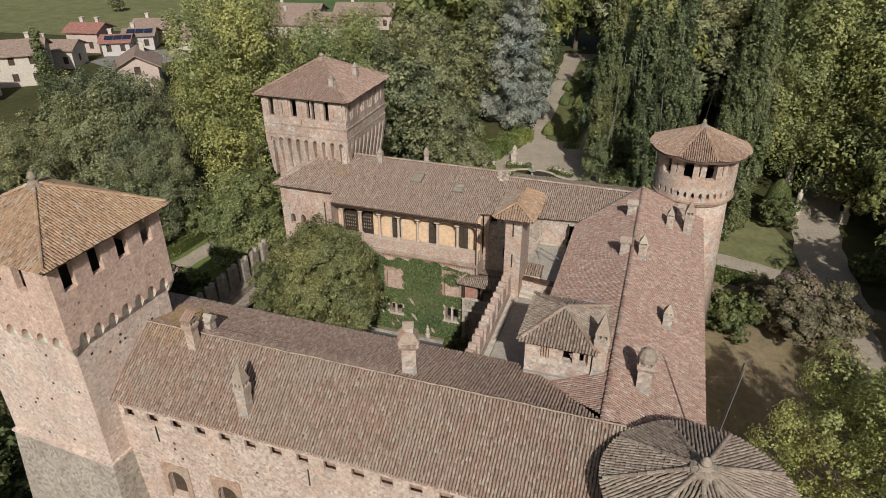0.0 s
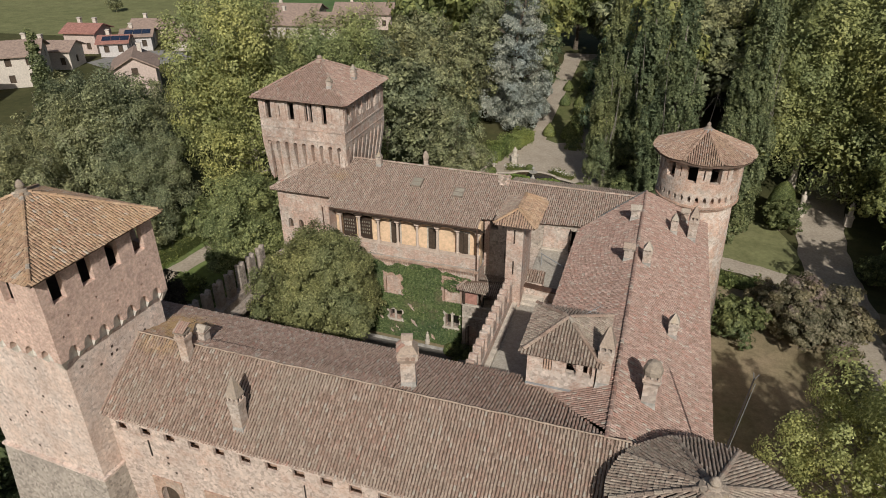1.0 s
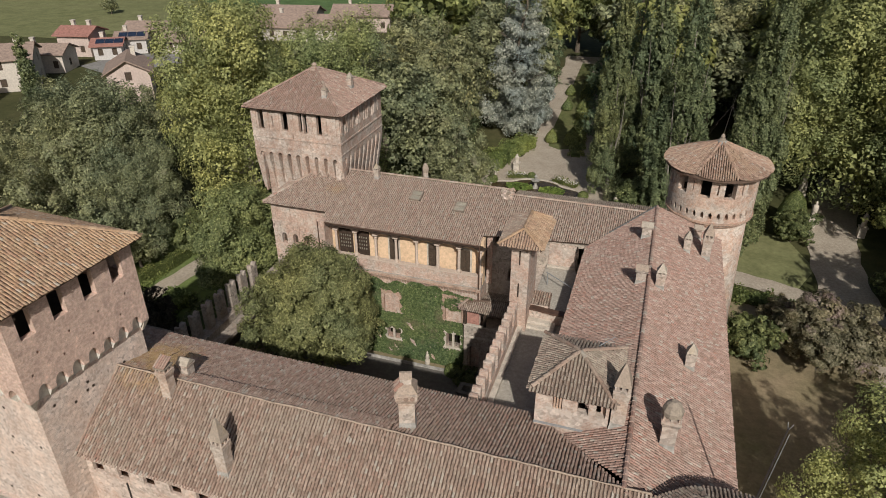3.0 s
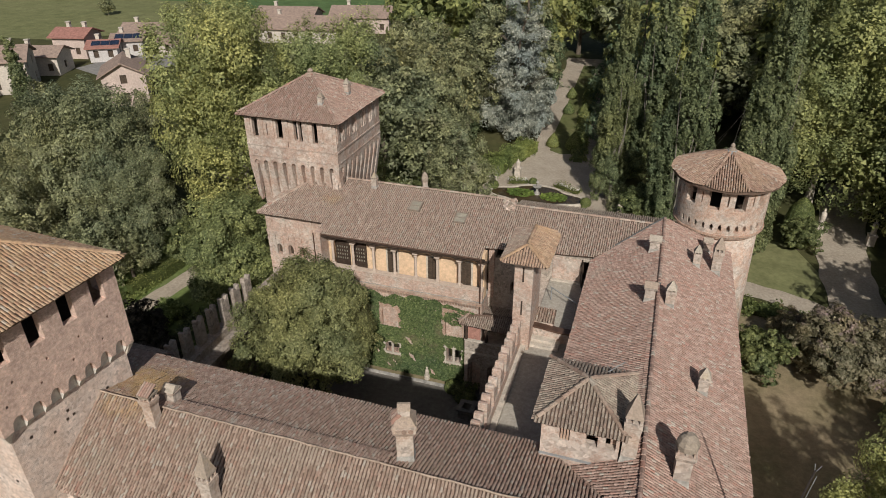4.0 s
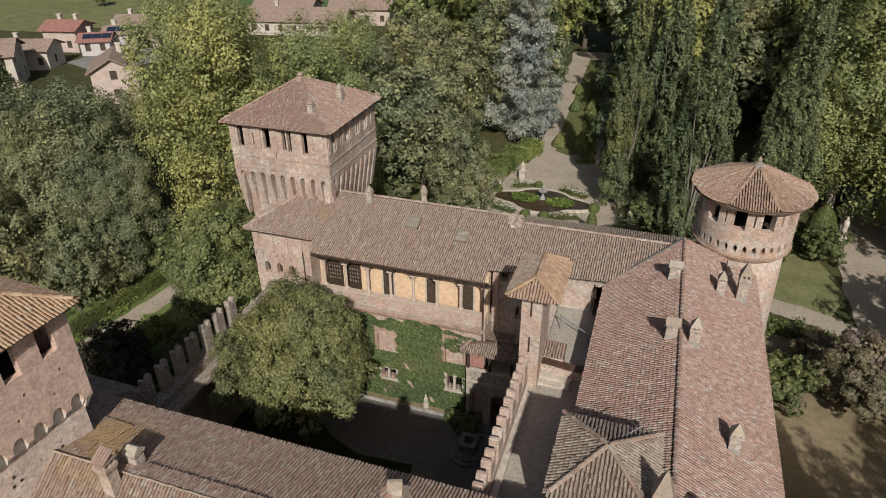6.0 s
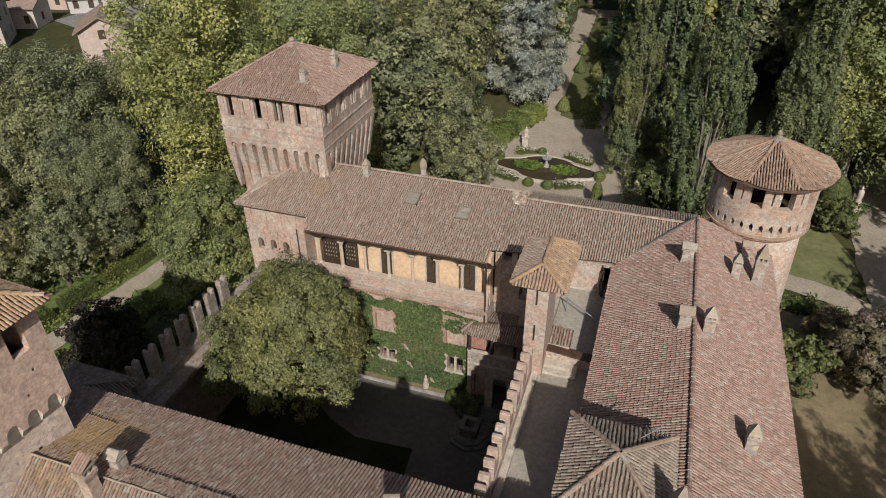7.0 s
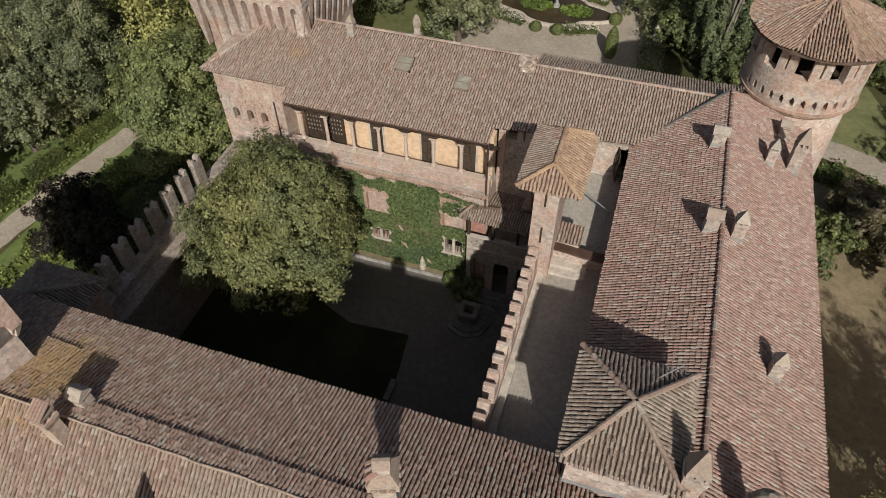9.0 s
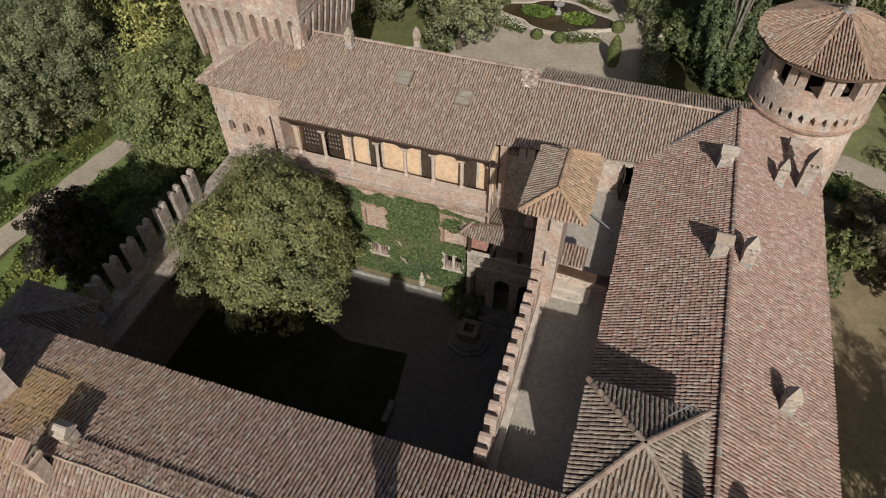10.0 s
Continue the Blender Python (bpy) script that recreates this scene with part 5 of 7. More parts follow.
def leaf_mesh(lobes, count, leaf, seed, wide=0.75, droop=0.0, clump=0.36, dens=9, reach=(0.62, 1.08), up=0.3, tilt=0.32):
    """Single small leaves gathered in clumps, the clumps set round lobes (x, y, z, rx, ry, rz)."""
    g = np.random.default_rng(seed)
    lobes = np.array(lobes, float)
    mean = np.cbrt(lobes[:, 3] * lobes[:, 4] * lobes[:, 5])
    which = np.repeat(np.arange(len(lobes)), np.maximum(4, np.round(dens * (mean / mean.mean()) ** 1.5)).astype(int))
    v = g.normal(size=(len(which), 3))
    v /= np.linalg.norm(v, axis=1)[:, None]
    v[:, 2] = np.where(g.random(len(v)) < 0.5, np.abs(v[:, 2]), v[:, 2])
    centre = lobes[which, :3] + v * lobes[which, 3:6] * g.uniform(*reach, len(v))[:, None]
    buried = np.zeros(len(centre), bool)
    for k in range(len(lobes)):
        e = (centre - lobes[k, :3]) / (lobes[k, 3:6] * 0.55)
        buried |= (e * e).sum(1) < 1
    centre, which, v = centre[~buried], which[~buried], v[~buried]
    cr = lobes[which, 3:6] * clump * g.uniform(0.6, 1.35, len(which))[:, None]
    weight = cr[:, 0] * cr[:, 2]
    pick = g.choice(len(which), count, p=weight / weight.sum())
    w = g.normal(size=(count, 3)) + v[pick] * 0.8
    w /= np.linalg.norm(w, axis=1)[:, None]
    pos = centre[pick] + w * cr[pick] * (g.random(count) ** 0.25)[:, None] * g.uniform(0.8, 1.2, count)[:, None]
    size = leaf * g.uniform(0.55, 1.4, count)[:, None]
    # every tenth leaf is a broad one deeper in, behind the clumps
    deep = np.arange(count) % 10 == 0
    lobe = which[pick[deep]]
    far = g.normal(size=(deep.sum(), 3)) + np.array((0, 0, 0.2))
    far /= np.linalg.norm(far, axis=1)[:, None]
    pos[deep] = lobes[lobe, :3] + far * lobes[lobe, 3:6] * g.uniform(0.55, 0.8, deep.sum())[:, None]
    size[deep] *= 1.5
    w[deep] = far
    nor = w * 0.7 + v[pick] * 0.7 + g.normal(size=(count, 3)) * tilt + np.array((0, 0, up))
    nor /= np.linalg.norm(nor, axis=1)[:, None]
    t = g.normal(size=(count, 3))
    t[:, 2] -= droop
    t -= nor * (t * nor).sum(1)[:, None]
    t /= np.linalg.norm(t, axis=1)[:, None]
    b = np.cross(nor, t)
    verts = np.stack([pos - t * size * 0.55, pos + b * size * wide * 0.55 + t * size * 0.3, pos - b * size * wide * 0.55 + t * size * 0.4], 1).reshape(-1, 3)
    return verts, np.arange(count)[:, None] * 3 + np.array((0, 1, 2))


def core_mesh(lobes, scale):
    verts, faces = [], []
    ico = bmesh.new()
    bmesh.ops.create_icosphere(ico, subdivisions=1, radius=1)
    iv = [v.co.copy() for v in ico.verts]
    fi = [[v.index for v in f.verts] for f in ico.faces]
    ico.free()
    for l in lobes:
        k = len(verts)
        verts += [(l[0] + p.x * l[3] * scale, l[1] + p.y * l[4] * scale, l[2] + p.z * l[5] * scale) for p in iv]
        faces += [[k + q for q in f] for f in fi]
    return verts, faces


def crown(name, parent, lobes, count, leaf, material, seed, core=0.0, twig_core=True, **kw):
    v, f = leaf_mesh(lobes, count, leaf, seed, **kw)
    cv, cf = core_mesh(lobes, core) if core else ([], [])
    me = bpy.data.meshes.new(name)
    k = len(v)
    me.from_pydata(v.tolist() + [tuple(p) for p in cv], [], f.tolist() + [[k + q for q in face] for face in cf])
    me.materials.append(material)
    me.materials.append(TWIGS)
    idx = np.zeros(len(me.polygons), np.int32)
    idx[len(f):] = 1 if twig_core else 0
    me.polygons.foreach_set("material_index", idx)
    ob = new(name, me)
    ob.parent = parent
    return ob


def limbs(parent, height, r, bark, seed, spread=0.35, count=7, lean=0.0, base=0.25, name="trunk", stop=0.92):
    """A tapered trunk, slightly bent, with limbs that fork once."""
    g = random.Random(seed)
    bm = bmesh.new()
    pts = [Vector((0, 0, -0.3))]
    for i in range(1, 7):
        f = i / 6 * stop
        pts.append(Vector((lean * f * height + g.uniform(-0.02, 0.02) * height, g.uniform(-0.02, 0.02) * height, f * height)))
    rs = [r * (1.25 if i == 0 else 1 - 0.85 * i / 6) for i in range(7)]
    for i in range(6):
        tube(bm, pts[i], pts[i + 1], rs[i], rs[i + 1], 8)
    for k in range(count):
        f = base + (0.85 - base) * k / max(1, count - 1)
        i = min(5, int(f / stop * 6))
        p = pts[i].lerp(pts[i + 1], f / stop * 6 - i)
        a = k * 2.4 + g.uniform(-0.4, 0.4)
        L = height * spread * (1.15 - f) * g.uniform(0.8, 1.2)
        q = p + Vector((math.cos(a) * L, math.sin(a) * L, L * g.uniform(0.35, 0.8)))
        rr = rs[i] * 0.5
        mid = p.lerp(q, 0.5) + Vector((0, 0, -0.06 * L))
        tube(bm, p, mid, rr, rr * 0.7, 6)
        tube(bm, mid, q, rr * 0.7, rr * 0.25, 6)
        for s in (-1, 1):
            e = mid + Vector((math.cos(a + s * 0.7), math.sin(a + s * 0.7), 0.7)) * L * 0.45
            tube(bm, mid, e, rr * 0.45, rr * 0.15, 5)
    me = bpy.data.meshes.new(name)
    bm.to_mesh(me)
    bm.free()
    me.materials.append(bark)
    ob = new(name, me)
    ob.parent = parent
    return ob


def lobes_round(n, c, r, seed, size=0.34, low=-0.75):
    """Lobes over an egg-shaped crown with centre c and radii r."""
    g = random.Random(seed)
    out = []
    for i in range(n):
        z = 1 - (1 - low) * (i + 0.5) / n
        a = i * 2.39996 + g.uniform(-0.3, 0.3)
        q = math.sqrt(max(0, 1 - z * z)) if z > -0.4 else 0.85
        k = g.uniform(0.52, 0.95)
        s = size * g.uniform(0.6, 1.3)
        out.append((c[0] + q * k * r[0] * math.cos(a), c[1] + q * k * r[1] * math.sin(a), c[2] + z * k * r[2], s * r[0], s * r[1], s * r[2] * 0.85))
    out.append((c[0], c[1], c[2], r[0] * 0.55, r[1] * 0.55, r[2] * 0.6))
    return out


def broad_tree(name, label, height, radius, material, bark, seed, count, leaf, z0=0.2, n=30, trunk_r=0.45, limb_count=8, category="tree", **kw):
    t = thing(name, label, category)
    c = (0, 0, height * (z0 + (1 - z0) / 2))
    r = (radius, radius * 0.95, height * (1 - z0) / 2)
    crown("crown", t, lobes_round(n, c, r, seed), count, leaf, material, seed, **kw)
    limbs(t, height * 0.85, trunk_r, bark, seed, radius / height * 0.95, limb_count)
    return t


def put(t, places, group):
    """First one where it is built, then copies. places: x, y, scale, turn, and the height's scale if it differs."""
    t["group"] = group
    for i, (x, y, s, a, *h) in enumerate(places):
        m = pose(x, y, -0.25, 0, 0, a) @ Matrix.Diagonal((s, s, h[0] if h else s, 1))
        if i:
            copy_thing(t, m)
        else:
            first = m
    t.matrix_basis = first


plane_tree = broad_tree("plane_tree", "tall plane tree with yellow-green leaves and pale limbs", 24, 7.4, LEAF_PLANE, BARK_PALE, 11, 82000, 0.23, 0.05, 50, 0.5, 16, clump=0.38, dens=12)
put(plane_tree, [(-40.6, 57.8, 0.95, 0), (-35.5, 66, 0.82, 80)], "plane trees by the keep")
far_plane = broad_tree("plane_tree", "tall plane tree with yellow-green leaves beside the drive", 24, 7.4, LEAF_PLANE_FAR, BARK_PALE, 12, 40000, 0.31, 0.05, 50, 0.5, 16, clump=0.4)
put(far_plane, [(21.0, 83, 1.1, 40), (15.6, 82.5, 0.86, 77), (25.0, 79, 0.95, 10), (28, 92, 1.1, 300), (37, 84, 1.1, 120), (18, 96, 1.1, 260)], "plane trees beside the drive")
dark_tree = broad_tree("broadleaf_tree", "dark green broadleaf tree with a dense uneven crown", 16, 6.2, LEAF_DARK, BARK, 23, 21000, 0.34, 0.05, 40, 0.4)
near_dark = broad_tree("broadleaf_tree", "dark olive broadleaf tree with deep gaps in its crown", 16, 6.2, LEAF_DARK, BARK, 27, 58000, 0.205, 0.05, 44, 0.4, clump=0.4, dens=10)
put(near_dark, [(-53.5, 51.5, 0.98, 0), (-47.5, 49.5, 0.68, 210), (-58, 44.5, 0.74, 280)], "dark broadleaf trees")
put(dark_tree, [(-60, 53, 0.82, 70), (-66, 60, 0.74, 140), (-51, 40, 0.62, 100), (-58, 34, 0.8, 170), (-73, 55, 0.5, 240), (-60, 66, 0.66, 310), (-51, 31, 0.6, 15), (-47.2, 43.0, 0.5, 60), (-48.6, 37.0, 0.5, 160), (-46.4, 46.6, 0.45, 250), (-38.5, 20.5, 0.4, 30), (-40.0, 15.5, 0.5, 130),
                (-21.2, 67.6, 0.6, 75), (-31, 71, 1.0, 150), (-28, 76, 0.9, 20), (-34, 84, 0.95, 90), (-30.5, 90, 0.95, 160), (-41, 90, 0.9, 230), (-26.5, 101, 1.0, 120), (2, 110, 1.2, 190), (12, 112, 1.2, 260)], "dark broadleaf trees")
shade_tree = broad_tree("broadleaf_tree", "broad green tree overhanging the drive", 15, 6.0, LEAF_MID, BARK, 29, 12000, 0.45, 0.12, 34, 0.4)
put(shade_tree, [(24.5, 50, 0.95, 200), (28.5, 42, 0.9, 90), (27.5, 57.0, 0.8, 310), (30, 34, 0.9, 20), (29.0, 63.5, 0.75, 120), (24.2, 72.0, 0.72, 60), (27, 73.5, 0.95, 240)], "trees over the drive")
wood_tree = broad_tree("woodland_tree", "mid-green woodland tree in full leaf", 15, 6.0, LEAF_MID, BARK, 37, 6000, 0.68, 0.08, 36, 0.4)
dusk_tree = broad_tree("woodland_tree", "dark green woodland tree in full leaf", 15, 6.0, LEAF_DARK, BARK, 41, 6000, 0.68, 0.08, 36, 0.4)
forest = [(-20, 150, 1.2, 0), (-12, 152, 1.2, 50)]
fg = random.Random(5)
for row in range(4):
    y = 106 + row * 13
    x = -0.33 * y - 2
    while x < 56:
        avenue = -13.6 - (y - 84) * 0.08
        px_, py_ = x + fg.uniform(-2.5, 2.5), y + fg.uniform(-3, 3)
        if abs(px_ - avenue) > 8.0:
            forest.append((px_, py_, fg.uniform(1.0, 1.4), fg.uniform(0, 360)))
        x += 10.5
put(wood_tree, forest[::2], "woodland trees")
put(dusk_tree, forest[1::2] + [(-49, 84, 0.9, 300), (-36, 97, 1.0, 50), (34, 60, 0.8, 130), (-45, 76, 0.8, 10), (-56, 76, 0.6, 20)], "woodland trees")

# poplars
def poplar_tree(label, seed, width=2.7, count=60000, leaf=0.205):
    """A broad column of upswept boughs round a sheaf of pale stems."""
    t = thing("poplar", label, "tree")
    g = random.Random(seed)
    lb = []
    for i in range(118):
        f = i / 117
        rr = width * (0.55 + 0.45 * math.sin(math.pi * min(1.0, f * 1.5 + 0.15))) * (1 - 0.72 * max(0.0, f - 0.35) / 0.65)
        a = i * 2.39996 + g.uniform(-0.4, 0.4)
        s = (0.42 + 0.16 * rr) * g.uniform(0.75, 1.25)
        rr *= g.uniform(0.5, 1.05) if i % 3 else g.uniform(0.15, 0.6)
        if f < 0.36 and 0.06 < f and math.sin(a) < -0.55:
            continue
        lb.append((rr * math.cos(a), rr * math.sin(a), 1.8 + 27.5 * f, s, s, s * 2.7))
    crown("crown", t, lb, count, leaf, LEAF_POPLAR, seed, 0.0, clump=0.34, dens=11, up=0.15, tilt=0.45)
    for k in range(13):
        a = k * 2.4 + g.uniform(-0.3, 0.3)
        r0, r1 = 0.25 * (k > 0), g.uniform(0.45, 0.9) * width * (k > 0)
        top = 24.0 if k == 0 else g.uniform(9.0, 19.0)
        pts = [Vector((r0 * math.cos(a), r0 * math.sin(a), -0.3)), Vector((r1 * 0.35 * math.cos(a), r1 * 0.35 * math.sin(a), top * 0.35)),
               Vector((r1 * 0.8 * math.cos(a + 0.1), r1 * 0.8 * math.sin(a + 0.1), top * 0.7)), Vector((r1 * math.cos(a), r1 * math.sin(a), top))]
        w = 0.3 if k == 0 else g.uniform(0.1, 0.15)
        bm = bmesh.new()
        stalk(bm, pts, [w, w * 0.75, w * 0.45, w * 0.15])
        stem = part("stem" if k else "trunk", bm, BARK_GREY)
        stem.parent = t
    return t


poplar = poplar_tree("tall broad poplar with grey-green leaves and pale stems", 5)
put(poplar, [(0.9, 69.8, 0.97, 0), (-6.0, 77.5, 0.86, 60), (7.5, 68.0, 0.96, 130)], "poplars")
slim_poplar = poplar_tree("tall dark green poplar behind the garden", 6, 2.5, 20000, 0.32)
put(slim_poplar, [(-2.5, 90, 1.0, 280), (9.4, 77.5, 0.95, 80), (-71, 61, 0.8, 0, 0.58), (-74.5, 64, 0.9, 40, 0.5)], "poplars")

# conifers
def cedar(name, label, height, radius, material, seed, count, leaf):
    t = thing(name, label, "tree")
    g = random.Random(seed)
    lb = []
    tiers = 15
    for k in range(tiers):
        f = k / (tiers - 1)
        z = height * (0.06 + 0.9 * f)
        rr = radius * (1 - f) ** 0.75 * g.uniform(0.75, 1.12) + 0.25
        m = max(2, int(7 * (1 - f)) + 2)
        for j in range(m):
            a = j * 2 * math.pi / m + k * 0.7 + g.uniform(-0.3, 0.3)
            q = rr * g.uniform(0.3, 1.0)
            s = rr * 0.27 + 0.4
            lb.append((q * math.cos(a), q * math.sin(a), z - 0.28 * q + g.uniform(-0.6, 0.6), s, s, s * g.uniform(0.5, 0.95)))
    crown("crown", t, lb, count, leaf, material, seed, 0.0, wide=0.5, droop=1.4, clump=0.45)
    limbs(t, height, 0.3, BARK, seed, 0.16, 12, name="trunk", stop=0.97)
    return t


blue = cedar("blue_cedar", "tall silver-blue cedar with drooping tiers of branches", 27, 5.4, LEAF_BLUE, 8, 46000, 0.32)
put(blue, [(-21.0, 97.0, 1.0, 30)], "garden conifers")
dark_cedar = cedar("cedar", "dark green cedar with spreading layered boughs", 20, 6.0, LEAF_CEDAR, 9, 15000, 0.42)
put(dark_cedar, [(-25, 119, 1.25, 0), (-31, 93, 0.85, 60), (-5.0, 96, 1.0, 120), (-5.5, 106, 1.2, 200), (-26, 109, 1.1, 300), (-26, 130, 1.1, 20), (-6, 118, 1.2, 80)], "dark cedars")

# trees close to the castle
court_tree = thing("courtyard_tree", "dense courtyard tree, broad below, with small olive-green leaves", "tree")
court_lobes = []
for x, y, z, rx, ry, rz in lobes_round(70, (0, 0, 7.0), (3.85, 3.7, 4.35), 51, low=-0.62):
    k = 1.13 - 0.30 * max(-0.75, min(1.0, (z - 6.4) / 4.4))
    court_lobes.append((x * k, y * k, z, rx, ry, rz))
crown("crown", court_tree, court_lobes, 118000, 0.14, LEAF_COURT, 51, clump=0.31, dens=17)
limbs(court_tree, 9.7, 0.22, BARK, 51, 0.33, 8)
put(court_tree, [(-21.5, 35.7, 1.0, 20)], "courtyard tree")
laurel = broad_tree("evergreen_tree", "mid-green evergreen tree against the castle corner", 10.5, 4.4, LEAF_LAUREL, BARK, 61, 60000, 0.17, 0.03, 40, 0.2, 6)
put(laurel, [(-33.3, 45.2, 1.0, 0), (-35.8, 49.5, 0.8, 90)], "evergreen trees by the keep")
low_dark = broad_tree("shrub_tree", "dark purple-leaved tree in shade below the wall", 5.6, 3.0, LEAF_PLUM, BARK, 67, 15000, 0.2, 0.05, 28, 0.15, 6)
put(low_dark, [(-37.0, 36.3, 0.88, 0), (-34.2, 35.2, 0.62, 80)], "shrubs below the wall")
red_bush = broad_tree("shrub_tree", "reddish-brown leaved shrub among dark trees", 7.0, 3.2, LEAF_RED, BARK, 69, 9000, 0.3, 0.05, 26, 0.15, 6)
put(red_bush, [(-62, 46, 1.0, 0)], "copper shrub")
lilac = broad_tree("flowering_shrub", "wide crape myrtle with faded pink flowers", 5.2, 3.6, LEAF_LILAC, BARK, 71, 26000, 0.2, 0.02, 40, 0.12, 6)
put(lilac, [(13.4, 50.5, 1.0, 0), (10.8, 53.5, 0.6, 80)], "flowering shrubs")
bush = broad_tree("bush", "rounded green bush at the foot of the tower", 3.8, 2.3, LEAF_BUSH, BARK, 73, 7000, 0.22, 0.0, 26, 0.08, 4, "bush")
put(bush, [(7.7, 49.5, 1.0, 0), (-11.9, 39.75, 0.42, 60), (-34.0, 17.0, 1.5, 15), (-33.0, 13.0, 1.7, 115), (-43.5, 51, 1.1, 80), (-40.5, 53.5, 1.3, 20), (-2.3, 72.5, 1.1, 100), (20.5, 62, 0.8, 40), (-25.5, 79, 1.5, 300), (2.5, 67.5, 0.9, 10), (-4.5, 84, 1.0, 70), (13.4, 71.3, 0.9, 30), (5, 75, 1.1, 170), (-6.5, 91, 1.2, 250)], "bushes")
maple = broad_tree("maple_tree", "yellow-green plane tree with pale forking limbs", 14.5, 5.4, LEAF_MAPLE, BARK_PALE, 83, 84000, 0.125, 0.12, 44, 0.28, 22, core=0.0, reach=(0.45, 1.1), clump=0.34, dens=8)
put(maple, [(13.9, 28.4, 1.0, 0), (18.6, 37.5, 0.62, 220)], "trees beside the drive")


# ---- chimneys ----
CAP = CAP_STONE


def chimney(x, y, z, w, h, style, material, label, turn=0.0, group="roof chimneys"):
    """A roof chimney: a square stack on a mortared foot, with a cap in one of several shapes."""
    t = thing("chimney", label, "chimney", (x, y, z), group)
    half = w * 0.45
    turn_m = Matrix.Rotation(radians(turn), 4, "Z")

    def add(name, bm, mat, lab=""):
        bm.transform(turn_m)
        ob = part(name, bm, mat, None, lab)
        ob.parent = t
        return ob

    bm = bmesh.new()
    hexa(bm, [(-half - 0.1, -half - 0.1, -0.6), (half + 0.1, -half - 0.1, -0.6), (half + 0.1, half + 0.1, -0.6), (-half - 0.1, half + 0.1, -0.6)],
         [(-half, -half, 0.22), (half, -half, 0.22), (half, half, 0.22), (-half, half, 0.22)])
    add("foot", bm, STONE_GREY, "grey mortar foot")
    cap_h = {"spire": 0.62, "urn": 0.55, "gable": 0.38, "tiles": 0.5, "dome": 0.5, "pyramid": 0.55, "lid": 0.5, "crown": 0.52}[style] * h
    body = h - cap_h
    bm = bmesh.new()
    if style == "urn":
        lathe(bm, 0, 0, [(half * 1.02, -0.3), (half * 1.0, body)], 6)
    else:
        box(bm, -half, half, -half, half, -0.3, body)
    add("shaft", bm, material)
    if style in ("spire", "pyramid", "lid", "tiles", "dome", "gable"):
        out = half * {"pyramid": 1.15, "spire": 1.18}.get(style, 1.3)
        f = 0.30 * cap_h
        bm = bmesh.new()
        hexa(bm, [(-half, -half, body), (half, -half, body), (half, half, body), (-half, half, body)], [(-out, -out, body + f * 0.6), (out, -out, body + f * 0.6), (out, out, body + f * 0.6), (-out, out, body + f * 0.6)])
        box(bm, -out, out, -out, out, body + f * 0.603, body + f)
        add("collar", bm, material)
        z0 = body + f
        vent = 0.14 * cap_h
        for sx in (-1, 0, 1):
            for sy in (-1, 0, 1):
                if (sx, sy) == (0, 0):
                    continue
                bm = bmesh.new()
                p = half * 0.28
                box(bm, sx * out * 0.75 - p * 0.5, sx * out * 0.75 + p * 0.5, sy * out * 0.75 - p * 0.5, sy * out * 0.75 + p * 0.5, z0, z0 + vent)
                add("vent_pier", bm, material)
        z1 = z0 + vent
        top = cap_h - f - vent
        bm = bmesh.new()
        ring = [(-out, -out, z1), (out, -out, z1), (out, out, z1), (-out, out, z1)]
        if style in ("spire", "pyramid"):
            q = out * 0.12
            hexa(bm, ring, [(-q, -q, z1 + top), (q, -q, z1 + top), (q, q, z1 + top), (-q, q, z1 + top)])
            add("cap", bm, CAP, "pointed mortar cap")
        elif style == "gable":
            hexa(bm, ring, [(-out, -0.03, z1 + top), (out, -0.03, z1 + top), (out, 0.03, z1 + top), (-out, 0.03, z1 + top)])
            add("cap", bm, CAP, "small gabled cap")
        elif style == "dome":
            lathe(bm, 0, 0, [(out * 1.05, z1), (out * 1.1, z1 + top * 0.35), (out * 0.8, z1 + top * 0.75), (out * 0.3, z1 + top)], 10)
            add("cap", bm, CAP, "rough domed cap of mortared tile")
        else:
            hexa(bm, ring, [(-out, -out, z1 + 0.07), (out, -out, z1 + 0.07), (out, out, z1 + 0.07), (-out, out, z1 + 0.07)])
            add("cap", bm, CAP)
            k = 5
            for i in range(k):
                xx = -out + (i + 0.5) * 2 * out / k
                bm = bmesh.new()
                tube(bm, (xx, -out, z1 + 0.10), (xx, out, z1 + 0.10 + top * 0.35), out / k * 0.9, n=8)
                add("cap_tile", bm, TILE_NORTH)
    elif style == "crown":
        def ring(q, z):
            return [(-q, -q, z), (q, -q, z), (q, q, z), (-q, q, z)]
        wide, small = half * 1.38, half * 0.68
        lev = [body + k * cap_h for k in (0.0, 0.18, 0.42, 0.66, 0.86, 1.0)]
        bm = bmesh.new()
        hexa(bm, ring(half, lev[0]), ring(wide, lev[1]))
        add("corbelled_collar", bm, material)
        for k in range(4):
            for j in (-0.55, 0.0, 0.55):
                c, s = math.cos(k * math.pi / 2), math.sin(k * math.pi / 2)
                bm = bmesh.new()
                u = Vector((c * wide - s * j * wide, s * wide + c * j * wide, lev[1] + 0.10))
                tube(bm, u - Vector((c, s, 0)) * 0.1, u + Vector((c, s, 0)) * 0.035, 0.095, n=8)
                add("scallop", bm, TILE_OLD)
        bm = bmesh.new()
        hexa(bm, ring(wide * 0.96, lev[1] + 0.002), ring(wide, lev[2]))
        add("head", bm, material)
        bm = bmesh.new()
        hexa(bm, ring(wide, lev[2] + 0.002), ring(small, lev[3]))
        add("sloping_shoulder", bm, CAP, "lichened sloping shoulder")
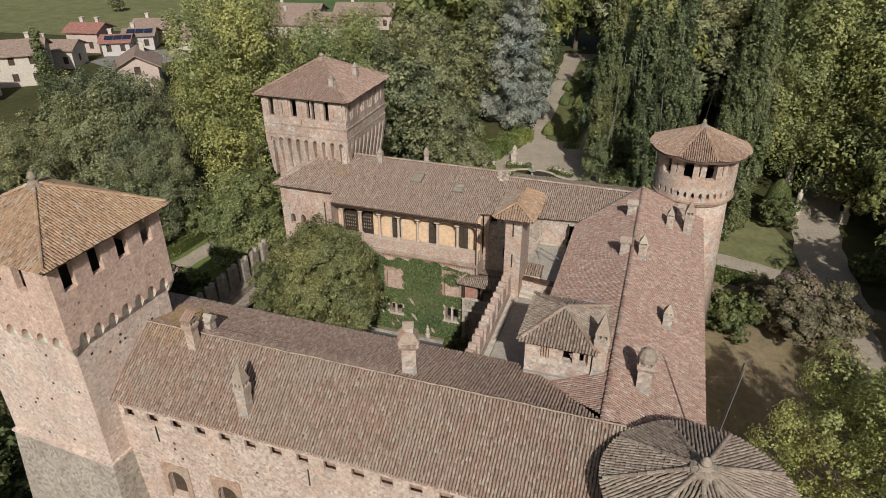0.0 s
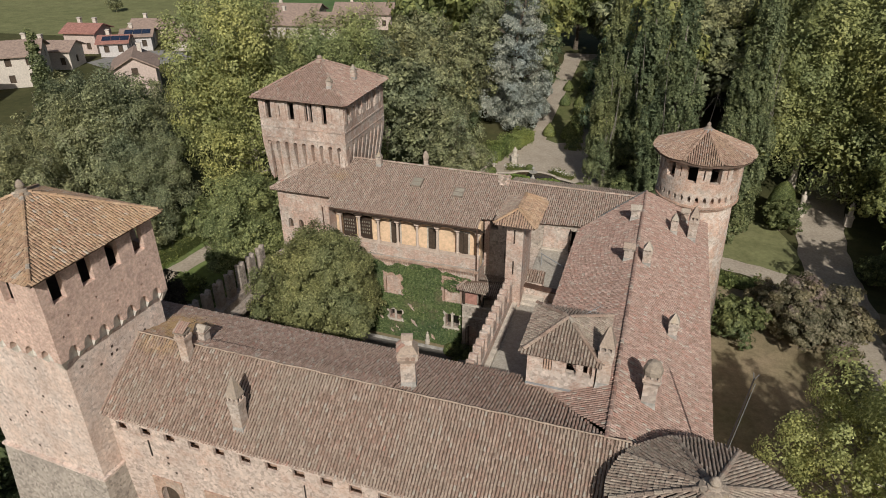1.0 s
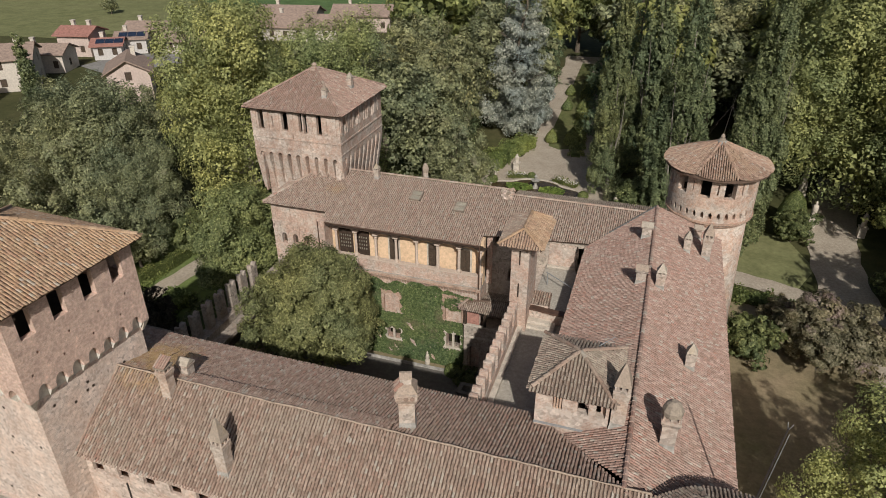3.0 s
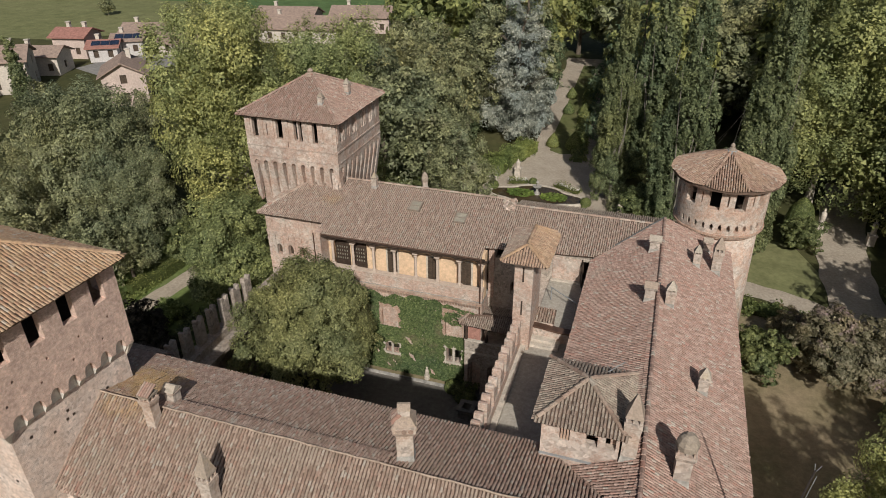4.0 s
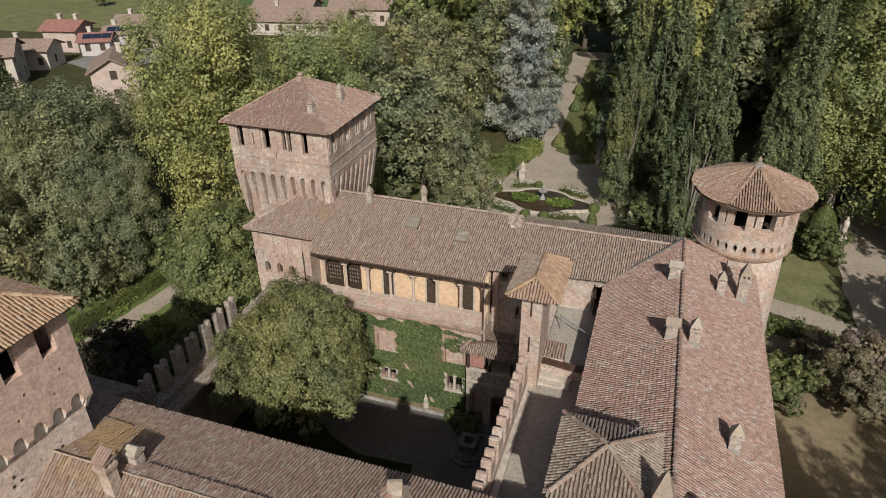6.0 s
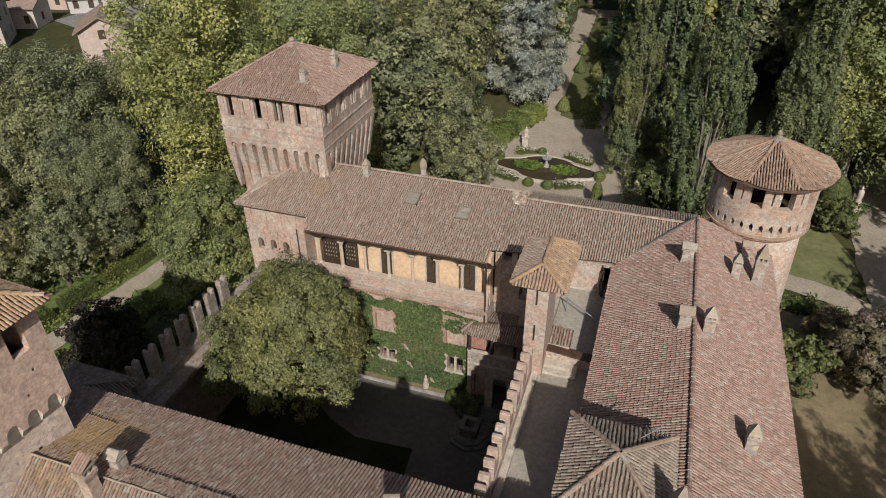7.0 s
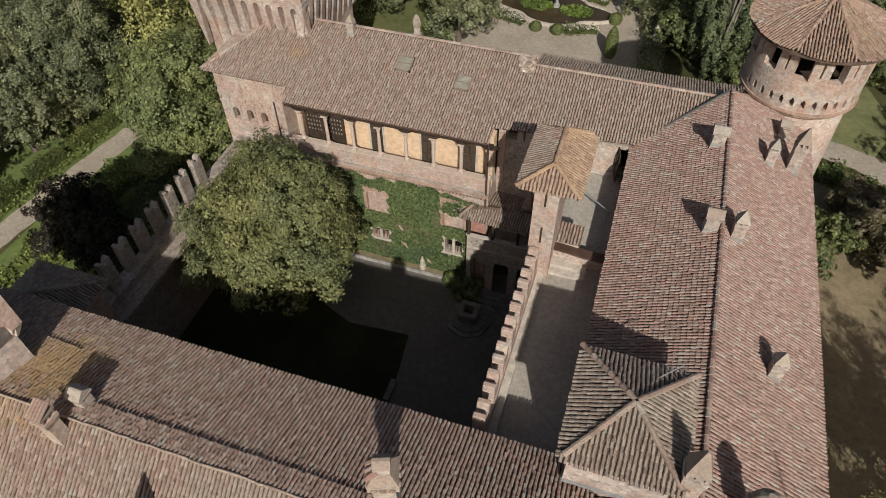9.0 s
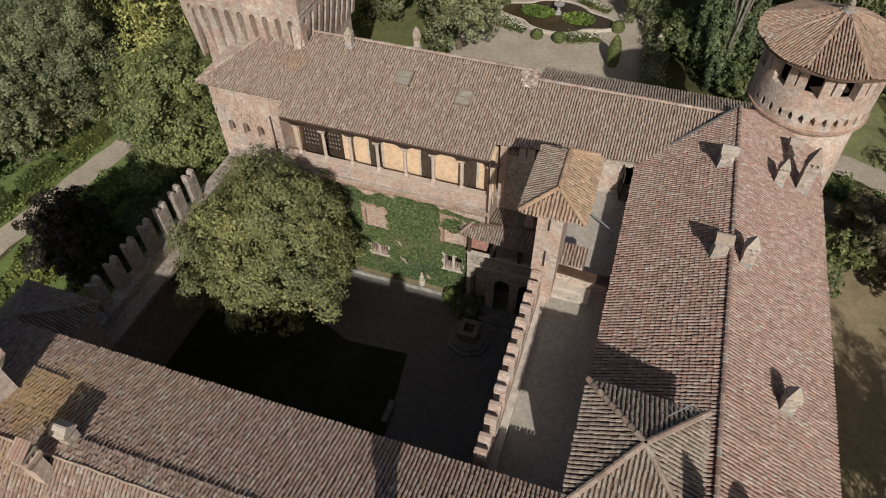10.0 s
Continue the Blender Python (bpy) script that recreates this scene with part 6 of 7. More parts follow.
        bm = bmesh.new()
        box(bm, -small, small, -small, small, lev[3] + 0.002, lev[4])
        add("vent_block", bm, material)
        bm = bmesh.new()
        q = small * 1.12
        hexa(bm, ring(q, lev[4] + 0.002), [(-q, -0.05, lev[5]), (q, -0.05, lev[5]), (q, 0.05, lev[5]), (-q, 0.05, lev[5])])
        add("cap", bm, CAP, "small gabled cap")
        for j in (-0.5, 0.0, 0.5):
            bm = bmesh.new()
            tube(bm, (-wide * 0.98, j * wide, lev[2] + 0.06), (-small * 0.6, j * wide * 0.7, lev[3] + 0.08), 0.1, n=8)
            add("cap_tile", bm, TILE_NORTH)
    else:
        z0 = body
        bm = bmesh.new()
        lathe(bm, 0, 0, [(half * 1.0, z0), (half * 1.28, z0 + 0.25 * cap_h), (half * 1.32, z0 + 0.45 * cap_h), (half * 1.05, z0 + 0.62 * cap_h), (half * 1.08, z0 + 0.7 * cap_h), (half * 0.7, z0 + 0.86 * cap_h), (half * 0.3, z0 + cap_h)], 6)
        add("cap", bm, CAP, "lichened urn-shaped cap")
    return t


chimney(-15.89, 18.95, 11.1, 0.55, 2.9, "spire", CHIMNEY_BRICK, "slim pale brick chimney with a pointed cap")
chimney(-19.8, 20.85, 12.3, 0.5, 2.55, "tiles", CHIMNEY_BRICK, "broad brick chimney covered with clay tiles")
chimney(-19.68, 22.0, 12.62, 0.5, 1.15, "gable", CHIMNEY_BRICK, "short brick chimney with a worn lichened top")
chimney(-9.12, 22.2, 12.9, 0.72, 2.6, "crown", CHIMNEY_BRICK, "tall brick chimney with a flared ornate head", 20)
chimney(-0.86, 42.1, 12.8, 0.62, 1.0, "gable", CHIMNEY_BRICK, "squat brick chimney with a gabled cap")
chimney(-0.83, 36.5, 12.8, 0.58, 1.1, "gable", CHIMNEY_BRICK, "squat brick chimney with slotted vents")
chimney(0.2, 36.4, 12.7, 0.52, 1.5, "pyramid", CHIMNEY_BRICK, "small chimney with a mossy pointed cap")
chimney(1.95, 30.9, 11.8, 0.5, 1.4, "pyramid", CHIMNEY_BRICK, "small chimney with a steep tile cap")
chimney(1.06, 24.9, 12.25, 0.66, 2.3, "dome", CHIMNEY_BRICK, "brick chimney with a rough domed cap")
chimney(-0.95, 24.95, 12.75, 0.66, 3.1, "pyramid", CHIMNEY_BRICK, "tall brick chimney with a slender pyramid cap")
chimney(1.65, 42.55, 11.95, 0.46, 1.4, "pyramid", CHIMNEY_BRICK, "small chimney with an orange lichened pointed cap")
chimney(2.85, 43.2, 11.35, 0.6, 2.4, "pyramid", CHIMNEY_BRICK, "tall chimney beside the round tower")
chimney(2.35, 45.3, 11.5, 0.5, 1.05, "gable", CHIMNEY_BRICK, "short chimney against the round tower")
chimney(-24.94, 46.7, 18.2, 0.42, 0.9, "pyramid", CHIMNEY_BRICK, "small chimney on the keep roof")
chimney(-24.4, 49.9, 18.15, 0.42, 1.2, "pyramid", CHIMNEY_BRICK, "small chimney near the keep's ridge")
chimney(-20.9, 46.3, 12.42, 0.42, 1.2, "pyramid", CHIMNEY_BRICK, "small brick chimney beside the keep")
chimney(-17.3, 47.2, 12.4, 0.44, 1.35, "urn", CHIMNEY_BRICK, "slim chimney with a pointed urn cap")

# broken chimney on the back roof
rubble = thing("broken_chimney", "heap of broken bricks and mortar on the roof ridge", "rubble", (-10.8, 46.4, 12.4))
rg = random.Random(4)
for k in range(40):
    bm = bmesh.new()
    box(bm, -0.15, 0.15, -0.09, 0.09, -0.06, 0.06)
    q = 0.5 * rg.random() ** 2.5
    bm.transform(Matrix.Translation((rg.uniform(-0.38, 0.38) * (1 - 0.4 * q) + 0.55 * q, -1.7 * q + 0.25 + rg.uniform(-0.2, 0.2), (0.32 * rg.random() ** 1.5 - 0.1) * (1 - q) ** 2 - 0.58 * q + 0.16)) @ Euler((rg.uniform(-0.5, 0.5), rg.uniform(-0.5, 0.5), rg.uniform(0, 3))).to_matrix().to_4x4())
    ob = part("brick", bm, (CAP_STONE, BRICK_PALE, BRICK_COURT)[k % 3])
    ob.parent = rubble

# keep and left tower finials
finial(keep, (KX0 + KX1) / 2, (KY0 + KY1) / 2, 19.62, 0.3, 0.42)
finial(left, (LX0 + LX1) / 2, (LY0 + LY1) / 2, 20.5, 0.26, 0.6)

# iron ties on the outer walls
for x, y, z, axis in ((-22.93, 18.0, 13.3, 0), (-22.93, 18.0, 10.6, 0), (-22.93, 18.6, 9.2, 0), (-24.0, 17.36, 11.4, 1), (-27.4, 17.36, 11.6, 1), (-28.2, 17.36, 10.0, 1), (-26.8, 17.36, 9.0, 1)):
    bm = bmesh.new()
    tube(bm, (x, y, z - 0.45), (x, y, z + 0.45), 0.035, n=5)
    part("tie_bar", bm, METAL, left, "rusty iron tie bar")
for x, z in ((-21.0, 8.7), (-12.7, 8.6), (-6.0, 8.5)):
    bm = bmesh.new()
    tube(bm, (x, 18.41, z - 0.5), (x, 18.41, z + 0.5), 0.035, n=5)
    part("tie_bar", bm, METAL, front, "rusty iron tie bar")
for x, z in ((-24.2, 12.6), (-26.4, 10.6), (-28.3, 12.2)):
    bm = bmesh.new()
    wall_run(bm, (x - 0.12, 17.36), (x + 0.47, 17.36), z - 0.12, z + 0.85, 0.06, [(0.12, 0.47, z, z + 0.73)])
    part("slit_surround", bm, BRICK, left)
    bm = bmesh.new()
    box(bm, x, x + 0.35, 17.862, 17.868, z, z + 0.73)
    part("slit", bm, WOOD, left, "dark narrow window slit")

# dark blocks on the old masonry, standing in for the shade inside putlog holes
pg2 = random.Random(12)
for k in range(34):
    bm = bmesh.new()
    if k < 18:
        x, z = -21.5 + 21.5 * pg2.random(), pg2.uniform(4.5, 8.6)
        if -21.4 < x < -16.6 and z < 7.0:
            continue
        box(bm, x, x + 0.13, 18.446, 18.5, z, z + 0.14)
        part("putlog_shade_block", bm, WOOD, front, "small dark block painting in the shade of a scaffolding hole")
    elif k < 28:
        x, z = pg2.uniform(-29.0, -23.4), pg2.uniform(7.6, 13.4)
        box(bm, x, x + 0.13, LY0 + L_IN - 0.004, LY0 + L_IN + 0.1, z, z + 0.14)
        part("putlog_shade_block", bm, WOOD, left, "small dark block painting in the shade of a scaffolding hole")
    else:
        y, z = pg2.uniform(17.8, 22.5), pg2.uniform(12.2, 13.6)
        box(bm, LX1 - L_IN - 0.1, LX1 - L_IN + 0.004, y, y + 0.13, z, z + 0.13)
        part("putlog_shade_block", bm, WOOD, left, "small dark block painting in the shade of a scaffolding hole")

# pole with wires on the near round tower
mast = thing("pole", "thin grey pole with bare wires at its top", "pole", (4.2, 22.0, 12.6))
bm = bmesh.new()
tube(bm, (4.0, 22.2, 12.3), (4.35, 22.2, 16.6), 0.04, 0.03, 6)
part("shaft", bm, METAL, mast)
bm = bmesh.new()
tube(bm, (4.08, 22.1, 12.6), (4.42, 22.15, 16.4), 0.012, n=4)
tube(bm, (4.35, 22.2, 16.5), (4.28, 22.2, 16.85), 0.012, n=4)
tube(bm, (4.35, 22.2, 16.5), (4.47, 22.2, 16.8), 0.012, n=4)
part("wire", bm, LEAD, mast)
mast = thing("lightning_rod", "thin lightning rod stayed with wires", "rod", (CX, CY, 17.3))
bm = bmesh.new()
tube(bm, (CX, CY, 17.3), (CX + 0.3, CY, 20.2), 0.018, 0.01, 5)
part("rod", bm, METAL, mast)
for k in range(4):
    a = k * math.pi / 2 + 0.6
    bm = bmesh.new()
    tube(bm, (CX + 0.2, CY, 19.4), (CX + 2.2 * math.cos(a), CY + 2.2 * math.sin(a), 16.15), 0.004, n=4)
    part("stay_wire", bm, METAL, mast)
aerial = thing("tv_aerial", "bent television aerial lying on the turret roof", "aerial", (-2.2, 27.9, 14.2))
bm = bmesh.new()
tube(bm, (-2.4, 27.7, 14.2), (-1.6, 28.3, 14.6), 0.02, n=5)
part("boom", bm, LEAD, aerial)
for k in range(6):
    bm = bmesh.new()
    c = Vector((-2.4, 27.7, 14.2)).lerp(Vector((-1.6, 28.3, 14.6)), k / 5)
    tube(bm, c + Vector((-0.2, 0.25, 0)), c + Vector((0.2, -0.25, 0.05)), 0.01, n=4)
    part("element", bm, LEAD, aerial)

# ---- the court ----
well = thing("well", "square stone well on an eight-sided stepped base", "well", (-11.2, 38.0, 0))
for r, z0, z1 in ((1.35, -0.1, 0.16), (1.1, 0.16, 0.32)):
    bm = bmesh.new()
    lathe(bm, -11.2, 38.0, [(r, z0), (r, z1)], 8)
    part("step", bm, STONE_DARK, well)
bm = bmesh.new()
wall_loop(bm, [(-11.7, 37.5), (-10.7, 37.5), (-10.7, 38.5), (-11.7, 38.5)], 0.32, 1.0, 0.2)
part("curb", bm, STONE_DARK, well, "stone well curb")
bm = bmesh.new()
wall_loop(bm, [(-11.78, 37.42), (-10.62, 37.42), (-10.62, 38.58), (-11.78, 38.58)], 1.003, 1.1, 0.3)
part("rim", bm, STONE_DARK, well)
bench = thing("bench", "plain stone bench slab on two blocks", "bench", (-13.82, 32.0, 0))
bm = bmesh.new()
box(bm, -13.98, -13.66, 31.35, 32.65, 0.38, 0.48)
part("seat", bm, STONE_DARK, bench)
for y in (31.5, 32.3):
    bm = bmesh.new()
    box(bm, -13.95, -13.69, y, y + 0.2, -0.02, 0.378)
    part("support", bm, STONE_DARK, bench)
bm = bmesh.new()
box(bm, -23.2, -12.0, 40.6, 41.18, -0.05, 0.18)
tagged(part("flower_bed", bm, EARTH), "raised stone-edged bed below the creeper", "flower bed", "", "structure")

figure = thing("garden_figure", "small pale weathered stone figure standing in the flower bed", "statue", (-15.1, 40.85, 0.18))
bm = bmesh.new()
lathe(bm, -15.1, 40.85, [(0.2, 0.18), (0.2, 0.5), (0.13, 0.52), (0.16, 0.8), (0.12, 1.0), (0.06, 1.08), (0.08, 1.2), (0.02, 1.3)], 10)
part("figure_and_plinth", bm, STONE, figure)
bm = bmesh.new()
box(bm, -23.2, -12.0, 40.5, 40.598, -0.05, 0.24)
tagged(part("bed_kerb", bm, STONE_GREY), "pale stone kerb along the flower bed", "kerb", "", "structure")

# stair porch in the corner
porch = thing("stair_porch", "shaded stair porch with a small tiled roof and arches", "porch", (-10.2, 41.6, 0))
slope(porch, "roof_slope", [(-12.55, 40.4, 6.03), (-7.85, 40.2, 6.03), (-7.85, 41.4, 6.62), (-11.95, 41.08, 6.52)], ((-12.55, 40.4, 6.03), (-7.85, 40.2, 6.03)), TILE_GREY)
slope(porch, "roof_slope", [(-12.62, 41.08, 6.0), (-12.55, 40.4, 6.03), (-11.95, 41.08, 6.52)], ((-12.62, 41.08, 6.0), (-12.55, 40.4, 6.03)), TILE_GREY)
slope(porch, "roof_slope", [(-11.15, 41.15, 6.5), (-7.85, 41.4, 6.6), (-7.85, 42.86, 6.15), (-11.15, 42.86, 6.1)], ((-11.15, 42.86, 6.1), (-7.85, 42.86, 6.15)), TILE_GREY)
lay_tiles("ridge_tiles", ridge_rows((-11.95, 41.08, 6.54), (-12.55, 40.4, 6.06)), TILE_GREY, porch, (RIDGE_V, RIDGE_F))
bm = bmesh.new()
box(bm, -12.1, -7.85, 40.3, 41.0, 3.75, 3.95)
box(bm, -11.15, -7.85, 41.002, 42.86, 3.75, 3.95)
part("landing", bm, STONE, porch, "pale stone landing")
bm = bmesh.new()
box(bm, -12.1, -7.85, 40.3, 40.42, 3.953, 4.8)
part("balustrade", bm, CORNER_WALL, porch, "pale plastered balustrade")
bm = bmesh.new()
box(bm, -12.14, -7.85, 40.25, 40.47, 4.803, 4.88)
part("handrail", bm, STONE, porch)
for x in (-12.0, -10.6, -9.2):
    bm = bmesh.new()
    box(bm, x - 0.08, x + 0.08, 40.3, 40.46, 4.883, 6.0)
    part("post", bm, WOOD, porch)
bm = bmesh.new()
box(bm, -12.1, -11.2, 41.02, 41.09, 3.96, 5.95)
part("inner_wall", bm, RED_PLASTER, porch, "faded red plaster under the porch roof")
for i in range(3):
    bm = bmesh.new()
    arch_panel(bm, (-12.1 + 1.4 * i, 40.3), (-10.7 + 1.4 * i, 40.3), -0.05, 3.74, 0.3, 0.25, 2.6, 0.45)
    part("arch", bm, CORNER_WALL, porch, "pale arch under the landing")
bm = bmesh.new()
box(bm, -12.1, -11.75, 40.604, 41.05, -0.05, 3.74)
part("side_wall", bm, CORNER_WALL, porch)
bm = bmesh.new()
for k in range(3):
    box(bm, -11.6, -8.0, 39.0 + 0.32 * k, 40.28, -0.05 + 0.14 * k, 0.09 + 0.14 * k)
part("stone_step", bm, STONE_DARK, porch)
bm = bmesh.new()
hexa(bm, [(-9.45, 41.5, 6.3), (-8.8, 41.5, 6.3), (-8.8, 42.15, 6.3), (-9.45, 42.15, 6.3)], [(-9.14, 41.81, 7.9), (-9.11, 41.81, 7.9), (-9.11, 41.84, 7.9), (-9.14, 41.84, 7.9)])
part("spirelet", bm, BRICK, porch, "small pointed brick spirelet")

# things on the terrace
hut = thing("terrace_hut", "tiny brick hutch with a loose-tiled lid", "hut", (-6.3, 36.7, 9.2))
bm = bmesh.new()
box(bm, -6.84, -5.75, 36.35, 37.1, 9.2, 10.25)
part("body", bm, BRICK_COURT, hut)
slope(hut, "lid", [(-6.9, 36.32, 10.3), (-5.7, 36.32, 10.3), (-5.7, 37.2, 10.62), (-6.9, 37.2, 10.62)], ((-6.9, 36.32, 10.3), (-5.7, 36.32, 10.3)), TILE_OLD)
steps = thing("terrace_steps", "pale stone steps at the terrace gate", "steps", (-6.3, 35.5, 9.2))
for k in range(2):
    bm = bmesh.new()
    box(bm, -6.9, -5.2 - 0.3 * k, 35.2 + 0.35 * k, 35.98, 9.2 + 0.16 * k, 9.36 + 0.16 * k)
    part("step", bm, STONE, steps)
rail = thing("handrail", "long grey metal rail across the terrace", "rail", (-5.5, 39.5, 9.2))
bm = bmesh.new()
tube(bm, (-6.6, 40.4, 10.1), (-4.75, 39.0, 10.1), 0.035, n=6)
part("bar", bm, LEAD, rail)
for f in (0.05, 0.95):
    bm = bmesh.new()
    p = Vector((-6.6, 40.4, 10.1)).lerp(Vector((-4.75, 39.0, 10.1)), f)
    tube(bm, (p.x, p.y, 9.2), p, 0.03, n=6)
    part("post", bm, LEAD, rail)
bm = bmesh.new()
box(bm, -6.9, -5.1, 42.82, 42.896, 9.2, 10.9)
part("brick_facing", bm, BRICK_COURT, terrace, "pink brick end wall of the terrace")
bm = bmesh.new()
box(bm, -6.95, -5.05, 42.6, 42.815, 9.2, 9.32)
part("stone_sill", bm, STONE, terrace, "pale stone step at the foot of the wall")
door = thing("terrace_door", "open dark wooden double door in the back wall", "door", (-5.6, 42.8, 9.2))
for x, a in ((-5.06, 78), (-4.32, 112)):
    bm = bmesh.new()
    wall_run(bm, (0, 0), (0.7, 0), 0.02, 1.75, 0.05, [(0.12, 0.58, 0.9, 1.6)])
    bm.transform(Matrix.Translation((x, 42.86, 9.22)) @ Matrix.Rotation(radians(-a), 4, "Z"))
    part("door_leaf", bm, WOOD, door)


# ---- climbing plants, hedges ----
def creeper(name, label, x0, x1, z0, z1, y, count, size, gaps, seed):
    g = np.random.default_rng(seed)
    x, z = g.uniform(x0, x1, count * 2), g.uniform(z0, z1, count * 2)
    edge = (x - x0) / (x1 - x0)
    top = z1 - 0.2 - 0.2 * np.sin(x * 1.3) - 0.15 * np.sin(x * 4.1 + 1) - np.clip(edge - 0.8, 0, 1) * 3.5
    thin = np.sin(x * 2.1 + 1.7 * np.sin(z * 1.3)) * np.sin(z * 2.4 + 1.1 * np.sin(x * 1.9)) + 0.5 * np.sin(x * 7 + z * 5)
    ok = (z < top) & (thin < 0.95 + 0.4 * (z > 3.5)) & (x < x1 - 0.3 - 0.6 * np.abs(np.sin(z * 2.0)))
    for a, b, c, d in gaps:
        ok &= ~((x > a + 0.1 * np.sin(z * 9)) & (x < b + 0.1 * np.sin(z * 8)) & (z > c) & (z < d + 0.08 * np.sin(x * 9)))
    x, z = x[ok][:count], z[ok][:count]
    k = g.integers(0, 7, 900)
    q = g.random(900)
    x = np.concatenate([x, x1 - 2.3 + 2.1 * q * (1 - 0.07 * k)])
    z = np.concatenate([z, z1 - 0.35 - 0.2 * k - 0.3 * q + 0.06 * np.sin(9 * q + k) + g.normal(0, 0.03, 900)])
    n = len(x)
    depth = 0.05 + 0.22 * g.random(n) * (0.5 + 0.5 * np.sin(x * 1.7) * np.sin(z * 1.5)) ** 2
    pos = np.stack([x, y - depth, z], 1)
    nor = np.array((0, -1, 0.35)) + g.normal(size=(n, 3)) * 0.45
    nor /= np.linalg.norm(nor, axis=1)[:, None]
    t = np.array((0, 0, -1.0)) + g.normal(size=(n, 3)) * 0.6
    t -= nor * (t * nor).sum(1)[:, None]
    t /= np.linalg.norm(t, axis=1)[:, None]
    b = np.cross(nor, t)
    s = size * g.uniform(0.6, 1.3, n)[:, None]
    v = np.stack([pos - t * s * 0.5, pos + b * s * 0.45 + nor * s * 0.1, pos + t * s * 0.5, pos - b * s * 0.45 + nor * s * 0.1], 1).reshape(-1, 3)
    i = np.arange(n)[:, None] * 4
    f = np.concatenate([i + np.array((0, 1, 2)), i + np.array((0, 2, 3))], 0)
    me = bpy.data.meshes.new(name)
    me.from_pydata(v.tolist(), [], f.tolist())
    me.materials.append(LEAF_IVY)
    return tagged(new(name, me), label, "creeper", "", "stuff")


creeper("wall_creeper", "dense green creeper covering the lower courtyard wall", -20.6, -11.5, 0.15, 7.15, 41.12, 23000, 0.15,
        [(-18.7, -17.1, 4.15, 6.05), (-13.95, -12.3, 4.3, 6.55), (-18.5, -17.2, 1.6, 2.75), (-13.85, -12.5, 1.8, 3.3)], 3)


def hedge(name, label, line, width, height, material, per_m=220, leaf=0.16, category="hedge", seed=1, rough=0.12):
    """A clipped or loose hedge along a line, covered with small leaves over a solid core."""
    g = np.random.default_rng(seed)
    pts = [np.array((*p, 0.0)) for p in line]
    P, N = [], []
    bm = bmesh.new()
    for a, b in zip(pts, pts[1:]):
        d = b - a
        length = np.linalg.norm(d)
        d /= length
        s = np.array((-d[1], d[0], 0))
        c = [a + s * width * 0.42, a - s * width * 0.42, b - s * width * 0.42, b + s * width * 0.42]
        hexa(bm, [(p[0], p[1], -0.25) for p in c], [(p[0], p[1], height * 0.9 - 0.25) for p in c])
        m = int(per_m * length)
        u = g.uniform(0, length, m)
        face = g.random(m)
        w = width / 2
        side = np.where(face < 0.45, g.uniform(-w, w, m), np.where(face < 0.72, w, -w))
        z = np.where(face < 0.45, height, g.uniform(0, height, m))
        wob = rough * (np.sin(u * 1.9 + a[0]) + 0.6 * np.sin(u * 5.3))
        P.append(a + d * u[:, None] + s * (side * (1 + wob))[:, None] + np.stack([0 * z, 0 * z, z * (1 + wob) - 0.25], 1))
        N.append(np.where((face < 0.45)[:, None], np.array((0, 0, 1.0)), s * np.sign(side)[:, None]))
    P, N = np.concatenate(P), np.concatenate(N)
    n = len(P)
    P = P + g.normal(size=(n, 3)) * rough * 0.5
    N = N + g.normal(size=(n, 3)) * 0.5
    N /= np.linalg.norm(N, axis=1)[:, None]
    t = g.normal(size=(n, 3))
    t -= N * (t * N).sum(1)[:, None]
    t /= np.linalg.norm(t, axis=1)[:, None]
    b = np.cross(N, t)
    s = leaf * g.uniform(0.6, 1.4, n)[:, None]
    v = np.stack([P - t * s * 0.5, P + b * s * 0.4, P + t * s * 0.5, P - b * s * 0.4], 1).reshape(-1, 3)
    root = thing(name, label, category, (float(pts[0][0]), float(pts[0][1]), -0.25))
    part("core", bm, material, root)
    i = np.arange(n)[:, None] * 4
    f = np.concatenate([i + np.array((0, 1, 2)), i + np.array((0, 2, 3))], 0)
    raw("leaves", v.tolist(), f.tolist(), material, root, "", "stuff")
    return root


hedge("hedge", "clipped green hedge with gaps along the path", [(-46.3, 24), (-45.8, 31.5)], 0.85, 1.15, LEAF_HEDGE, 380, 0.12, seed=1)
hedge("hedge", "clipped green hedge with a rounded top", [(-45.7, 32.3), (-45.3, 35.2)], 0.85, 1.15, LEAF_HEDGE, 380, 0.12, seed=2)
hedge("hedge", "clipped green hedge beside the gravel path", [(-45.25, 35.9), (-44.95, 39.1)], 0.85, 1.15, LEAF_HEDGE, 380, 0.12, seed=3)
hedge("hedge", "clipped green hedge in shade of the trees", [(-44.9, 39.9), (-44.4, 43.0)], 0.85, 1.15, LEAF_HEDGE, 380, 0.12, seed=11)
hedge("hedge", "clipped green hedge near the plane trees", [(-44.3, 43.8), (-43.5, 47.3), (-43.2, 52)], 0.85, 1.15, LEAF_HEDGE, 380, 0.12, seed=4)
hedge("flower_border", "pale green strap-leaved plants along the hedge", [(-45.0, 34), (-44.3, 39.5), (-43.4, 46.5)], 0.5, 0.2, LEAF_COVER, 170, 0.18, "plants", 14, 0.35)
hedge("ground_cover", "loose bright green shrubs beside the path", [(-39.4, 38.4), (-39.0, 41.2), (-38.7, 43.2)], 2.1, 0.75, LEAF_COVER, 520, 0.22, "shrubs", 5, 0.25)
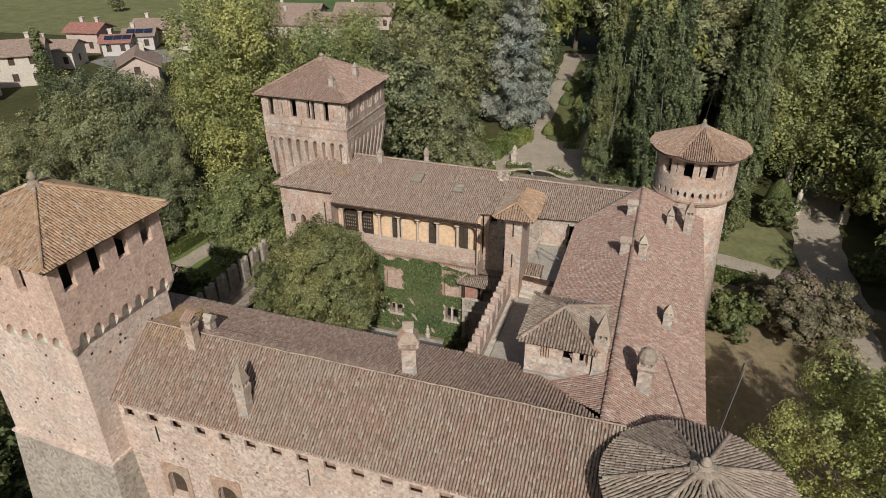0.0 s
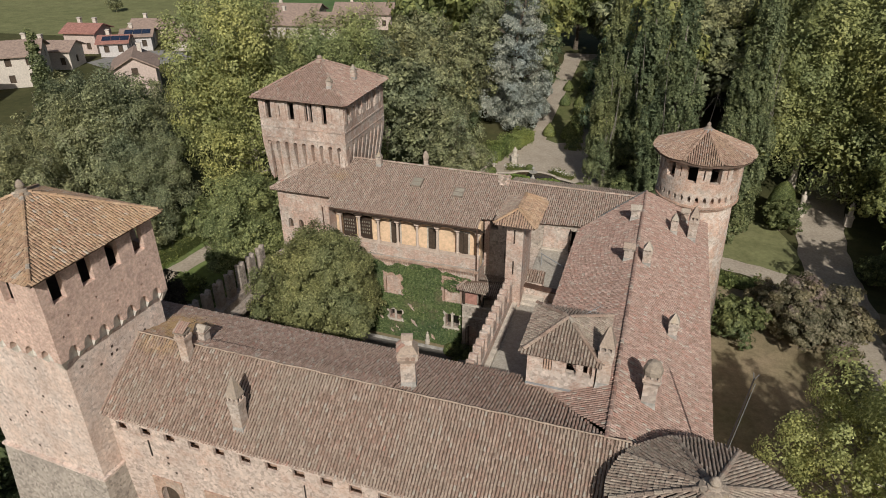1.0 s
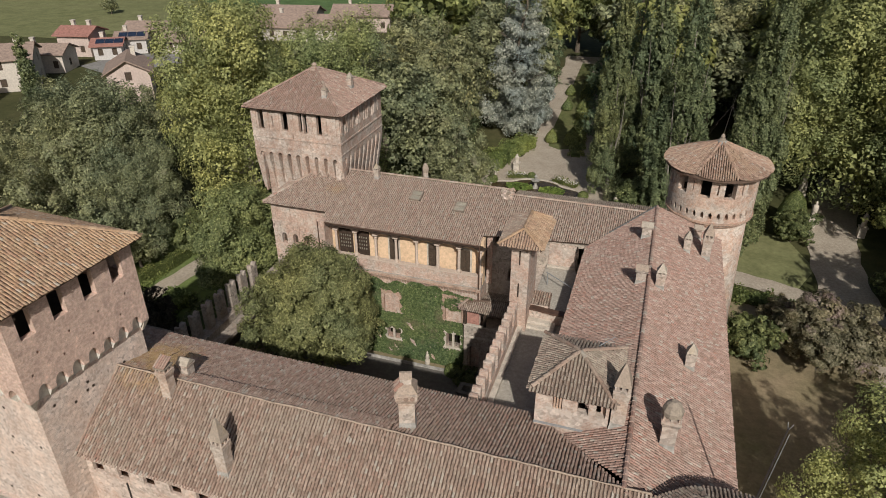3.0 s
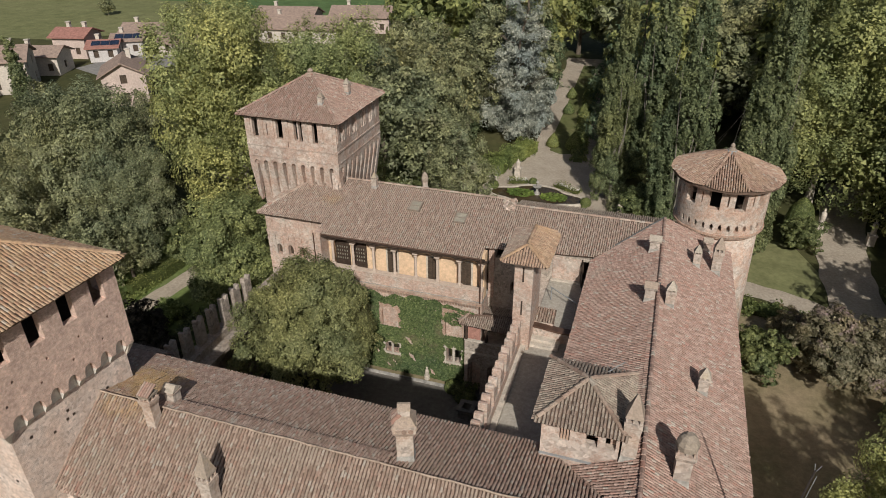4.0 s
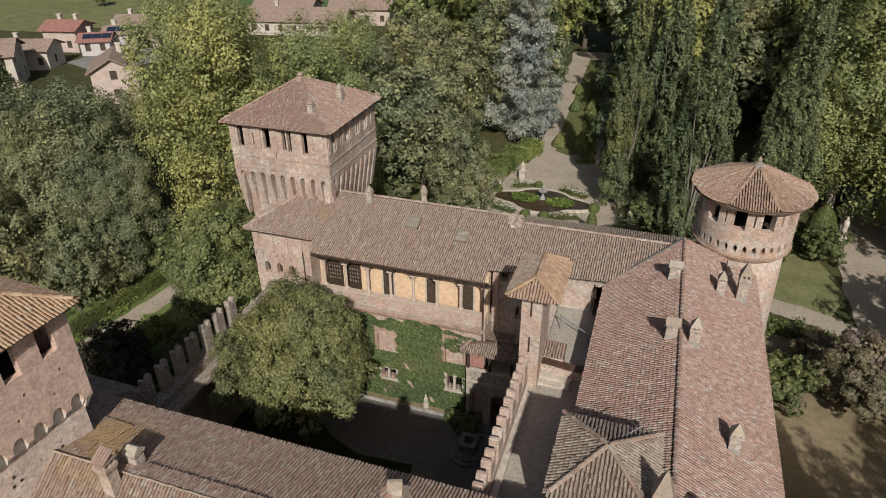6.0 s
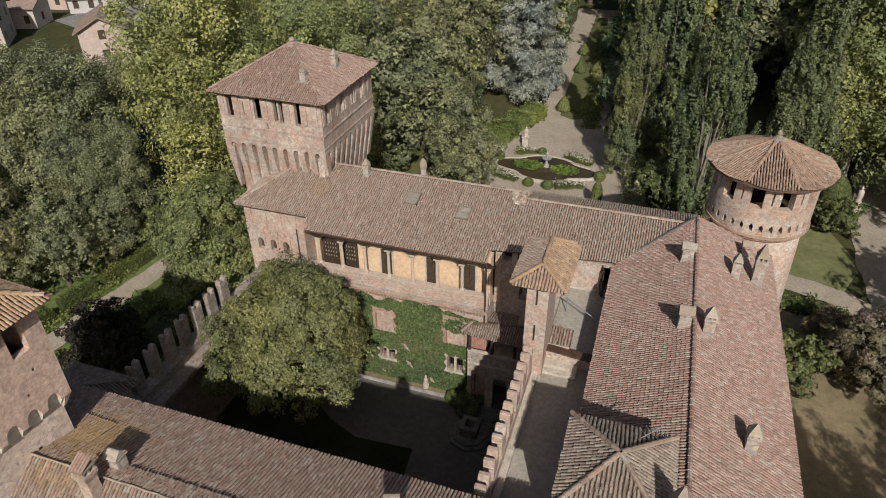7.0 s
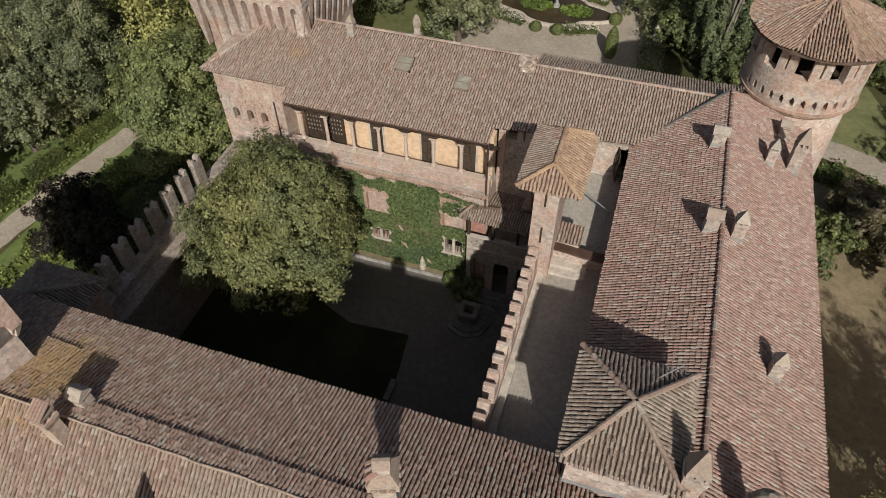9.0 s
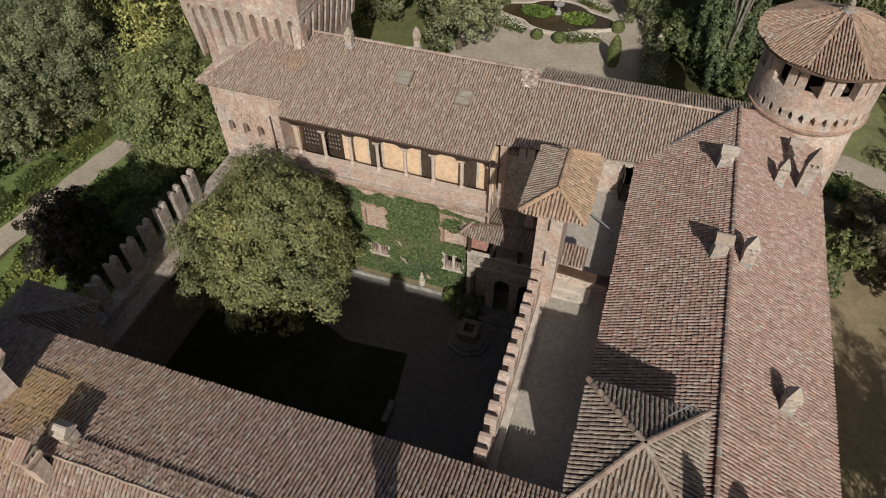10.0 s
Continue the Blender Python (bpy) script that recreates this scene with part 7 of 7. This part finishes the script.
hedge("ground_cover", "dark green shrubs in the shade of the wall", [(-35.4, 38.6), (-34.6, 42), (-33.8, 44)], 3.0, 0.9, LEAF_BUSH, 330, 0.24, "shrubs", 16, 0.3)
hedge("ground_cover", "loose bright green shrubs below the tower", [(-39.4, 29.5), (-38.9, 33), (-38.7, 35.5)], 2.2, 0.8, LEAF_COVER, 450, 0.22, "shrubs", 15, 0.25)
hedge("ground_cover", "low green shrubs edging the lawn", [(6.5, 58.6), (10.5, 58.2), (14.2, 55.5)], 1.8, 0.5, LEAF_HEDGE, 350, 0.2, "shrubs", 6, 0.3)
hedge("hedge", "dark clipped hedge beside the drive", [(16.3, 47.5), (15.8, 40), (16.2, 33)], 1.0, 1.3, LEAF_DARK, 260, 0.18, "hedge", 7)
hedge("hedge", "rounded bright green garden hedge", [(-21.6, 80.0), (-20.2, 81.2), (-20.0, 84.5), (-17.6, 90.5)], 2.2, 1.7, LEAF_COVER, 330, 0.2, "hedge", 8, 0.2)
hedge("hedge", "low garden hedge behind the statue", [(-24.5, 82.5), (-21.0, 84.0)], 1.6, 1.3, LEAF_HEDGE, 300, 0.2, "hedge", 9)
hedge("hedge", "dark low hedge at the edge of the gravel terrace", [(-4.2, 63.5), (-4.5, 72), (-5.3, 80)], 1.5, 1.1, LEAF_DARK, 300, 0.2, "hedge", 12, 0.3)
hedge("ground_cover", "low leafy border along the avenue", [(-11.0, 88), (-12.4, 105), (-14.2, 130)], 1.4, 0.5, LEAF_MID, 160, 0.3, "shrubs", 10, 0.3)

# ---- the garden ----
basin = thing("garden_basin", "lobed stone-edged garden basin with dark water", "basin", (-14, 75.7, 0))


def lobed(k, grow):
    a = 2 * math.pi * k / 72
    r = 1 + 0.13 * math.cos(4 * a) - 0.05 * math.cos(8 * a)
    return (-14.0 + (5.0 * r + grow) * math.cos(a), 75.6 + (2.75 * (1 + 0.10 * math.cos(4 * a)) + grow) * math.sin(a))


bm = bmesh.new()
inner, outer = [lobed(k, -0.12) for k in range(72)], [lobed(k, 0.12) for k in range(72)]
for k in range(72):
    j = (k + 1) % 72
    hexa(bm, [(*inner[k], -0.2), (*inner[j], -0.2), (*outer[j], -0.2), (*outer[k], -0.2)], [(*inner[k], 0.1), (*inner[j], 0.1), (*outer[j], 0.1), (*outer[k], 0.1)])
weld(bm)
part("rim", bm, STONE, basin, "pale stone basin rim")
WATER, wnt, wb = nodes_of("dark_water", 0.06, 0.3)
wnt.links.new(ramp(wnt, noise_at(wnt, 0.5), [(0.3, (0.035, 0.026, 0.014)), (0.7, (0.075, 0.052, 0.026))]), wb.inputs["Base Color"])
bump(wnt, wb, noise_at(wnt, 6.0), 0.05, 0.01)
bm = bmesh.new()
bm.faces.new([bm.verts.new((*p, 0.0)) for p in inner])
part("water", bm, WATER, basin, "still dark brown water")
for cx, cy in ((-15.9, 75.9), (-12.0, 75.7)):
    g = np.random.default_rng(int(-cx * 10))
    v, f = [], []
    for k in range(230):
        a, q = g.uniform(0, 6.28), math.sqrt(g.random())
        x, y, r = cx + 1.6 * q * math.cos(a), cy + 1.15 * q * math.sin(a), g.uniform(0.11, 0.2)
        z = 0.03 + 0.16 * g.random() * (1 - q * 0.5)
        i = len(v)
        v += [(x + r * math.cos(6.28 * m / 7), y + r * math.sin(6.28 * m / 7), z + 0.05 * g.normal()) for m in range(7)]
        f.append(list(range(i, i + 7)))
    pads = thing("water_lilies", "round mat of green water-lily leaves", "plant", (cx, cy, 0.0), "water lilies")
    raw("leaves", v, f, LEAF_LILY, pads, "", "stuff")
fount = thing("fountain", "small stone bowl fountain on a baluster", "fountain", (-14, 76.1, 0))
bm = bmesh.new()
lathe(bm, -14, 76.1, [(0.35, -0.1), (0.3, 0.25), (0.16, 0.35), (0.14, 0.7), (0.5, 0.95), (0.52, 1.02), (0.1, 1.0), (0.08, 1.35), (0.2, 1.5), (0.03, 1.75)], 16)
part("bowl", bm, STONE_GREY, fount)


def topiary(places, profile, label, group, seed, count=900):
    """Clipped bushes: a solid of turning with small leaves on it."""
    t = thing("topiary", label, "topiary")
    g = np.random.default_rng(seed)
    bm = bmesh.new()
    lathe(bm, 0, 0, [(r * 0.95, z) for r, z in profile], 14)
    me_core = part("core", bm, LEAF_HEDGE)
    me_core.parent = t
    zz = g.uniform(profile[0][1], profile[-1][1], count)
    rr = np.interp(zz, [p[1] for p in profile], [p[0] for p in profile])
    a = g.uniform(0, 2 * np.pi, count)
    P = np.stack([rr * np.cos(a), rr * np.sin(a), zz], 1)
    N = np.stack([np.cos(a), np.sin(a), 0.5 + 0 * a], 1) + g.normal(size=(count, 3)) * 0.4
    N /= np.linalg.norm(N, axis=1)[:, None]
    T = g.normal(size=(count, 3))
    T -= N * (T * N).sum(1)[:, None]
    T /= np.linalg.norm(T, axis=1)[:, None]
    B = np.cross(N, T)
    s = 0.16
    v = np.stack([P - T * s * 0.5, P + B * s * 0.4, P + T * s * 0.5, P - B * s * 0.4], 1).reshape(-1, 3)
    i = np.arange(count)[:, None] * 4
    f = np.concatenate([i + np.array((0, 1, 2)), i + np.array((0, 2, 3))], 0)
    ob = raw("leaves", v.tolist(), f.tolist(), LEAF_HEDGE, None, "", "stuff")
    ob.parent = t
    put(t, places, group)


topiary([(-15.0, 71.6, 0.75, 0), (-13.0, 71.6, 0.8, 50), (-8.2, 75.0, 0.85, 90), (-15.1, 79.3, 0.7, 10), (-19.4, 76.6, 0.9, 33), (-13.0, 40.5, 0.85, 12), (-11.2, 65.5, 0.7, 70)],
        [(0.25, 0.0), (0.6, 0.2), (0.75, 0.55), (0.62, 0.95), (0.3, 1.15), (0.05, 1.2)], "clipped round box ball beside the basin", "box balls", 21)
topiary([(-15.1, 92.9, 0.9, 0), (-12.2, 92.6, 1.15, 0), (-15.4, 108.4, 0.85, 0), (-12.9, 108.2, 0.95, 0), (-16.2, 117, 0.85, 0), (-13.4, 117.5, 0.85, 0)],
        [(0.5, 0.0), (1.05, 0.35), (1.0, 0.9), (0.6, 1.6), (0.2, 2.1), (0.03, 2.3)], "clipped green cone on the avenue lawn", "clipped cones", 22)
topiary([(-7.8, 69.2, 1, 0), (-4.7, 70.8, 0.6, 0)], [(0.35, 0.0), (0.5, 0.5), (0.55, 1.6), (0.4, 2.4), (0.1, 2.9), (0.02, 3.0)], "slim clipped green column", "clipped columns", 23)
topiary([(13.6, 75.0, 0.8, 0)], [(1.2, 0.0), (1.7, 0.8), (1.75, 2.2), (1.3, 3.8), (0.6, 4.8), (0.05, 5.2)], "large rounded clipped yew beside the drive", "clipped yew", 24, 5000)
sheet("lawn", [(-15.2, 91.2), (-13.6, 90.2), (-12.0, 91.0), (-11.8, 96), (-12.8, 113), (-15.2, 140), (-17.4, 140), (-16.4, 113), (-15.8, 96)], -0.165, GRASS, "strip of lawn in the middle of the avenue", "lawn")
for k, line in enumerate(([(-18.8, 73.2), (-16.4, 72.2)], [(-12.4, 72.0), (-9.6, 73.0)], [(-18.0, 79.0), (-15.8, 79.6)], [(-12.2, 79.4), (-9.4, 78.2)])):
    hedge("flower_border", "low border of white flowers round the basin", line, 0.9, 0.35, LEAF_HEDGE, 420, 0.14, "flowers", 40 + k, 0.3)
    g = random.Random(k)
    v, f = [], []
    for m in range(110):
        q = g.random()
        x, y = line[0][0] + (line[1][0] - line[0][0]) * q + g.uniform(-0.4, 0.4), line[0][1] + (line[1][1] - line[0][1]) * q + g.uniform(-0.4, 0.4)
        i = len(v)
        z = 0.15 + g.random() * 0.2
        v += [(x + 0.06, y, z), (x, y + 0.06, z), (x - 0.06, y, z), (x, y - 0.06, z), (x, y, z + 0.05)]
        f += [(i, i + 1, i + 4), (i + 1, i + 2, i + 4), (i + 2, i + 3, i + 4), (i + 3, i, i + 4)]
    tagged(raw("flowers", v, f, MORTAR_WHITE, None, "", "stuff"), "scattered small white flowers", "flowers")


def statue(x, y, h, label):
    t = thing("statue", label, "statue", (x, y, -0.2), "garden statues")
    bm = bmesh.new()
    box(bm, x - 0.35, x + 0.35, y - 0.35, y + 0.35, -0.2, 0.9)
    box(bm, x - 0.42, x + 0.42, y - 0.42, y + 0.42, 0.9, 1.02)
    lathe(bm, x, y, [(0.28, 1.02), (0.24, 1.02 + 0.3 * h), (0.3, 1.02 + 0.5 * h), (0.26, 1.02 + 0.72 * h), (0.1, 1.02 + 0.8 * h), (0.13, 1.02 + 0.9 * h), (0.04, 1.02 + h)], 10)
    ob = part("figure_and_plinth", bm, STONE, t)


statue(-17.4, 81.0, 1.1, "pale weathered stone statue on a plinth")
statue(15.8, 75.6, 1.7, "white stone statue on a plinth by the drive")
statue(20.3, 74.5, 1.7, "stone statue standing in tree shade")
statue(-4.3, 71.5, 1.5, "grey stone statue beside a clipped column")
b2 = thing("bench", "long pale stone garden bench", "bench", (-20, 79.0, -0.2))
bm = bmesh.new()
box(bm, -20.8, -19.3, 78.8, 79.15, 0.22, 0.32)
part("seat", bm, STONE, b2)
for x in (-20.6, -19.7):
    bm = bmesh.new()
    box(bm, x, x + 0.2, 78.85, 79.1, -0.2, 0.218)
    part("support", bm, STONE, b2)


# ---- the village ----
HOUSE_PINK = plain("pink_render", (0.50, 0.40, 0.35), vary=0.1, scale=0.5)
HOUSE_CREAM = plain("cream_render", (0.52, 0.465, 0.40), vary=0.1, scale=0.5)
HOUSE_YELLOW = plain("yellow_render", (0.58, 0.50, 0.33), vary=0.08, scale=0.5)
HOUSE_GREY = plain("grey_render", (0.50, 0.47, 0.45), vary=0.1, scale=0.5)
ROOF_RED = plain("red_roof_tiles", (0.31, 0.155, 0.125), vary=0.25, scale=2.0)
ROOF_BROWN = plain("brown_roof_tiles", (0.29, 0.215, 0.175), vary=0.25, scale=2.0)
PANEL = plain("solar_panel", (0.02, 0.03, 0.055), rough=0.2, spec=0.6, vary=0.2)


def house(x, y, turn, w, d, h, rise, wall, roof, label, chimneys=1, panels=0):
    """A gabled house: walls with window recesses, eaves, chimneys. w runs along the ridge."""
    t = thing("house", label, "house")
    t.matrix_basis = pose(x, y, -0.2, 0, 0, turn)

    def add(name, bm, mat, parent=t):
        ob = part(name, bm, mat)
        ob.parent = parent
        return ob

    bm = bmesh.new()
    floors = 2 if h > 4.5 else 1
    n = max(2, int(w / 3))
    m = max(1, int(d / 4))
    holes_w = [(w * (i + 0.5) / n - 0.5, w * (i + 0.5) / n + 0.5, 0.9 + 2.9 * k, 2.3 + 2.9 * k) for i in range(n) for k in range(floors)]
    holes_d = [(d * (i + 0.5) / m - 0.5, d * (i + 0.5) / m + 0.5, 0.9 + 2.9 * k, 2.3 + 2.9 * k) for i in range(m) for k in range(floors)]
    wall_loop(bm, [(-w / 2, -d / 2), (w / 2, -d / 2), (w / 2, d / 2), (-w / 2, d / 2)], 0, h, 0.3, [holes_w, holes_d, holes_w, holes_d])
    add("wall", bm, wall)
    for s in (-1, 1):
        bm = bmesh.new()
        xx = s * w / 2
        tri = [(-d / 2, h), (d / 2, h), (0, h + rise)]
        hexa(bm, [(xx, a, b) for a, b in tri], [(xx - s * 0.3, a, b) for a, b in tri])
        add("gable", bm, wall)
    e = 0.6
    k = rise / (d / 2)
    for s in (-1, 1):
        bm = bmesh.new()
        hexa(bm, [(-w / 2 - e, s * (d / 2 + e), h - e * k), (w / 2 + e, s * (d / 2 + e), h - e * k), (w / 2 + e, 0, h + rise), (-w / 2 - e, 0, h + rise)],
             [(-w / 2 - e, s * (d / 2 + e), h - e * k + 0.22), (w / 2 + e, s * (d / 2 + e), h - e * k + 0.22), (w / 2 + e, 0, h + rise + 0.22), (-w / 2 - e, 0, h + rise + 0.22)])
        slab = add("roof", bm, roof)
        if s == -1:
            for q in range(panels):
                bm = bmesh.new()
                x0 = -w / 2 + 0.6 + 1.8 * q
                pts = [(x0, -d / 2 + 0.4), (x0 + 1.7, -d / 2 + 0.4), (x0 + 1.7, -0.8), (x0, -0.8)]
                zf = lambda yy: h + rise - abs(yy) * k + 0.26
                hexa(bm, [(a, b, zf(b)) for a, b in pts], [(a, b, zf(b) + 0.06) for a, b in pts])
                add("solar_panel", bm, PANEL, slab)
    for hl, wall_len, axis in ((holes_w, w, 0), (holes_d, d, 1)):
        for s0, s1, z0, z1 in hl:
            for sgn in (-1, 1):
                bm = bmesh.new()
                c = s0 - wall_len / 2
                if axis == 0:
                    box(bm, c, c + 1.0, sgn * d / 2 - sgn * 0.2 - 0.03, sgn * d / 2 - sgn * 0.2 + 0.03, z0, z1)
                else:
                    box(bm, sgn * w / 2 - sgn * 0.2 - 0.03, sgn * w / 2 - sgn * 0.2 + 0.03, c, c + 1.0, z0, z1)
                add("window", bm, SHUTTER)
    for q in range(chimneys):
        bm = bmesh.new()
        cx = -w / 4 + q * w / 2
        box(bm, cx - 0.35, cx + 0.35, 0.6, 1.3, h + rise * 0.4, h + rise + 1.0)
        box(bm, cx - 0.45, cx + 0.45, 0.5, 1.4, h + rise + 1.003, h + rise + 1.15)
        add("chimney", bm, HOUSE_CREAM)


house(-120.5, 117.5, 12, 7.0, 6.5, 4.4, 1.2, HOUSE_PINK, ROOF_RED, "pinkish two-storey house with a red tiled roof", 2)
house(-112.5, 116.5, 30, 5.5, 5.5, 2.9, 0.9, HOUSE_GREY, ROOF_RED, "low outbuilding with a dark solar roof", 1, 3)
house(-111.5, 122.5, 30, 6.0, 6, 3.2, 0.9, HOUSE_GREY, ROOF_BROWN, "low house with solar panels on its roof", 1, 3)
house(-113.5, 130.5, 18, 9, 7, 3.3, 1.4, HOUSE_YELLOW, ROOF_BROWN, "long yellow farmhouse with a brown roof", 1)
house(-101.0, 126.5, 10, 8, 7, 2.6, 1.3, HOUSE_CREAM, ROOF_BROWN, "low cream house behind the trees", 1)
house(-113.5, 92.5, 38, 10, 9, 5.6, 1.7, HOUSE_CREAM, ROOF_BROWN, "large cream house with a balcony side", 2)
house(-116.5, 104.0, 20, 9, 6, 3.7, 1.2, HOUSE_CREAM, ROOF_BROWN, "cream terraced house with a brown roof", 1)
house(-112.0, 78.0, 30, 11, 8, 4.0, 1.5, HOUSE_CREAM, ROOF_BROWN, "low cream house beside the road", 1)
house(-87.0, 93.5, -52, 8, 6.6, 5.2, 1.8, HOUSE_PINK, ROOF_BROWN, "pink gabled house among the trees", 1)
house(-83.0, 146.0, 10, 22, 9, 3.2, 2.0, HOUSE_CREAM, ROOF_BROWN, "long farm building with a brown roof", 1)
house(-74.0, 160.0, 14, 14, 9, 3.8, 1.8, HOUSE_PINK, ROOF_BROWN, "pale farmhouse at the edge of the field", 1)
house(-92.0, 156.0, 10, 14, 9, 3.4, 1.8, HOUSE_CREAM, ROOF_BROWN, "small cream house far off", 1)
field_tree = copy_thing(dark_tree, pose(-150, 158, -0.25) @ Matrix.Diagonal((0.4, 0.4, 0.35, 1)))
field_tree["group"] = "field trees"


# the corner tower stands slightly askew
left.matrix_basis = left.matrix_basis @ Matrix.Rotation(radians(-3.1), 4, "Z")
